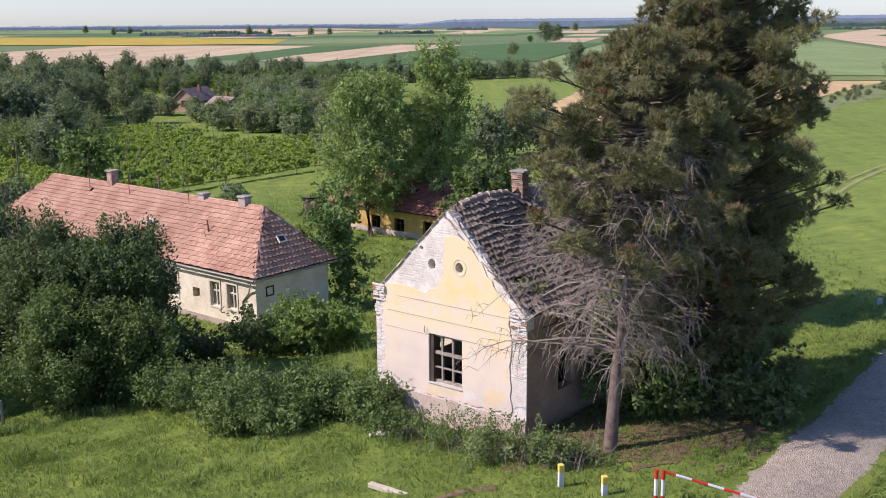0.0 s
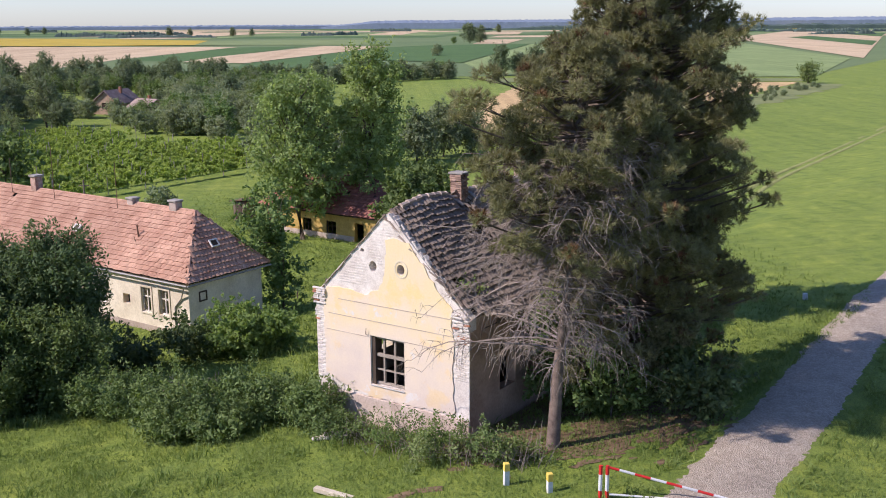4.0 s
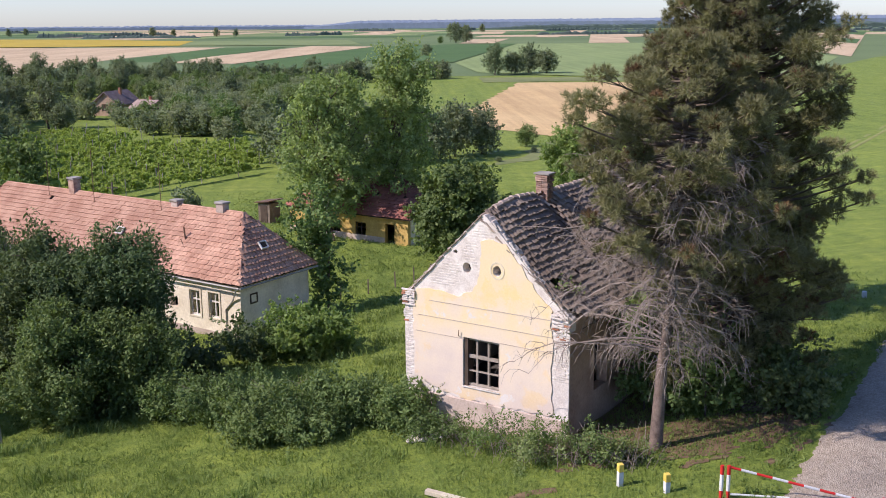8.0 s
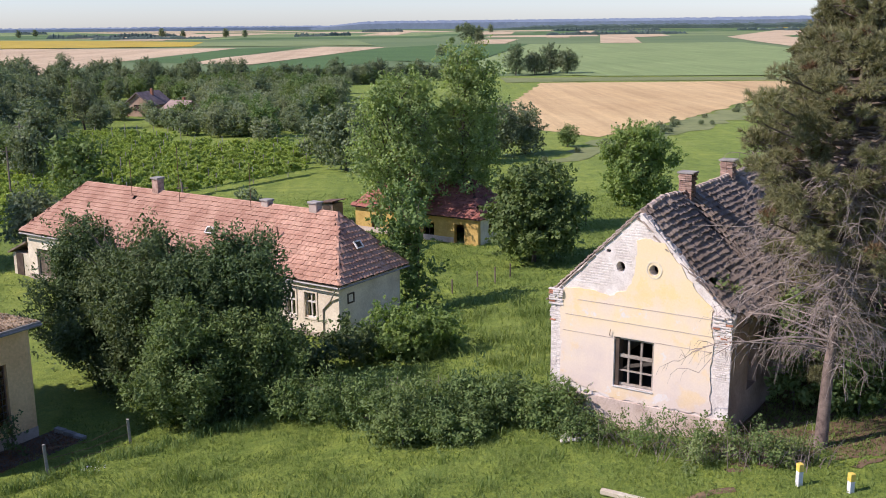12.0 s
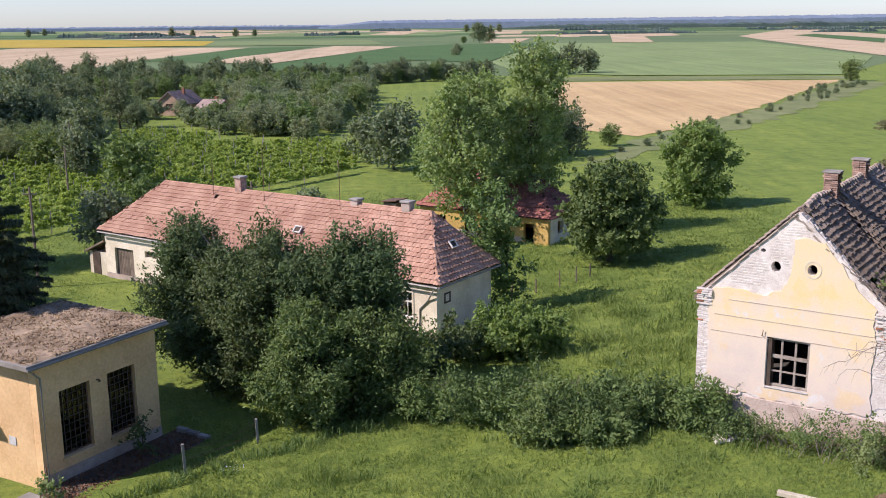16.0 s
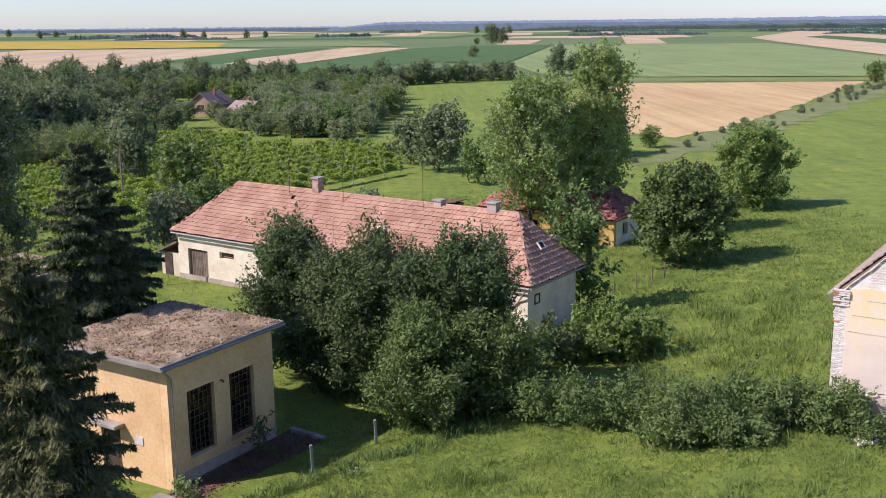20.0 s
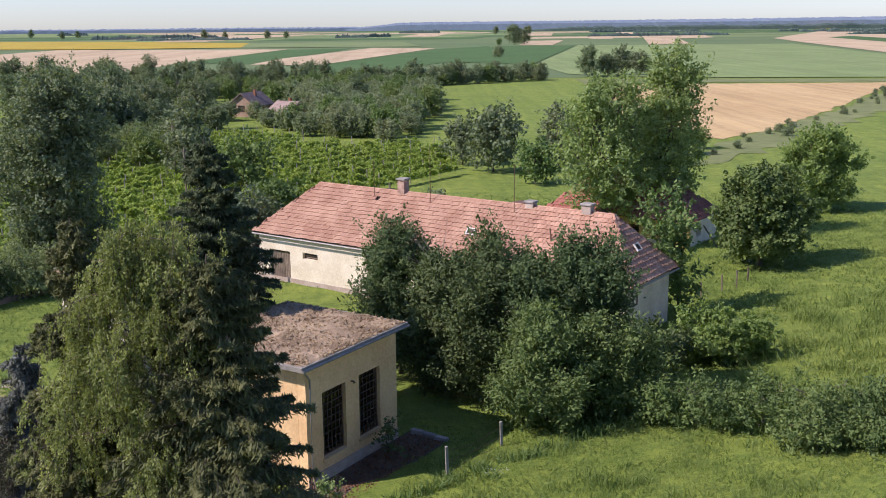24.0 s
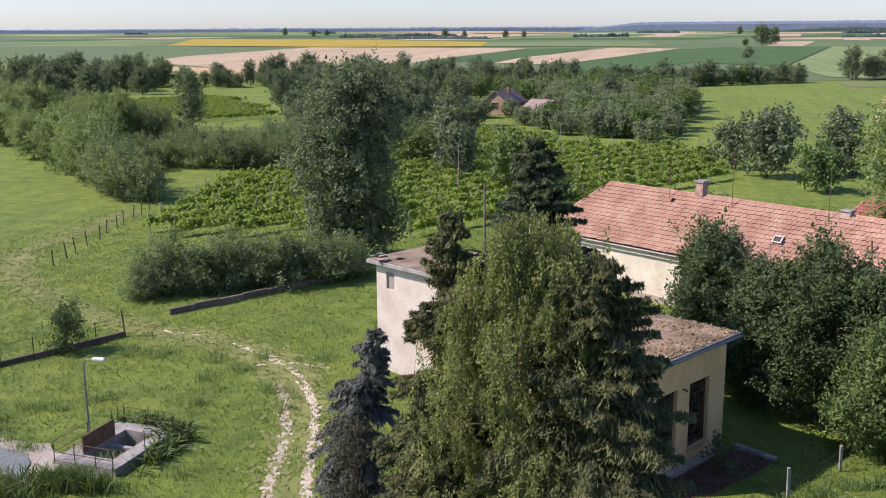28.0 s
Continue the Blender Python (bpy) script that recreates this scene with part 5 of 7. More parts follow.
tagged(part("leaf_litter", leaf_mesh("litter", c, np.zeros_like(c), 0.075, rng, LITTER, 0, 1.7, 0.25), LITTER, hall, "dry fallen leaves"), kind="stuff")
part("gutter", rod([(0.42, Y0 - 0.6, TT + 0.06), (0.42, Y1 + 0.4, TT + 0.06)], 0.055, 6), METAL_GREY, hall)
part("downpipe", rod([(0.4, Y0 - 0.5, TT), (0.12, Y0 + 0.12, TT - 0.5), (0.12, Y0 + 0.10, TB)], 0.045, 6), METAL_GREY, hall)
part("wall_lamp", rod([(0.01, 3.1, 0.35), (0.14, 3.1, 0.37), (0.2, 3.1, 0.30)], [0.03, 0.04, 0.06], 6), METAL_RUST, hall)
part("plinth", box(0.004, Y0 - 0.03, TB - 0.6, 0.05, Y1, TB + 0.85), PLINTH, hall, "stained plinth")
yard = tagged(new("yard_slab", mesh_of("yard", box(0.06, Y0 - 2.6, TB - 0.4, 2.1, Y1 + 0.8, TB + 0.40), YARD)), "cracked concrete yard beside the wall, colour darkened for shade", "pavement", "", "structure")
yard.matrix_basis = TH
kerb = thing("low_wall", "low broken concrete kerb round the yard", "wall", TH)
for k in range(3):
    part("block", box(0.3 + k * 0.62, Y1 + 0.55, TB, 0.9 + k * 0.62, Y1 + 0.8, TB + 0.62 - 0.03 * (k % 3), 0.02), CONCRETE, kerb)
yr = np.random.default_rng(78)
c = np.stack([yr.uniform(0.15, 2.05, 2600), yr.uniform(Y0 - 2.5, Y1 + 0.7, 2600), yr.uniform(TB + 0.41, TB + 0.46, 2600)], 1)
litter = tagged(new("yard_litter", leaf_mesh("yard_litter", c, np.zeros_like(c), 0.07, yr, NEEDLE_BROWN, 0, 1.7, 0.25)), "dead leaves and twigs strewn over the yard", "litter", "", "stuff")
litter.matrix_basis = TH
rail = thing("handrail", "thin rusty handrail beside the steps", "railing", TH)
part("rail", rod([(0.15, 0.3, TB + 1.3), (2.0, -1.5, TB + 1.1)], 0.025, 6), METAL_RUST, rail)
part("rail", rod([(0.15, 0.3, TB + 0.85), (2.0, -1.5, TB + 0.65)], 0.02, 6), METAL_RUST, rail)
for k in range(2):
    part("post", rod([(0.2 + 1.5 * k, 0.25 - 1.45 * k, TB), (0.2 + 1.5 * k, 0.25 - 1.45 * k, TB + 1.3 - 0.2 * k)], 0.025, 6), METAL_RUST, rail)
part("landing", box(0.1, -1.6, TB, 1.2, -0.5, TB + 0.65, 0.03), CONCRETE, rail)

# the white tower-like shed behind the conifers
tower = thing("white_shed", "tall white rendered shed with a flat debris-strewn roof", "building", pose(-41.6, 51.2, -3.5, 0, 0, -33.5))
part("wall", wall_poly([(0, -0.4), (4.4, -0.4), (4.4, 5.75), (0, 5.75)], [rect(0.75, 4.5, 1.35, 5.4)], 0.3), RENDER_PEACH, tower, "sunlit white wall")
part("shutter", box(0.75, 0.1, 4.5, 1.35, 0.14, 5.4), CONCRETE, tower)
for a in ((0, 0.302, 0.3, 4.2), (4.1, 0.302, 4.4, 4.2), (0.302, 3.9, 4.098, 4.2)):
    part("wall", box(a[0], a[1], -0.4, a[2], a[3], 5.75), RENDER_PEACH, tower)
part("roof_slab", box(-0.35, -0.4, 5.752, 4.8, 4.6, 5.95, 0.02), CONCRETE, tower)
part("roof_cover", box(-0.2, -0.25, 5.952, 4.65, 4.45, 6.02, 0.03), ROOF_DEBRIS, tower)
for k in range(9):
    part("loose_tile", tile_piece(0.3, 0.4), TILE_RED if k % 2 else CONCRETE, tower, m=pose(rs.uniform(-0.2, 1.6), rs.uniform(-0.3, 0.5), 6.03, rs.uniform(-8, 8), rs.uniform(-8, 8), rs.uniform(0, 180)))

# ---- the yellow house under the poplars ----
YH = pose(-2.18, 80.4, -3.4, 0, 0, -37)
yellow = thing("yellow_house", "abandoned low house with bright yellow render and a sunken red roof", "house", YH)
YL, YW, YE, YR = 12.6, 6.0, 2.15, 4.9
yh = [(1.35, -0.1, 2.3, 1.6), (4.3, 0.4, 5.4, 1.5), (7.0, 0.4, 8.0, 1.5), (9.95, 0.4, 10.85, 1.5)]
part("front_wall", wall_poly([(0, -0.5), (YL, -0.5), (YL, YE), (0, YE)], [rect(*h) for h in yh], 0.35), RENDER_GOLD, yellow, "flaking yellow front wall", pose(0, 0.35, 0, 0, 0, 180))
part("end_wall", wall_poly([(0.36, -0.5), (YW, -0.5), (YW, YE), (0.36, YE)], [rect(1.6, 0.7, 2.6, 1.7)], 0.35), RENDER_WHITE, yellow, "grey end wall", pose(0, 0, 0, 0, 0, 90))
part("end_wall", box(-YL, 0.36, -0.5, -YL + 0.35, YW, YE), RENDER_GOLD, yellow)
part("rear_wall", box(-YL + 0.36, YW - 0.35, -0.5, -0.36, YW, YE), RENDER_GOLD, yellow)
part("floor", box(-YL + 0.37, 0.37, -0.3, -0.37, YW - 0.37, 0.0), DARK_ROOM, yellow)
part("plinth", box(-YL, -0.05, -0.5, -2.35, -0.003, 0.45, 0.01), PLINTH, yellow, "stripped plinth")
for k, h in enumerate(yh):
    if k:
        sash(yellow, h[0], h[1], h[2], h[3], 0.15, 2, [(0.6, 0.06)], WOOD_DARK, "window", 0.06, "dark timber window", False, pose(0, 0.35, 0, 0, 0, 180))
SY = math.hypot(YW / 2 + 0.3, YR - YE)
ridge_in = 2.6
bm = bmesh.new()
c0 = [bm.verts.new(p) for p in ((0.3, -0.3, YE - 0.03), (0.3, YW + 0.3, YE - 0.03), (-YL - 0.3, YW + 0.3, YE - 0.03), (-YL - 0.3, -0.3, YE - 0.03))]
r0, r1 = bm.verts.new((-ridge_in, YW / 2, YR - 0.05)), bm.verts.new((-YL + ridge_in, YW / 2, YR - 0.05))
for fc in ((c0[0], r0, r1, c0[3]), (c0[0], c0[1], r0), (c0[1], c0[2], r1, r0), (c0[2], c0[3], r1), tuple(c0)):
    bm.faces.new(fc)
bmesh.ops.recalc_face_normals(bm, faces=bm.faces)
y_roof = part("roof", bm, WOOD_DARK, yellow, "mossy dark red tile roof")
ys_m = slope_matrix(-YL - 0.3, -0.3, YE, (1, 0, 0), (0, YW / 2 + 0.3, YR - YE))
tile_slope(y_roof, ys_m, YL + 0.6, 12, lambda x, y: (ridge_in + 0.3) * y / SY < x < YL + 0.6 - (ridge_in + 0.3) * y / SY, 0.32, SY / 12, TILE_DEEP, 60, 21, 0.02, 0.02)
ye_m = slope_matrix(0.3, -0.3, YE, (0, 1, 0), (-ridge_in - 0.3, 0, YR - YE))
SE2 = math.hypot(ridge_in + 0.3, YR - YE)
tile_slope(y_roof, ye_m, YW + 0.6, 12, lambda x, y: (YW / 2 + 0.3) * y / SE2 < x < YW + 0.6 - (YW / 2 + 0.3) * y / SE2, 0.32, SE2 / 12, TILE_DEEP, 0, 22, 0.02, 0.02)
yw_m = slope_matrix(-YL - 0.3, YW + 0.3, YE, (0, -1, 0), (ridge_in + 0.3, 0, YR - YE))
tile_slope(y_roof, yw_m, YW + 0.6, 12, lambda x, y: (YW / 2 + 0.3) * y / SE2 < x < YW + 0.6 - (YW / 2 + 0.3) * y / SE2, 0.32, SE2 / 12, TILE_RED, 0, 23, 0.02, 0.02)
lean = thing("leaning_beam", "grey beam leaning on the end wall", "timber", YH)
part("beam", rod([(0.35, 2.2, 1.6), (1.8, 2.0, -0.2)], 0.06, 5), WOOD_OLD, lean)

# ---- trees and shrubs ----


def tuft_mesh(name, blobs, density, rng, material, length=0.19, shell=0.25):
    """Needle brushes over the blobs, pointing outward and up."""
    spots, ways = [], []
    for x, y, z, rx, ry, rz in blobs:
        n = max(6, int(density * (rx * ry + rx * rz + ry * rz) * 4.2))
        d = rng.normal(size=(n, 3)) + (0, 0, 0.25)
        d /= np.linalg.norm(d, axis=1)[:, None]
        spots.append(np.array((x, y, z)) + d * (rng.uniform(shell, 1.05, n)[:, None] * (rx, ry, rz)))
        ways.append(d + (0, 0, 0.35))
    return needle_mesh(name, np.concatenate(spots), np.concatenate(ways), length, rng, material)


def pine(label, x, y, height, profile, n, blob, seed, trunk_r, lean=(0, 0), density=23.0):
    """A black pine: a tall trunk, limbs, and plates of long-needled tufts. profile gives reach by height."""
    rng = np.random.default_rng(seed)
    t = thing("pine_tree", label, "tree", pose(x, y, ground_z(x, y)))
    hs, rsx = [p[0] for p in profile], [p[1] for p in profile]
    blobs = []
    for k in range(n):
        h = hs[0] + (hs[-1] - hs[0]) * (k + rng.uniform(0, 1)) / n
        a = k * 2.4 + rng.uniform(-0.5, 0.5)
        r = float(np.interp(h, hs, rsx)) * math.sqrt(rng.uniform(0.12, 1.0)) * (1.0 + 0.20 * math.sin(a * 3 + h * 1.9) + (0.12 if k % 17 == 0 else 0))
        b = blob * rng.uniform(0.65, 1.2)
        f = h / height
        blobs.append((math.cos(a) * r + lean[0] * f, math.sin(a) * r + lean[1] * f, h, b, b, b * rng.uniform(0.42, 0.75)))
    blobs += [(bx, by, bz, r, r, r * 0.55) for bx, by, bz, r in TUFTS.get(seed, ())]
    part("trunk", raw("trunk", *tubes([([(0, 0, -0.4), (lean[0] * 0.2, lean[1] * 0.2, height * 0.22), (lean[0] * 0.55 + 0.1, lean[1] * 0.5, height * 0.5), (lean[0], lean[1], height)], trunk_r, 0.04)], 10), BARK_PINE, True), BARK_PINE, t)
    arms = []
    for bx, by, bz, r, _, _ in blobs:
        f = bz / height
        a = Vector((lean[0] * f, lean[1] * f, max(0.5, bz - 0.28 * math.hypot(bx, by) - 0.15)))
        e = Vector((bx, by, bz - 0.1))
        m = a.lerp(e, 0.55) + Vector((0, 0, -0.25))
        arms.append(([a, m, e], 0.06 + 0.02 * (1 - f), 0.015))
        for _ in range(4):
            d = Vector(rng.normal(size=3))
            arms.append(([m.lerp(e, rng.uniform(0.3, 1)), e + Vector((d.x * r, d.y * r, abs(d.z) * r * 0.4)) * 0.6], 0.018, 0.005))
    part("branchwork", raw("branchwork", *tubes(arms, 4), BARK), BARK, t)
    part("foliage", tuft_mesh("foliage", blobs, density, rng, NEEDLE_PINE), NEEDLE_PINE, t)
    dead = [b for k, b in enumerate(blobs) if k % 6 == 3]
    part("dead_foliage", tuft_mesh("dead_foliage", [(b[0], b[1], b[2] + 0.1, 0.3, 0.3, 0.2) for b in dead], 14, rng, NEEDLE_BROWN), NEEDLE_BROWN, t, "rusty brown dead needles")
    return t


TUFTS = {11: ((-2.7, -0.8, 11.4, 0.75), (-2.2, -0.5, 12.2, 0.5), (-3.1, -1.0, 10.9, 0.4), (-2.4, 0.6, 9.3, 0.6)), 12: ((2.3, -1.4, 7.0, 0.95), (2.4, -1.4, 10.4, 0.85), (2.8, -1.6, 10.7, 0.65), (2.8, -1.2, 4.9, 0.9), (2.6, -1.7, 13.2, 0.6), (3.1, -2.0, 13.7, 0.35))}
front_pine = pine("tall black pine with bare dead lower branches", 4.73, 31.0, 12.8, [(6.4, 2.4), (8.0, 3.1), (10.0, 3.1), (11.6, 2.3), (13.2, 0.8)], 160, 0.52, 11, 0.24, (0.9, 1.0))
pine("broad dark black pine beside the gravel road", 8.3, 35.4, 17.4, [(1.5, 2.9), (4.0, 3.6), (8.0, 3.8), (11.0, 3.2), (14.0, 2.5), (17.8, 0.9)], 540, 0.53, 12, 0.3, (0.2, 0.2))
pine("black pine standing behind the gabled house", 11.6, 46.6, 14.5, [(2.0, 2.2), (5.0, 3.0), (9.0, 3.0), (12.0, 2.0), (14.8, 0.7)], 260, 0.60, 13, 0.25, (-0.3, -0.2))
rng = np.random.default_rng(41)
twigs = []
for k in range(114):
    h = rng.uniform(3.0, 10.4)
    a = rng.uniform(0, math.tau)
    west = max(0.0, -math.cos(a)) if h < 7.5 else 0.0
    q = rng.uniform(1.6, 3.7) * (1.0 if h > 3.2 else 0.6) * (1 + 0.6 * west)
    d = Vector((math.cos(a), math.sin(a), 0))
    turn = Vector((-d.y, d.x, 0))
    o = Vector((0.9 * h / 15, 1.0 * h / 15, h))
    sag, bow, p1, p2 = rng.uniform(0.3, 0.8) * (1 - 0.35 * west), rng.normal() * 0.5, rng.uniform(0, 6), rng.uniform(0, 6)
    pts = []
    for s in np.linspace(0, 1, 8):
        side = bow * s * s + 0.09 * q * s * math.sin(s * 4.5 + p1)
        pts.append(o + d * q * s * (1 - 0.22 * sag * s) + turn * side + Vector((0, 0, q * (0.30 * s - sag * s * s) + 0.05 * q * s * math.sin(s * 7 + p2))))
    twigs.append((pts, 0.055 if k % 3 == 0 else 0.030, 0.007))
    for _ in range(13):
        i = int(rng.integers(1, 7))
        b = pts[i].lerp(pts[i + 1], rng.uniform(0, 1))
        l = rng.uniform(0.35, 1.25)
        v = (d * rng.uniform(0.1, 0.8) + turn * rng.uniform(-0.9, 0.9) + Vector((0, 0, rng.uniform(-0.7, 0.35)))) * l
        hang = Vector((0, 0, -l))
        c = [b, b + v * 0.35, b + v * 0.7 + hang * 0.12, b + v * 0.95 + hang * rng.uniform(0.3, 0.6)]
        twigs.append((c, 0.014, 0.004))
        for _ in range(2):
            e = c[int(rng.integers(1, 3))]
            w = Vector(rng.normal(size=3)) * 0.2
            twigs.append(([e, e + w, e + w * 1.5 + Vector((0, 0, -0.22))], 0.008, 0.003))
part("deadwood", raw("deadwood", *tubes(twigs, 3), BARK_GREY), BARK_GREY, front_pine, "tangle of bare grey drooping dead branches")


def crown(n, rx, ry, z0, z1, r, seed, taper=0.6):
    return puffs(n, rx, ry, z0, z1, r, np.random.default_rng(seed), taper)


broadleaf("shrub", "leafy elder bush growing under the pine", "shrub", 7.2, 33.6, 3.2, crown(9, 1.7, 1.4, 0.6, 3.0, 0.8, 1), LEAF_MID, 5.0, 26, 0.12, 0.2, 0.06, 1.8, seed=3)
broadleaf("shrub", "leafy bush in the shade of the pine", "shrub", 9.8, 32.9, 2.6, crown(8, 1.7, 1.3, 0.5, 2.3, 0.75, 2), LEAF_DARK, 5.0, 26, 0.12, 0.2, 0.05, 1.5, seed=4)
broadleaf("shrub", "climbing green bush against the house wall", "shrub", 5.3, 34.6, 4.2, crown(9, 1.0, 1.0, 0.8, 4.4, 0.7, 3), LEAF_MID, 5.0, 26, 0.12, 0.2, 0.06, 2.8, seed=5)
spot = GH @ roof_r @ Vector((0.95, 1.25, -0.1))
broadleaf("roof_weed", "green seedling growing out of the broken roof", "shrub", spot.x, spot.y, 0.7, crown(5, 0.35, 0.35, 0.1, 0.45, 0.25, 305, 0.3), LEAF_MID, 6, 16, 0.07, 0.12, 0.015, 0.4, seed=305, z=spot.z)
# the dark trees before the long house
OLD = "old fruit trees before the farmhouse"
broadleaf("fruit_tree", "spreading dark plum tree with dense foliage", "tree", -24.6, 51.8, 8.0, crown(34, 3.0, 2.8, 0.9, 7.0, 0.95, 11), LEAF_DARK, 3.8, 54, 0.085, 0.34, 0.17, 4.6, seed=21, group=OLD, rise=1.3, long=2.3)
broadleaf("fruit_tree", "tall dark plum tree with upright shoots", "tree", -20.2, 47.6, 8.6, crown(36, 3.1, 3.0, 0.8, 7.7, 0.92, 12), LEAF_DARK, 3.8, 54, 0.085, 0.34, 0.18, 5.0, seed=22, group=OLD, rise=1.5, long=2.3)
broadleaf("fruit_tree", "dark plum tree leaning toward the farmhouse", "tree", -16.0, 46.0, 8.0, crown(34, 2.7, 2.7, 0.8, 7.1, 0.92, 13), LEAF_DARK, 3.8, 54, 0.085, 0.34, 0.17, 4.6, seed=23, group=OLD, rise=1.5, long=2.3)
broadleaf("fruit_tree", "dark plum tree filling the middle of the group", "tree", -18.3, 45.9, 7.2, crown(30, 2.4, 2.4, 0.7, 6.6, 0.92, 17), LEAF_DARK, 3.8, 54, 0.085, 0.34, 0.15, 4.0, seed=27, group=OLD, rise=1.4, long=2.3)
broadleaf("fruit_tree", "low grey-green plum tree at the lawn's edge", "tree", -18.0, 43.4, 5.8, crown(34, 3.2, 2.4, 0.4, 4.7, 0.88, 14, 0.4), LEAF_GREY, 3.8, 54, 0.080, 0.33, 0.14, 2.8, seed=24, group=OLD, rise=1.1, long=2.3)
broadleaf("fruit_tree", "low grey-green plum tree beside the shrubs", "tree", -14.6, 43.6, 4.6, crown(16, 1.9, 1.7, 0.5, 3.6, 0.75, 15, 0.4), LEAF_GREY, 3.8, 54, 0.080, 0.33, 0.11, 2.2, seed=25, group=OLD, rise=1.1, long=2.3)
broadleaf("fruit_tree", "dark plum tree between its taller neighbours", "tree", -22.4, 49.0, 6.9, crown(30, 2.6, 2.6, 0.7, 6.2, 0.95, 16), LEAF_DARK, 3.8, 54, 0.085, 0.34, 0.15, 4.0, seed=26, group=OLD, rise=1.3, long=2.3)
# bare thin shoots above the plum trees
bare = thing("bare_sapling", "leafless grey sapling before the red roof", "tree", pose(-22.6, 50.0, ground_z(-22.6, 50.0)))
rng = np.random.default_rng(9)
lines = [([(0, 0, -0.3), (0.1, 0, 3), (0, 0.2, 6.2)], 0.08, 0.03)]
for k in range(34):
    b = Vector((rng.normal() * 0.02, 0.1 + rng.normal() * 0.02, rng.uniform(3.2, 6.1)))
    e = b + Vector((rng.normal() * 0.9, rng.normal() * 0.9, rng.uniform(0.6, 2.3)))
    lines.append(([b, b.lerp(e, 0.5) + Vector(rng.normal(size=3)) * 0.1, e], 0.025, 0.006))
    lines.append(([b.lerp(e, 0.5), e + Vector(rng.normal(size=3)) * 0.4], 0.012, 0.005))
part("branchwork", raw("branchwork", *tubes(lines, 3), BARK_GREY), BARK_GREY, bare)
HEDGE = "wild hedge across the lawn"
for k, (x, y, h, w) in enumerate(((-13.2, 42.0, 1.7, 1.3), (-11.6, 41.0, 2.1, 1.7), (-9.9, 39.6, 2.3, 1.8), (-8.0, 38.3, 2.5, 1.9), (-6.2, 37.4, 2.3, 1.7), (-4.6, 36.4, 1.9, 1.3), (-3.4, 35.4, 1.6, 1.1), (-8.9, 36.6, 1.5, 1.3), (-6.9, 35.6, 1.3, 1.2))):
    broadleaf("hedge_shrub", "tangled grey-green wild shrub with feathery leaves", "shrub", x, y, h, crown(11, w, w * 0.9, 0.3, h - 0.35, 0.62, 30 + k, 0.35), LEAF_GREY if k % 3 else LEAF_MID, 3.8, 50, 0.070, 0.25, 0.05, h * 0.7, BARK_GREY, 50 + k, group=HEDGE, rise=0.9, long=2.3)
for k, (x, y, h, w) in enumerate(((-1.6, 33.5, 0.9, 0.9), (-0.2, 32.3, 1.1, 1.0), (1.2, 31.2, 1.25, 1.1), (2.5, 30.4, 1.1, 1.0), (3.6, 30.0, 0.7, 0.7), (0.7, 30.5, 0.8, 0.9), (-2.9, 34.0, 0.8, 0.7))):
    broadleaf("bramble", "low bramble and weed clump against the gable", "shrub", x, y, h, crown(8, w, w * 0.7, 0.15, h - 0.2, 0.42, 60 + k, 0.3), (LEAF_GREY, LEAF_MID, LEAF_LIME)[k % 3] if k != 2 else LEAF_MID, 5.5, 34, 0.055, 0.16, 0.02, h * 0.6, BARK_GREY, 80 + k, group="weeds along the gable")
straw = []
rng = np.random.default_rng(15)
for k in range(260):
    f = rng.uniform(0, 1)
    b = Vector((-1.8 + 6.0 * f + rng.normal() * 0.4, 33.2 - 3.9 * f + rng.normal() * 0.45, 0))
    b.z = ground_z(b.x, b.y)
    e = b + Vector((rng.normal() * 0.45, rng.normal() * 0.45, rng.uniform(0.3, 1.1)))
    straw.append(([b, b.lerp(e, 0.5) + Vector((0, 0, 0.12)), e], 0.012, 0.004))
tagged(new("dry_stems", raw("dry_stems", *tubes(straw, 3), BARK_GREY)), "tangle of dry grey stems", "weeds", "", "stuff")
broadleaf("elder_bush", "rounded mid green elder bush on the lawn", "shrub", -8.2, 51.0, 2.7, crown(24, 2.7, 2.1, 0.3, 2.0, 0.75, 91, 0.3), LEAF_FRESH, 7.0, 28, 0.13, 0.2, 0.07, 1.8, seed=91)
broadleaf("elder_bush", "dark green bush beside the farmhouse wall", "shrub", -11.4, 50.8, 2.3, crown(10, 1.8, 1.5, 0.4, 1.8, 0.8, 92, 0.35), LEAF_DARK, 2.6, 22, 0.14, 0.22, 0.06, 1.4, seed=92)
broadleaf("elder_bush", "shaded bush below the plum trees", "shrub", -13.4, 48.2, 2.2, crown(9, 1.6, 1.4, 0.3, 1.7, 0.8, 93, 0.35), LEAF_DARK, 2.6, 22, 0.14, 0.22, 0.06, 1.4, seed=93)
broadleaf("young_tree", "slim leafy tree behind the farmhouse corner", "tree", -7.6, 61.9, 7.6, [(b[0] * (0.5 + b[2] * 0.12) - b[2] * 0.14, b[1] * (0.5 + b[2] * 0.12), *b[2:]) for b in crown(20, 1.9, 1.9, 0.8, 7.1, 0.85, 94, 0.3)], LEAF_MID, 2.0, 22, 0.17, 0.28, 0.14, 4.6, seed=94)
broadleaf("poplar", "tall pale green poplar with an open crown", "tree", -8.4, 83.3, 14.2, crown(46, 4.2, 3.6, 2.8, 13.0, 1.15, 96, 0.45), LEAF_POPLAR, 1.7, 28, 0.16, 0.36, 0.30, 11.0, seed=96, group="poplars by the yellow house")
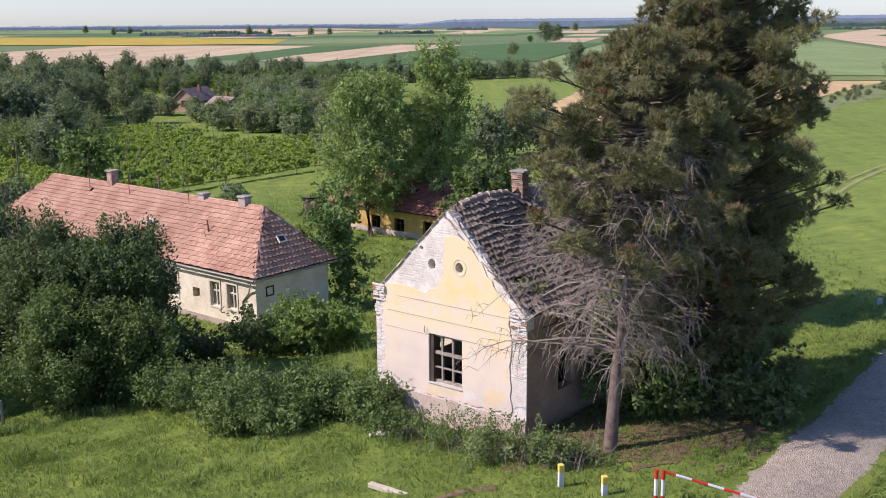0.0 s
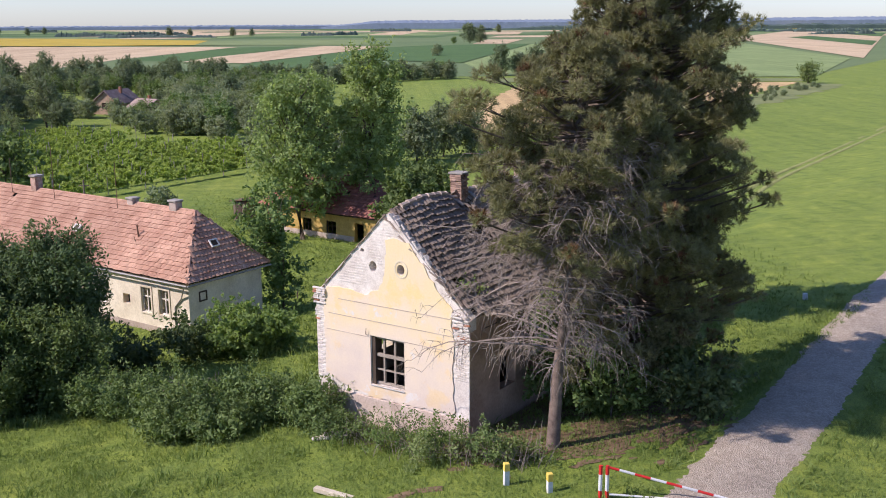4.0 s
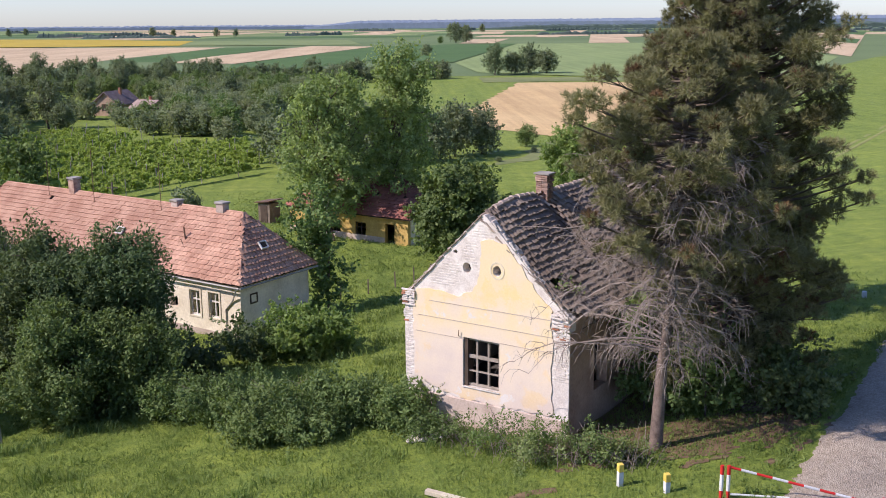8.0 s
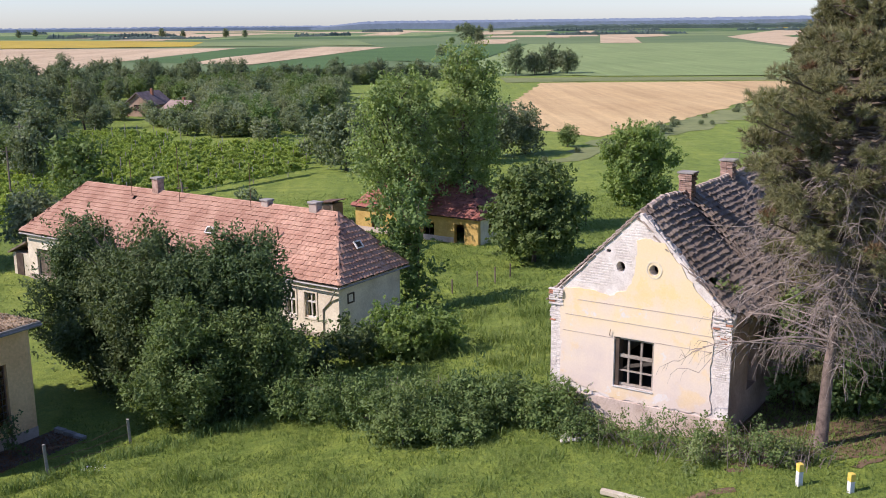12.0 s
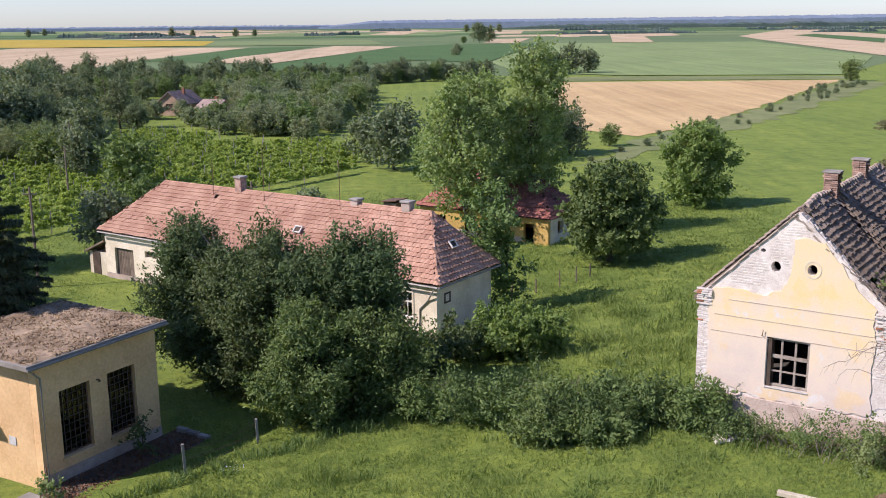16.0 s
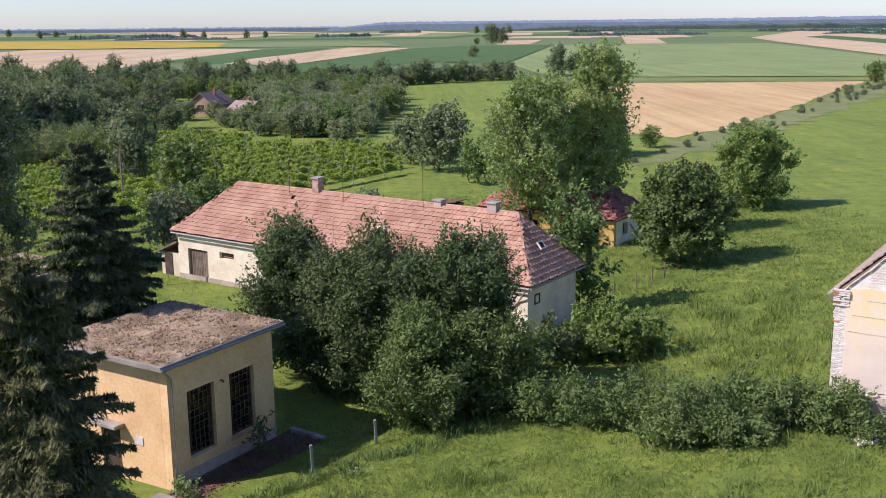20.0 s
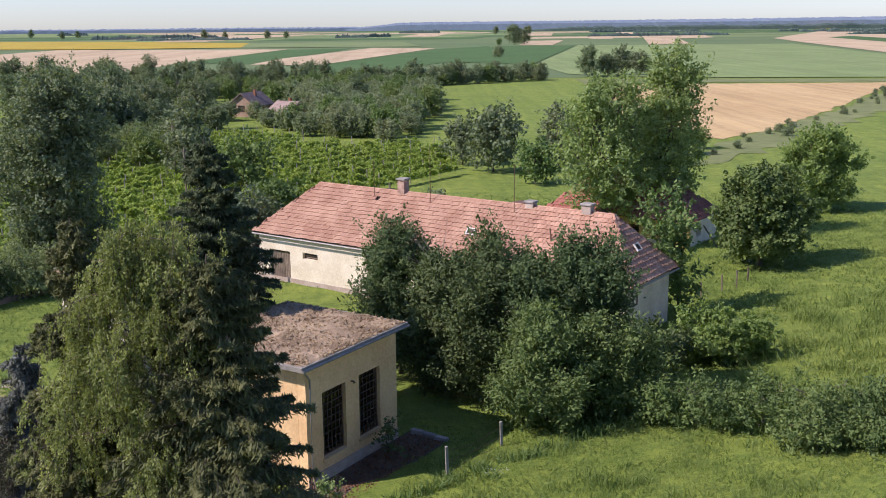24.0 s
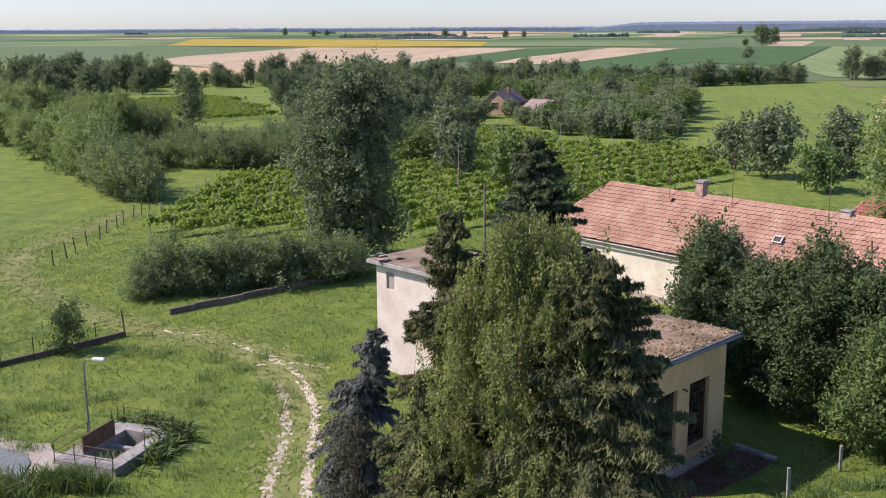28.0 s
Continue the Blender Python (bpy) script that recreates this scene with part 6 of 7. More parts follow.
broadleaf("poplar", "taller yellow-green poplar with an open crown", "tree", -2.4, 89.0, 15.8, [(b[0] - 0.5, b[1] - 3.6, *b[2:]) for b in crown(46, 3.5, 3.3, 3.4, 15.3, 1.1, 97, 0.45)], LEAF_POPLAR, 1.7, 28, 0.16, 0.36, 0.30, 12.0, seed=97, lean=(-0.4, -2.6), group="poplars by the yellow house")
broadleaf("walnut_tree", "rounded dark green walnut tree", "tree", 1.4, 74.0, 7.8, crown(34, 4.3, 4.1, 1.0, 6.6, 1.25, 98, 0.4), LEAF_WALNUT, 2.8, 26, 0.19, 0.3, 0.2, 4.4, seed=98)
broadleaf("round_tree", "rounded green tree alone in the meadow", "tree", 14.6, 97.0, 8.6, crown(32, 3.8, 3.6, 0.9, 7.4, 1.2, 99, 0.5), LEAF_FRESH, 2.6, 26, 0.18, 0.3, 0.2, 5.0, seed=99)
broadleaf("poplar", "big silvery poplar beyond the garden", "tree", -50.2, 75.2, 14.6, crown(44, 4.0, 3.6, 1.2, 13.6, 1.5, 100, 0.45), LEAF_SILVER, 2.3, 30, 0.15, 0.36, 0.3, 11, seed=100)
spruce("spruce", "tall spruce hung with pale cones", -33.6, 30.3, 12.3, 3.1, NEEDLE_OLIVE, 31, "conifers by the transformer house", cones=1, density=1.5)
spruce("spruce", "dense dark spruce with cones near its top", -29.2, 27.6, 11.2, 4.7, NEEDLE_OLIVE, 32, "conifers by the transformer house", cones=1, density=1.6)
spruce("spruce", "dark pointed spruce behind the flat roof", -32.9, 45.8, 13.0, 4.7, NEEDLE_SPRUCE, 33, "conifers by the transformer house", density=1.7)
spruce("blue_spruce", "stunted blue-grey spruce with drooping boughs", -38.2, 35.4, 7.1, 2.3, NEEDLE_BLUE, 34, density=1.3, droop=0.6, bend=(0.9, 0.0))
broadleaf("juniper", "dense dark rounded juniper below the blue spruce", "shrub", -37.7, 33.9, 4.7, [(0.25 * math.cos(k * 2.4), 0.25 * math.sin(k * 2.4), 0.5 + 0.36 * k, 1.15 - 0.0045 * k ** 2.2, 1.15 - 0.0045 * k ** 2.2, 0.6) for k in range(11)], NEEDLE_DARK, 10, 16, 0.05, 0.12, 0.09, 2.2, seed=340, shell=0.75)
# the birch: fine hanging sprays
rng = np.random.default_rng(35)
birch = thing("birch_tree", "weeping birch with fine yellow-green sprays", "tree", pose(-31.2, 28.6, ground_z(-31.2, 28.6)))
part("trunk", raw("trunk", *tubes([([(0, 0, -0.4), (0.15, 0, 4), (0, 0.1, 8), (0.1, 0, 11.9)], 0.17, 0.03)], 8), BARK_BIRCH, True), BARK_BIRCH, birch, "white peeling birch trunk")
arms, cs, ds = [], [], []
for k in range(84):
    h = 2.0 + 10.4 * (k + rng.uniform(0, 1)) / 84
    a = k * 2.4 + rng.uniform(-0.4, 0.4)
    q = 3.0 * math.sin(math.pi * min(1, 0.26 + (h - 2) / 10.4 * 0.62)) * rng.uniform(0.35, 1.05)
    d = Vector((math.cos(a), math.sin(a), 0))
    pts = [Vector((0, 0, h - 0.6)) + d * q * s + Vector((0, 0, q * (0.9 * s - 0.75 * s * s))) for s in (0, 0.4, 0.75, 1.0)]
    arms.append((pts, 0.03, 0.008))
    for _ in range(22):
        b = pts[2].lerp(pts[3], rng.uniform(-0.6, 1.2)) + Vector(rng.normal(size=3)) * 0.30
        l = rng.uniform(0.35, 1.15) * (1.7 if rng.uniform() > 0.8 else 1.0)
        arms.append(([b, b + Vector((rng.normal() * 0.1, rng.normal() * 0.1, -l))], 0.007, 0.004))
        n = int(96 * l)
        s = rng.uniform(0, 1, n)
        swing = rng.normal(size=2) * 0.22
        cs.append(np.array(b)[None] + np.stack([rng.normal(size=n) * 0.06 + swing[0] * s, rng.normal(size=n) * 0.06 + swing[1] * s, -s * l], 1))
        ds.append(np.tile((d.x * 0.4, d.y * 0.4, -1.2), (n, 1)))
part("branchwork", raw("branchwork", *tubes(arms, 3), BARK), BARK, birch)
part("crown", leaf_mesh("crown", np.concatenate(cs), np.concatenate(ds), 0.050, rng, LEAF_BIRCH, 0.55, 1.8), LEAF_BIRCH, birch)

# middle distance: each tree and bush of the gardens stands on its own


def prototype(seed, h, r, leaf, dens=1.15, size=0.25, leaves=17, spray=0.38):
    return broadleaf("garden_tree", "leafy garden tree", "tree", 0, -400, h, crown(15, r * 0.9, r * 0.9, h * 0.18, h * 0.86, r * 0.46, seed, 0.5), leaf, dens, leaves, size, spray, 0.12 + h * 0.012, h * 0.6, seed=seed, z=-3.4)


PROTOS = [prototype(200, 7, 3.2, LEAF_FAR_DARK), prototype(201, 5, 2.6, LEAF_FAR), prototype(202, 8.5, 3.4, LEAF_FAR_DARK), prototype(203, 5.5, 2.8, LEAF_MID), prototype(204, 4.2, 2.6, LEAF_FAR), prototype(205, 9.5, 3.8, LEAF_FAR_DARK), prototype(206, 4.2, 2.6, LEAF_HEDGE, 1.7, 0.13, 30, 0.36), prototype(207, 4.6, 2.4, LEAF_DARK, 1.7, 0.13, 30, 0.36), prototype(208, 8.0, 3.5, LEAF_WOOD, 1.8, 0.17, 24, 0.36), prototype(209, 10.0, 2.6, LEAF_FAR_DARK, 1.5, 0.2, 20, 0.34)]
used = set()


def plant(k, x, y, s, label, group, spin=None, name="garden_tree", category="tree"):
    z = ground_z(x, y)
    p = PROTOS[k]
    turn = patch.uniform(0, 360) if spin is None else spin
    if k in used:
        t = copy_thing(p, pose(x, y, z, 0, 0, turn))
    else:
        t = p
        t.matrix_basis = pose(x, y, z, 0, 0, turn)
        used.add(k)
    t.name = name
    t.scale = (s, s, s * patch.uniform(0.85, 1.15))
    tagged(t, label, category, group)
    return t


# bushes and trees with places of their own
for k, x, y, s, text in ((2, 9.5, 139, 0.85, "dark dense bush row beyond the meadow"), (0, 5.5, 136, 0.9, "dark dense bush row beyond the meadow"), (2, 2.0, 131, 0.9, "dark bush below the stubble field"), (3, 16.5, 146, 0.6, "small round bush at the field's edge"),
                          (0, -14.5, 125, 1.15, "full green tree beside the vineyard"), (3, -10.5, 115, 0.9, "low green bush beside the vineyard"), (0, -18, 132, 0.8, "green tree beside the vineyard"), (2, -6, 128, 1.0, "dark tree beside the vineyard"),
                          (3, -42.5, 109, 1.15, "soft green tree among the vines"), (0, -50, 118, 0.8, "dark tree among the vines"),
                          (7, -59.2, 50.5, 0.5, "small round bush beside the low wall"), (3, -40, 66, 0.5, "low bush behind the shed"), (3, -30.5, 80.5, 0.75, "green bush behind the farmhouse"), (3, -36, 90, 0.85, "green tree behind the farmhouse"), (4, -22, 92, 0.6, "low bush behind the farmhouse"),
                          (0, -36.5, 79, 0.8, "green tree behind the farmhouse"), (5, -141, 304, 1.0, "round tree before the bare field"), (5, -132, 305, 1.0, "round tree before the bare field"),
                          (0, 41, 352, 1.2, "dark tree clump between the fields"), (2, 47, 358, 1.2, "dark tree clump between the fields"), (0, 53, 356, 1.3, "dark tree clump between the fields"), (5, 34, 348, 1.0, "dark tree clump between the fields"),
                          (3, 118, 294, 1.1, "lone bush at the field's corner"), (0, 60, 900, 2.2, "dark lone tree in far fields"), (2, 72, 930, 1.8, "dark lone tree in far fields"), (3, 46, 890, 1.0, "low lone bush in far fields"), (4, 20, 560, 1.2, "low green bush between far fields")):
    plant(k, x, y, s, text, "")
for k in range(46):
    f = patch.random()
    plant(4, 10 + 108 * f + patch.uniform(-4, 4), 128 + 160 * f + patch.uniform(-4, 4), patch.uniform(0.16, 0.32), "rank weed clump beside the stubble", "weeds beside the stubble", name="weed_clump", category="weeds")
HEDGE2 = "overgrown garden hedge"
for k in range(14):
    f = k / 13
    plant((6, 6, 6, 6, 7)[k % 5], -61.0 + 12.5 * f + patch.uniform(-0.6, 0.6), 60.5 + 9.4 * f + patch.uniform(0, 2.0), 0.56 + 0.11 * (k % 3), "grey-green overgrown garden shrub", HEDGE2, name="hedge_shrub", category="shrub")
for r in range(6):
    for k in range(7):
        plant(6, -92 + r * 3.6 + k * 2.6 + patch.uniform(-0.6, 0.6), 124 + k * 5.0 - r * 1.6 + r * r * 0.35 + patch.uniform(-0.6, 0.6), patch.uniform(0.78, 1.0), "low grey-green orchard tree in a row", "orchard rows", name="fruit_tree")
privy = thing("garden_shed", "small grey plank shed behind the farmhouse", "shed", pose(-14.5, 92.0, -3.4, 0, 0, -37))
part("body", box(-0.7, -0.7, -0.2, 0.7, 0.7, 1.8, 0.01), WOOD_OLD, privy)
part("roof", prism([(-0.9, 1.8), (0.9, 2.02), (0.9, 2.1), (-0.9, 1.88)], 1.9), METAL_RUST, privy, "", pose(0, -0.95, 0.003))
part("door", box(-0.4, -0.74, 0, 0.4, -0.705, 1.6), WOOD_DARK, privy)
# the grey-green orchard beyond the vineyard, and the taller trees round its houses
for r in range(24):
    y = 160 + r * 4.6
    x0 = float(np.interp(y, (160, 166, 188, 215, 270), (-28, -40, -53, -45, -62)))
    x1 = float(np.interp(y, (160, 200, 240, 270), (-25, -21, -19, -20)))
    for k in range(int((x1 - x0) / 4.4) + 1):
        x = x0 + k * 4.4 + patch.uniform(-1.1, 1.1)
        if -56 < x < -43 and 186 < y < 197 or patch.random() < 0.06:
            continue
        plant(patch.choice((1, 4, 1, 4, 4, 3)), x, y + patch.uniform(-1.3, 1.3), patch.uniform(0.78, 1.04), "densely grown grey-green orchard tree", "orchard beyond the vineyard", name="fruit_tree")
for k in range(44):
    f, g = patch.random(), patch.random()
    y = 152 + 110 * g
    x = -66 - 0.28 * (y - 152) - (9 if y < 200 else 26) * f
    if -70 < x < -54 and 190 < y < 214:
        continue
    plant(patch.choice((0, 2, 5, 9, 2)), x, y, patch.uniform(0.85, 1.1), "tall dark wood tree", "wood beside the farmhouse", name="wood_tree")
for k in range(24):
    plant((2, 0, 9, 5, 0)[k % 5], -64 - 26 * patch.random(), 148 + 52 * patch.random(), patch.uniform(0.75, 1.0), "tall dark wood tree", "wood beside the farmhouse", name="wood_tree")
for k in range(26):
    plant((0, 1, 3, 2)[k % 4], -108 + 70 * patch.random(), 240 + 45 * patch.random(), patch.uniform(0.7, 0.95), "leafy tree between the farmhouse and the bare field", "wood beside the farmhouse", name="wood_tree")
for k, x, y, s in ((4, -60, 198, 0.85), (1, -63.5, 200, 0.7), (0, -67, 199, 0.85), (1, -55, 199, 0.75), (4, -51, 187, 0.7), (9, -62, 181, 1.05), (5, -68, 172, 0.95), (9, -75, 176, 1.1), (2, -71, 165, 0.9), (0, -58, 176, 0.7), (0, -42, 207, 0.85), (2, -37, 225, 0.8)):
    plant(k, x, y, s, "tall dark tree beside the farmhouse", "wood beside the farmhouse", name="wood_tree")
for k in range(22):
    plant((3, 4)[k % 2], patch.uniform(-75, -30), patch.uniform(236, 285), patch.uniform(0.7, 0.95), "fresh green garden bush", "garden behind the farmhouse", name="garden_bush", category="shrub")
for k in range(24):
    plant((0, 2, 5, 9)[k % 4], -116 + 66 * k / 23 + patch.uniform(-2, 2), 292 + patch.uniform(-6, 6), patch.uniform(0.75, 1.0), "tree in the row before the bare field", "tree row before the bare field")
for k in range(44):
    f = k / 43
    plant((0, 2, 3, 1)[k % 4], -44 + 60 * f + patch.uniform(-3, 3), 296 + 36 * f + patch.uniform(-5, 5), patch.uniform(0.6, 0.95), "tree in the far hedgerow", "hedgerow toward the fields")
for k in range(100):
    g = (k + patch.random()) / 100
    y = 108 + 210 * g
    hi = float(np.interp(y, (107, 130, 165, 200, 262, 320), (-87, -103, -117, -141, -164, -190)))
    lo = -90 - 1.05 * (y - 107) if y < 150 else max(-135 - 3.0 * (y - 150), hi - 85)
    x = lo + (hi - lo) * patch.random()
    plant(patch.choice((8, 8, 7, 8)) if y < 175 else patch.choice((0, 2, 5, 3, 0)), x, y, patch.uniform(0.75, 1.05), "leafy tree in the wood beside the grassy track", "wood beside the meadow", name="wood_tree")
for k in range(40):
    plant((0, 2, 5)[k % 3], -222 + 2.3 * k + patch.uniform(-2, 2), 292 + patch.uniform(-9, 9), patch.uniform(0.6, 1.0) * (1.15 if k < 22 else 0.8), "tree in the far hedgerow", "far hedgerow")
for x, y, s in ((-84, 101, 1.25), (-81, 98, 1.1), (-86.5, 104, 1.2), (-78.5, 97.5, 0.8)):
    plant(6, x, y, s, "grey-green willow bush by the fence", "willow bushes by the fence", name="willow_bush", category="shrub")
for k, x, y, s in ((6, -111, 157, 1.1), (6, -107, 156, 1.1), (9, -104.4, 163, 1.0), (7, -96, 141, 1.0), (2, -53, 131, 1.1), (3, -57, 127, 1.0), (9, -63, 157, 0.9)):
    plant(k, x, y, s, "single dark garden tree", "")
for x, y, s in ((-640, 1900, 1.5), (-760, 2000, 1.7), (-600, 1700, 1.3), (-330, 1500, 1.6), (-300, 1500, 1.3), (-240, 1500, 1.5), (-215, 1520, 1.2), (120, 1900, 1.6), (150, 1920, 1.5), (180, 1900, 1.7)):
    plant(2, x, y, s, "dark lone tree in far fields", "")
for k, p in enumerate(PROTOS):
    if k not in used:
        p.matrix_basis = pose(-70 - k * 3, 170, -3.4)

# far tree lines and the wooded hills at the horizon


def tree_line(name, label, x0, y0, x1, y1, h0, h1, rough, material, seed, n=160, thick=30):
    """A far wood seen as a band with a ragged top, h0 high at one end and h1 at the other."""
    rng = random.Random(seed)
    verts, faces = [], []
    for i in range(n + 1):
        f = i / n
        x, y = x0 + (x1 - x0) * f, y0 + (y1 - y0) * f
        wave = noise.noise((f * 5 + seed, 0, 0)) * 0.5 + noise.noise((f * n * 0.15, seed, 0)) * 0.35 + rng.uniform(-0.3, 0.3)
        top = (h0 + (h1 - h0) * f) * (1 + rough * wave) * min(1, 14 * min(f, 1 - f) + 0.3)
        for dy, z in ((0, -4.5), (2, top * 0.7 - 3.4), (thick / 2, top - 3.4), (thick, -4.5)):
            verts.append((x, y + dy, z))
        if i:
            b = 4 * i
            faces += [(b - 4 + k, b + k, b + k + 1, b - 3 + k) for k in range(3)]
    return tagged(new(name, raw(name, verts, faces, material)), label, "woods", "", "stuff")


# Ridge and thin line carry the haze in their material colour.
tree_line("far_woods", "long wooded ridge on the horizon, haze in its colour", -250, 3300, 3300, 2500, 24, 38, 0.12, WOOD_HAZE, 3, 700, 300)
tree_line("far_woods", "nearer low wooded edge below the ridge", 250, 2600, 3000, 2150, 10, 17, 0.5, WOOD_FAR, 7, 420, 60)
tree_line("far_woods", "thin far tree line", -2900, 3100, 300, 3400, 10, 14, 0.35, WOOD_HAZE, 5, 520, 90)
lr = random.Random(12)
for k in range(26):
    y = lr.uniform(1350, 2800)
    x = lr.uniform(-0.62, 0.62) * y
    tree_line("far_hedgerow", "far dark hedgerow between fields", x, y, x + lr.uniform(25, 190), y + lr.uniform(-15, 25), lr.uniform(3, 6), lr.uniform(3, 6), 1.1, WOOD_FAR, 20 + k, 60, 10)

# ---- the vineyard ----


VX, VY = 0.595, 0.804  # the way along the rows


def vine_piece(seed, length=8.0):
    """Eight metres of trained vine: bushy heads with shoots that arch up and hang over."""
    rng = np.random.default_rng(seed)
    cs, ds = [], []
    for k in range(int(length * 11)):
        b = np.array((rng.uniform(0, length), rng.normal() * 0.07, rng.uniform(0.5, 1.1)))
        a = rng.uniform(0, math.tau)
        out = np.array((math.cos(a) * 0.7, math.sin(a), 0.0)) * rng.uniform(0.2, 0.58)
        up = rng.uniform(0.5, 0.85) * (1 + 0.15 * math.sin(b[0] * 2.1 + seed))
        u = rng.uniform(0, 1, 17)[:, None]
        cs.append(b + out * u + np.concatenate([0 * u, 0 * u, up * (1.9 * u - 1.5 * u * u)], 1) + rng.normal(size=(17, 3)) * 0.075)
        ds.append(np.tile(out, (17, 1)))
    return leaf_mesh("foliage", np.concatenate(cs), np.concatenate(ds), 0.21, rng, LEAF_VINE, 0.15, 1.15)


VINE = [vine_piece(k) for k in range(4)]
vine_post = mesh_of("post", rod([(0, 0, -0.3), (0, 0, 1.95)], 0.05, 5), WOOD_PALE)
vr = random.Random(17)


def vine_rows(label, b0, gap, n, reach):
    """Rows on posts, b0 away from the origin across the rows; reach(b) gives where a row starts and ends along them."""
    for k in range(n):
        b = b0 + k * gap
        a0, a1 = reach(b)
        row = thing("vine_row", label, "vines", pose(VX * a0 - VY * b, VY * a0 + VX * b, -3.4, 0, 0, math.degrees(math.atan2(VY, VX))), "vineyard rows")
        for i in range(max(1, round((a1 - a0) / 8))):
            part("foliage", VINE[vr.randrange(4)], LEAF_VINE, row, m=pose(i * 8.0 + (8 if (i + k) % 2 else 0), 0, 0, 0, 0, 180 if (i + k) % 2 else 0))
        for i in range(int((a1 - a0) / 5.5) + 1):
            part("post", vine_post, WOOD_PALE, row, m=pose(i * 5.5 + 0.3 * ((i + k) % 3), 0.05, 0, vr.uniform(-4, 4), vr.uniform(-4, 4), 0))


vine_rows("trained vine row with arching shoots in the big vineyard", 88.5, 3.4, 12, lambda b: (max(22 + max(0, b - 104) * 1.0, 40 - (b - 88) * 1.1), float(np.interp(b, (88, 94, 104, 112, 126), (83, 97, 109, 101, 100)))))
vine_rows("trained vine row in the upper vineyard", 129.5, 3.4, 5, lambda b: (72, 105))
vine_rows("trained vine row in the far vineyard", 196, 3.8, 15, lambda b: (80, 96 + (b - 196) * 0.35))

# ---- small things ----
PB = "white and yellow marker posts"
for x, y, top in ((2.94, 28.3, 1.22), (4.13, 27.45, 1.26)):
    g = ground_z(x, y)
    mp = thing("marker_post", "square white marker post with a yellow top", "post", pose(x, y, 0.25, 0, 0, 12), PB)
    part("post", box(-0.08, -0.08, -0.2, 0.08, 0.08, top - 0.5, 0.01), PAINT_WHITE, mp)
    part("cap", box(-0.085, -0.085, top - 0.498, 0.085, 0.085, top - 0.25, 0.012), PAINT_YELLOW, mp, "yellow painted top")
st = thing("marker_stone", "small white boundary stone in the meadow", "stone", pose(20.0, 48.3, ground_z(20, 48.3)))
part("stone", box(-0.1, -0.1, -0.2, 0.1, 0.1, 0.35, 0.02), PAINT_WHITE, st)
barrier = thing("road_barrier", "red and white striped steel swing gate with a sloping brace", "barrier", pose(5.45, 26.58, 0.85, 0, 0, -9))
for i, x in enumerate((0.0, 0.19)):
    b = part("post", rod([(x, 0, -0.4), (x, 0, 0.25)], 0.055, 8), PAINT_RED, barrier)
    part("band", rod([(x, 0, 0.251), (x, 0, 0.75)], 0.055, 8), PAINT_WHITE, b)
    part("band", rod([(x, 0, 0.751), (x, 0, 1.02)], 0.055, 8), PAINT_RED, b)
arm = part("brace", rod([(0.2, 0, 0.98), (0.52, 0, 0.90)], 0.04, 8), PAINT_RED, barrier)
for k in range(9):
    x, z = 0.521 + k * 0.44, 0.90 - k * 0.105
    part("band", rod([(x, 0, z), (x + 0.438, 0, z - 0.105)], 0.04, 8), PAINT_WHITE if k % 2 == 0 else PAINT_RED, arm)
part("rail", rod([(0.25, 0, 0.14), (4.5, 0, 0.02)], 0.035, 8), PAINT_WHITE, barrier)
part("end_post", rod([(4.5, 0, -0.4), (4.5, 0, 0.2)], 0.045, 8), PAINT_RED, barrier)
log = thing("timber_beam", "pale sawn timber lying in the grass", "timber", pose(-2.9, 29.1, ground_z(-2.6, 29.0) + 0.1, 0, 2, -30))
part("beam", box(0, -0.10, -0.06, 1.5, 0.10, 0.09, 0.015), RENDER_CREAM, log)
rub = random.Random(31)
for k in range(22):
    x, y = -2.9 + rub.uniform(-0.4, 1.1), 34.0 + rub.uniform(-0.4, 0.4)
    r = thing("rubble_stone", "pale broken brick fallen from the gable", "rubble", pose(x, y, ground_z(x, y) + 0.06, rub.uniform(0, 40), rub.uniform(0, 40), rub.uniform(0, 180)), "rubble heap")
    part("stone", box(-0.11, -0.06, -0.05, 0.11 * rub.uniform(0.6, 1.2), 0.07, 0.05, 0.015), BRICK_PALE, r)
FP = "concrete fence posts along the lawn"
for x, y, top in ((-22.64, 37.95, -1.5), (-20.28, 41.22, -1.85), (-15.2, 43.9, -1.4)):
    fp = thing("fence_post", "slim pale concrete fence post", "post", pose(x, y, top - 1.55, 2, -2, 10), FP)
    part("post", box(-0.055, -0.055, -0.3, 0.055, 0.055, 1.55, 0.01), CONCRETE, fp)
wire = thing("fence_wire", "slack rusty fence wires between the posts", "wire", Matrix.Identity(4))
for z in (-0.1, -0.55, -1.0):
    part("wire", rod([(-22.64, 37.95, -1.6 + z), (-21.5, 39.6, -2.1 + z * 0.6), (-20.28, 41.22, -1.95 + z)], 0.012, 4), METAL_RUST, wire)
for k, (x, y, h) in enumerate(((-7.0, 64.2, 1.1), (-5.2, 65.6, 1.1), (-3.4, 67.0, 1.25), (-2.1, 68.0, 1.3), (-0.9, 69.4, 1.2), (6.5, 84, 1.2), (8.0, 88, 1.2))):
    w = thing("garden_post", "weathered wooden garden fence post", "post", pose(x, y, -3.45, rub.uniform(-4, 4), rub.uniform(-4, 4), 0), "wooden garden posts")
    part("post", box(-0.045, -0.045, -0.3, 0.045, 0.045, h, 0.01), WOOD_OLD, w)
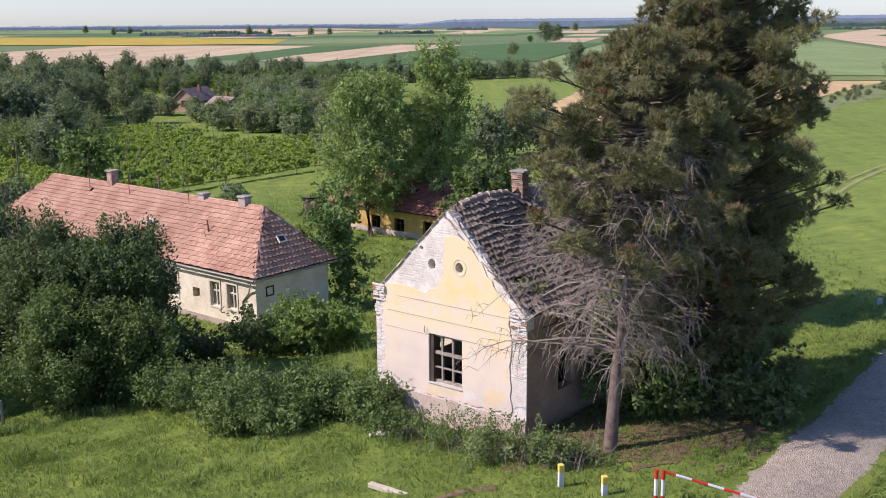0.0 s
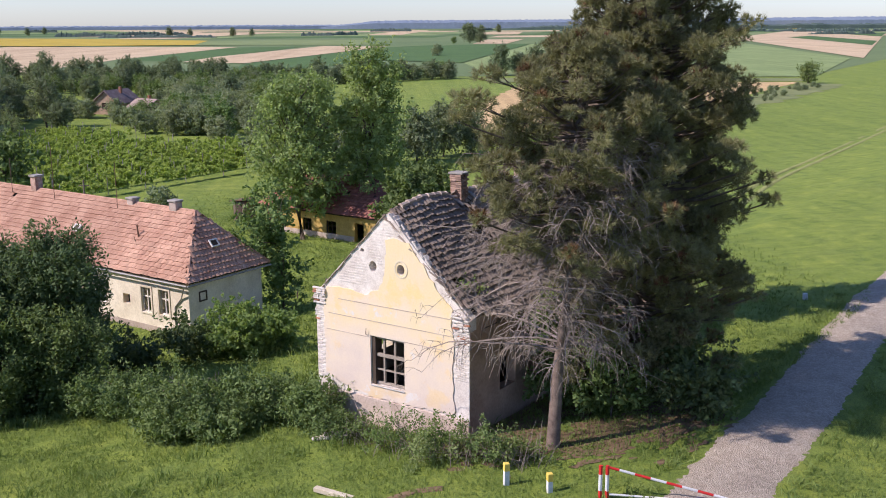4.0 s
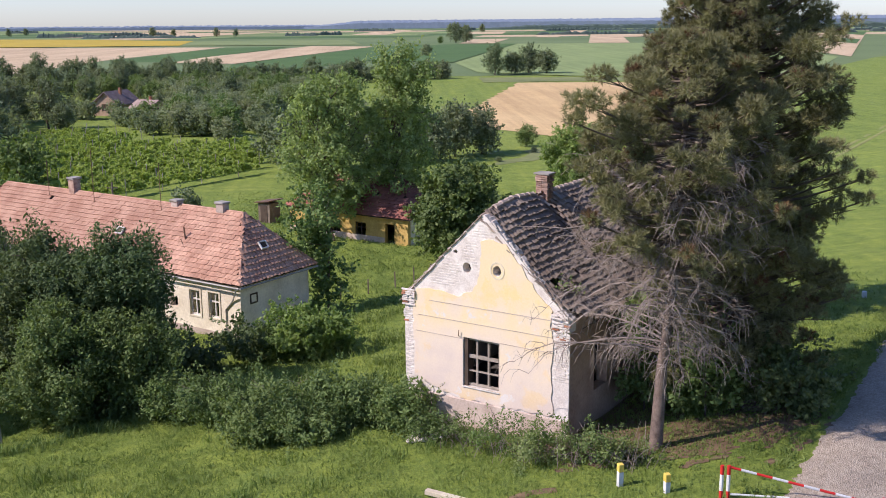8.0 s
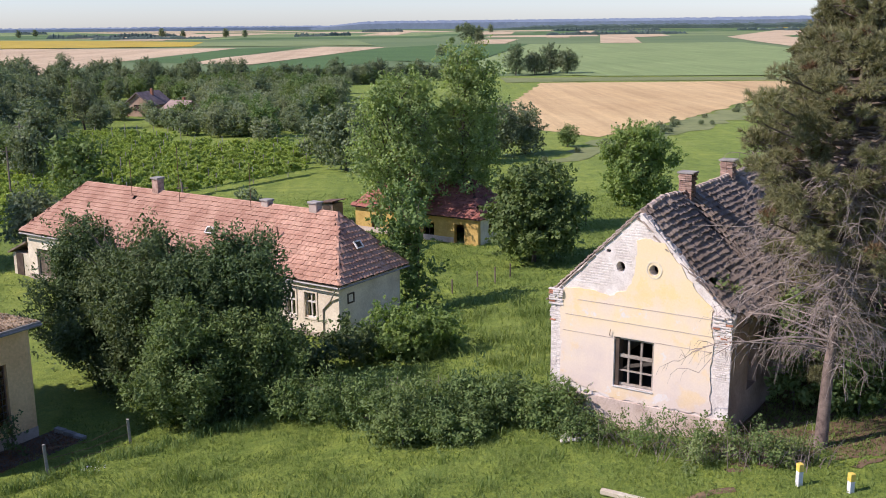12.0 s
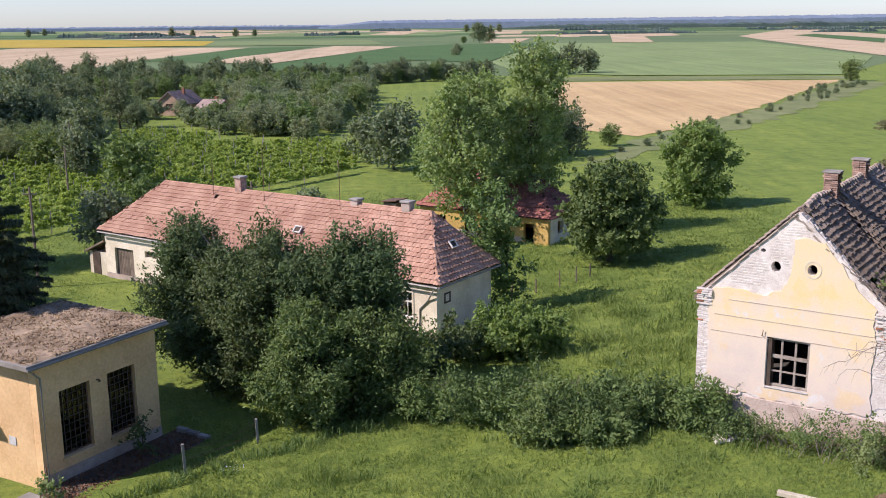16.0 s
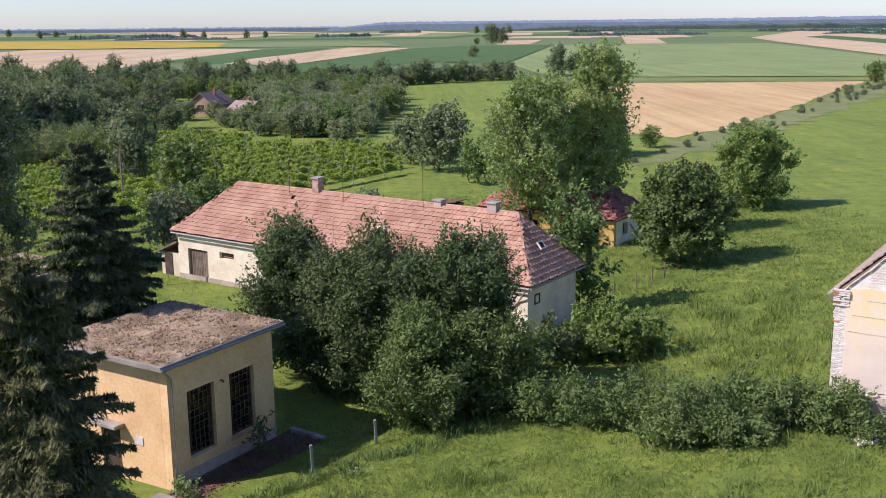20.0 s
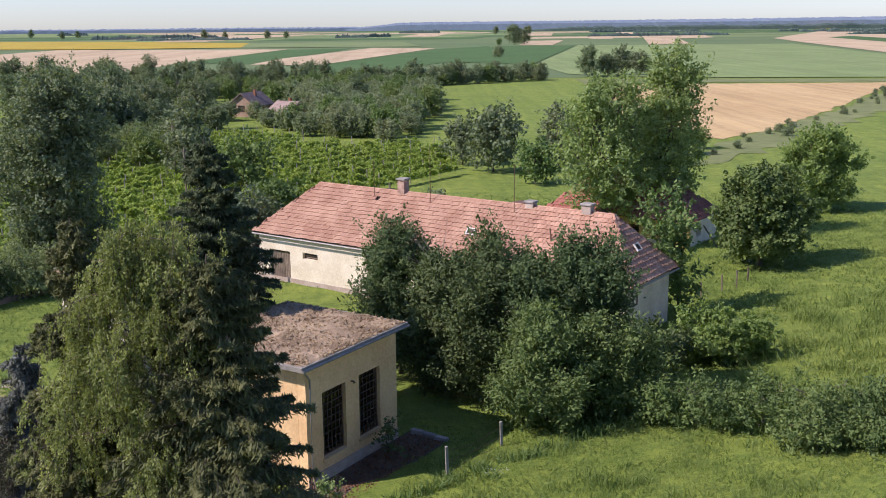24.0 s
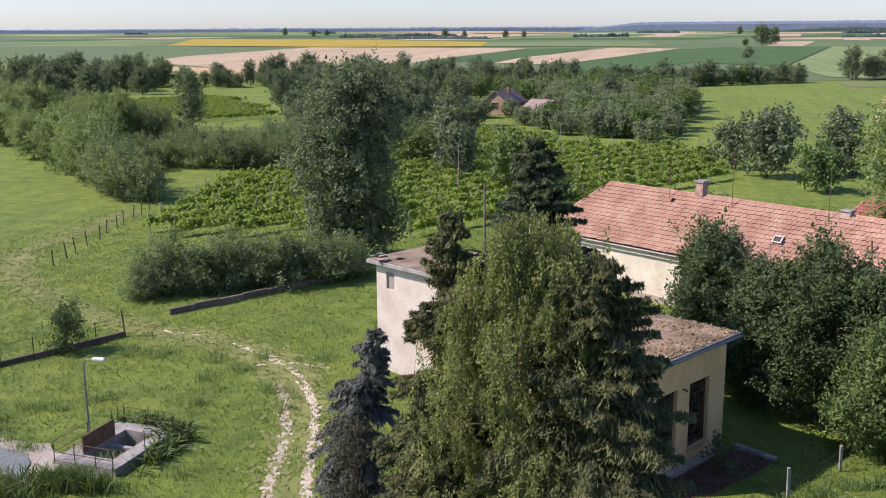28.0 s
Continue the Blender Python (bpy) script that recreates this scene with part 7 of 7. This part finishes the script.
for x, y, h in ((-47, 103, 6.0), (-39, 70, 7.0), (-53, 124, 6.5), (-71, 205, 7.5), (-26, 83, 5.2)):
    up_ = thing("utility_pole", "thin grey timber pole", "pole", pose(x, y, -3.4))
    part("pole", rod([(0, 0, -0.5), (0, 0, h)], [0.11, 0.07], 7), WOOD_OLD, up_)
    part("cross_arm", box(-0.45, -0.04, h - 0.5, 0.45, 0.04, h - 0.42), WOOD_OLD, up_)
# the pump pit, its railing and the lamp
pit = thing("pump_pit", "open concrete pit with rusty railings", "pit", pose(-49.6, 38.6, -3.4, 0, 0, -8) @ Matrix.Scale(0.92, 4))
part("kerb", wall_poly(rect(-1.7, -2.4, 1.6, 2.3), [rect(-0.75, -1.6, 0.85, 1.45)], 1.75), CONCRETE, pit, "stained concrete rim and shaft", pose(0, 0, -1.40, 90, 0, 0))
part("pit_floor", box(-0.9, -1.6, -1.38, 0.9, 1.75, -1.30), DARK_ROOM, pit, "dark pit floor")
part("cross_beam", box(-0.9, 0.10, 0.02, 0.9, 0.32, 0.2, 0.01), CONCRETE, pit)
part("cover_plate", box(-0.86, -1.35, 0.35, -0.78, 0.9, 1.15, 0.01), METAL_RUST, pit, "rusty steel plate on edge")
for x, y in ((-1.6, -2.3), (-0.5, -2.3), (0.6, -2.3), (1.5, -2.3), (-1.6, 2.2), (0.0, 2.2), (1.5, 2.2), (-1.6, 0), (1.5, 0)):
    part("post", rod([(x, y, 0.2), (x, y, 1.25)], 0.022, 5), METAL_RUST, pit)
for z in (0.72, 1.22):
    for a, b in (((-1.6, -2.3), (1.5, -2.3)), ((-1.6, 2.2), (1.5, 2.2)), ((-1.6, -2.3), (-1.6, 0))):
        part("rail", rod([(*a, z), (*b, z)], 0.018, 5), METAL_RUST, pit)
lamp = thing("street_lamp", "thin steel lamp post with a white lantern", "lamp", pose(-51.3, 39.3, -3.4))
part("pole", rod([(0, 0, -0.3), (0, 0, 3.5), (0.12, 0, 3.75), (0.5, -0.05, 3.8)], [0.05, 0.04, 0.035, 0.03], 7), METAL_GREY, lamp)
part("lantern", box(0.45, -0.14, 3.74, 1.05, 0.08, 3.88, 0.04), PAINT_WHITE, lamp, "white lamp head")
sheet("pond_shore", "pale silty shore of the pond", [(-60, 32), (-51.6, 33.4), (-50.9, 35.4), (-51.2, 37.2), (-52.8, 38.5), (-55.0, 38.7), (-60, 39.4)], SILT, 0.12, category="shore", wild=0.15, bite=0.6)
sheet("pond_water", "still murky grey-green pond water", [(-60, 31), (-52.7, 33.2), (-51.9, 35.2), (-52.3, 36.6), (-53.4, 37.5), (-55.6, 37.9), (-60, 38.3)], POND, 0.18, category="water", wild=0.08, bite=0.6)
fence = thing("low_wall", "long low concrete wall with a wire fence", "wall", Matrix.Identity(4))
a, b = Vector((-66, 39.7, -3.4)), Vector((-57.5, 53.8, -3.4))
for k in range(9):
    p, q = a.lerp(b, k / 9), a.lerp(b, (k + 0.985) / 9)
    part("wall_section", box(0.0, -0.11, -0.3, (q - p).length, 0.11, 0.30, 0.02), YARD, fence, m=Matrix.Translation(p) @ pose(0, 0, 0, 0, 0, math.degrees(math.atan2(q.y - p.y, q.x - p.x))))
    part("post", rod([p + Vector((0, 0, 0.2)), p + Vector((0, 0, 1.25))], 0.03, 5), METAL_RUST, fence)
    for z in (0.7, 1.15):
        part("wire", rod([p + Vector((0, 0, z)), q + Vector((0, 0, z))], 0.01, 4), METAL_RUST, fence)
part("post", rod([b + Vector((0, 0, 0.0)), b + Vector((-0.15, 0, 1.6))], 0.05, 6), METAL_RUST, fence)
gf = random.Random(3)
for k in range(12):
    f = k / 11
    x, y = -71.5 - 5 * f, 69 + 26 * f
    w = thing("garden_post", "leaning grey fence post along the track", "post", pose(x + gf.uniform(-0.2, 0.2), y, -3.4, gf.uniform(-8, 8), gf.uniform(-8, 8), 0), "track fence posts")
    part("post", rod([(0, 0, -0.3), (0, 0, 1.3)], 0.055, 5), WOOD_OLD, w)
# The dark section colour stands in for shade from the shrubs above.
gw = thing("garden_wall", "low wall under the shrubs, coloured dark for their shade", "wall", Matrix.Identity(4))
a, b = Vector((-57.0, 58.4, -3.3)), Vector((-48.7, 69.9, -3.3))
for k in range(8):
    part("wall_section", box(0.01, -0.12, -0.3, (b - a).length / 8 - 0.01, 0.12, 0.28 + 0.05 * (k % 2), 0.02), WOOD_OLD, gw, m=Matrix.Translation(a.lerp(b, k / 8)) @ pose(0, 0, 0, 0, 0, math.degrees(math.atan2(b.y - a.y, b.x - a.x))))
part("post", box(-48.75, 69.95, -3.5, -48.4, 70.3, -1.9), CONCRETE, gw)
# two far farmhouses in the wood


def far_house(label, x, y, w, l, wall_h, ridge_h, turn, wall_m, roof_m):
    h = thing("farmhouse", label, "house", pose(x, y, -3.4, 0, 0, turn))
    part("wall", wall_poly([(0, -0.3), (w, -0.3), (w, wall_h), (w / 2, ridge_h), (0, wall_h)], [rect(w * 0.35, 1.0, w * 0.62, 2.3)], l), wall_m, h)
    for s in (0, 1):
        o = [(-0.4, wall_h - 0.35), (w / 2, ridge_h + 0.05), (w / 2, ridge_h + 0.28), (-0.4, wall_h - 0.12)]
        part("roof", prism([(w - p, z) if s else (p, z) for p, z in o], l + 0.8), roof_m, h, "", pose(0, -0.4, 0))
    part("window", box(w * 0.35, 0.1, 1.0, w * 0.62, 0.15, 2.3), WOOD_DARK, h)
    part("chimney", box(w / 2 + 0.6, l * 0.5, wall_h, w / 2 + 1.1, l * 0.5 + 0.5, ridge_h + 0.8), BRICK_RED, h)


far_house("small farmhouse with a brown gabled roof among trees", -61.5, 207, 5.8, 7.5, 2.4, 4.5, -20, SIDE_WALL, ROOF_BROWN)
far_house("low shed with a pinkish tiled roof among trees", -48, 193, 6, 5, 2.0, 3.5, 55, SIDE_WALL, ROOF_PINK)

# ---- grass in tufts on the nearer lawns ----
rng = np.random.default_rng(55)


def turf(label, x0, x1, y0, y1, n, size, long, skip):
    p = np.stack([rng.uniform(x0, x1, n), rng.uniform(y0, y1, n)], 1)
    rim = np.minimum.reduce([(p[:, 0] - x0) / 9, (x1 - p[:, 0]) / 9, (p[:, 1] - y0) / 14, (y1 - p[:, 1]) / 14])
    patchy = np.array([noise.noise((x * 0.5, y * 0.5, 2)) for x, y in p])
    bare = (rng.uniform(0, 1, n) > rim) | (rng.uniform(-0.6, 0.6, n) > patchy + 0.25)
    keep = [i for i, (x, y) in enumerate(p) if not bare[i] and not skip(x, y)]
    p = p[keep]
    z = np.array([ground_z(x, y) for x, y in p])
    tall = 0.6 + 0.9 * np.array([max(0, noise.noise((x * 0.3, y * 0.3, 7))) for x, y in p])
    c = np.concatenate([p, (z + size * long * 0.4)[:, None]], 1)
    c = np.repeat(c, 3, 0) + rng.normal(size=(len(c) * 3, 3)) * (0.07, 0.07, 0.02) * np.repeat(tall, 3)[:, None]
    out = np.tile((0, 0, 2.6), (len(c), 1)).astype(float)
    tagged(new("grass_tufts", leaf_mesh("grass_tufts", c, out, size, rng, LONG_GRASS, 0, long, 1.0)), label, "grass", "", "stuff")


def on_hard(x, y):
    s = (x - 11) * 0.64 + (y - 30.5) * 0.77
    d = (x - 11) * -0.77 + (y - 30.5) * 0.64
    u, v = (x + 3.32) * 0.804 - (y - 36.43) * 0.595, (x + 3.32) * 0.595 + (y - 36.43) * 0.804
    return abs(d + 0.75 - 0.02 * s) < 1.8 or (-0.1 < u < 6.9 and -0.1 < v < 13) or (-35 < x < -24.5 and 34 < y < 46.5)


turf("mown and uneven lawn grass", -32, 24, 20, 50, 190000, 0.022, 7.0, on_hard)
turf("longer meadow grass behind the gabled house", -22, 24, 40, 110, 90000, 0.032, 7.0, on_hard)
turf("grass beside the farm track", -84, -30, 20, 96, 110000, 0.026, 6.5, on_hard)


# reeds beside the concrete apron, tall weeds along walls, and white flower heads in the lawn


def blades(name, label, category, spots, height, width, material, seed, lean=0.35):
    """Long upright leaves, each a thin bent blade."""
    r = np.random.default_rng(seed)
    n = len(spots)
    base = np.array([(x, y, ground_z(x, y)) for x, y in spots])
    d = np.concatenate([r.normal(size=(n, 2)) * lean, np.ones((n, 1))], 1)
    d /= np.linalg.norm(d, axis=1)[:, None]
    h = height * r.uniform(0.5, 1.15, n)[:, None]
    side = np.cross(d, r.normal(size=(n, 3)))
    side *= width / (np.linalg.norm(side, axis=1)[:, None] + 1e-9)
    mid, tip = base + d * h * 0.6, base + d * h + np.concatenate([d[:, :2] * h * 0.5, -h * 0.12], 1)
    v = np.stack([base - side, base + side, mid + side, mid - side, tip], 1).reshape(-1, 3)
    i = np.arange(n)[:, None] * 5
    f = [tuple(q) for q in (i + (0, 1, 2, 3))] + [tuple(q) for q in (i + (3, 2, 4))]
    tagged(new(name, raw(name, [tuple(p) for p in v], f, material)), label, category, "", "stuff")


rng = np.random.default_rng(90)
cloud = lambda cx, cy, sx, sy, n: [(cx + a * sx, cy + b * sy) for a, b in rng.normal(size=(n, 2))]
blades("reeds", "tall grey-green reeds beside the apron", "reeds", cloud(-52.3, 33.6, 0.9, 0.55, 1500) + cloud(-49.8, 35.1, 0.9, 0.30, 1000), 1.0, 0.018, LEAF_GREY, 1)
blades("weeds", "broad grey-green weeds round the pit", "weeds", cloud(-48.0, 40.4, 0.35, 0.5, 420) + cloud(-49.7, 41.6, 0.6, 0.3, 300) + cloud(-47.6, 38.8, 0.25, 0.8, 300), 0.7, 0.045, LEAF_GREY, 11, 0.7)
blades("tall_grass", "pale clumps of tall grass on the bank", "grass", [p for k in range(26) for p in cloud(rng.uniform(-58, -44), rng.uniform(36, 52), 0.3, 0.3, 60)], 0.6, 0.016, LEAF_LIME, 2)
blades("tall_grass", "taller grass clumps in the lawn", "grass", [p for k in range(60) for p in cloud(rng.uniform(-22, 4), rng.uniform(27, 42), 0.28, 0.22, 40)], 0.5, 0.014, LONG_GRASS, 3)
blades("tall_grass", "long rank grass behind the gabled house", "grass", [p for k in range(110) for p in cloud(rng.uniform(-9, 8), rng.uniform(42, 62), 0.5, 0.4, 45)], 0.7, 0.018, LONG_GRASS, 4)
blades("weeds", "rough weeds along the bank's foot", "weeds", [p for k in range(26) for p in cloud(-24.6 + 0.42 * k + rng.normal() * 0.3, 36.2 + 0.26 * k + rng.normal() * 0.3, 0.25, 0.2, 45)], 0.55, 0.016, LEAF_MID, 5)
for k, (x, y) in enumerate(((-20.7, 37.6), (-46.3, 39.0))):
    fl = leaf_mesh("flower_heads", np.array([(a, b, ground_z(a, b) + 0.32 + 0.05 * rng.normal()) for a, b in cloud(x, y, 0.3, 0.2, 34)]), np.tile((0.0, 0.0, 1.0), (34, 1)), 0.045, rng, PAINT_WHITE, 0, 1.1, 0.3)
    tagged(new("flower_heads", fl), "patch of small white flower heads", "flowers", "", "stuff")
sapling = broadleaf("sapling", "small bright green sapling beside the handrail", "shrub", -27.0, 35.6, 1.5, crown(6, 0.5, 0.5, 0.3, 1.3, 0.35, 300, 0.3), LEAF_LIME, 5, 16, 0.09, 0.14, 0.02, 0.9, seed=300)
broadleaf("sapling", "sparse shrub against the shaded wall", "shrub", -24.9, 40.6, 1.9, crown(7, 0.6, 0.6, 0.5, 1.7, 0.4, 301, 0.3), LEAF_DARK, 4, 14, 0.10, 0.16, 0.03, 1.2, seed=301)
edge = [(7.7, 24.6), (9.9, 28), (13.7, 33), (17.7, 39), (23.6, 47.5)]
verge = []
for (xa, ya), (xb, yb) in zip(edge, edge[1:]):
    n = Vector((yb - ya, xa - xb)).normalized()
    for k in range(int(math.hypot(xb - xa, yb - ya) * 5)):
        f, side = rng.uniform(), rng.choice((-1.0, 1.0))
        o = side * (1.62 + abs(rng.normal()) * 0.22)
        verge += cloud(xa + (xb - xa) * f + n.x * o, ya + (yb - ya) * f + n.y * o, 0.14, 0.14, 14)
blades("weeds", "ragged grass along the edges of the gravel", "weeds", verge, 0.28, 0.014, LONG_GRASS, 8, 0.6)
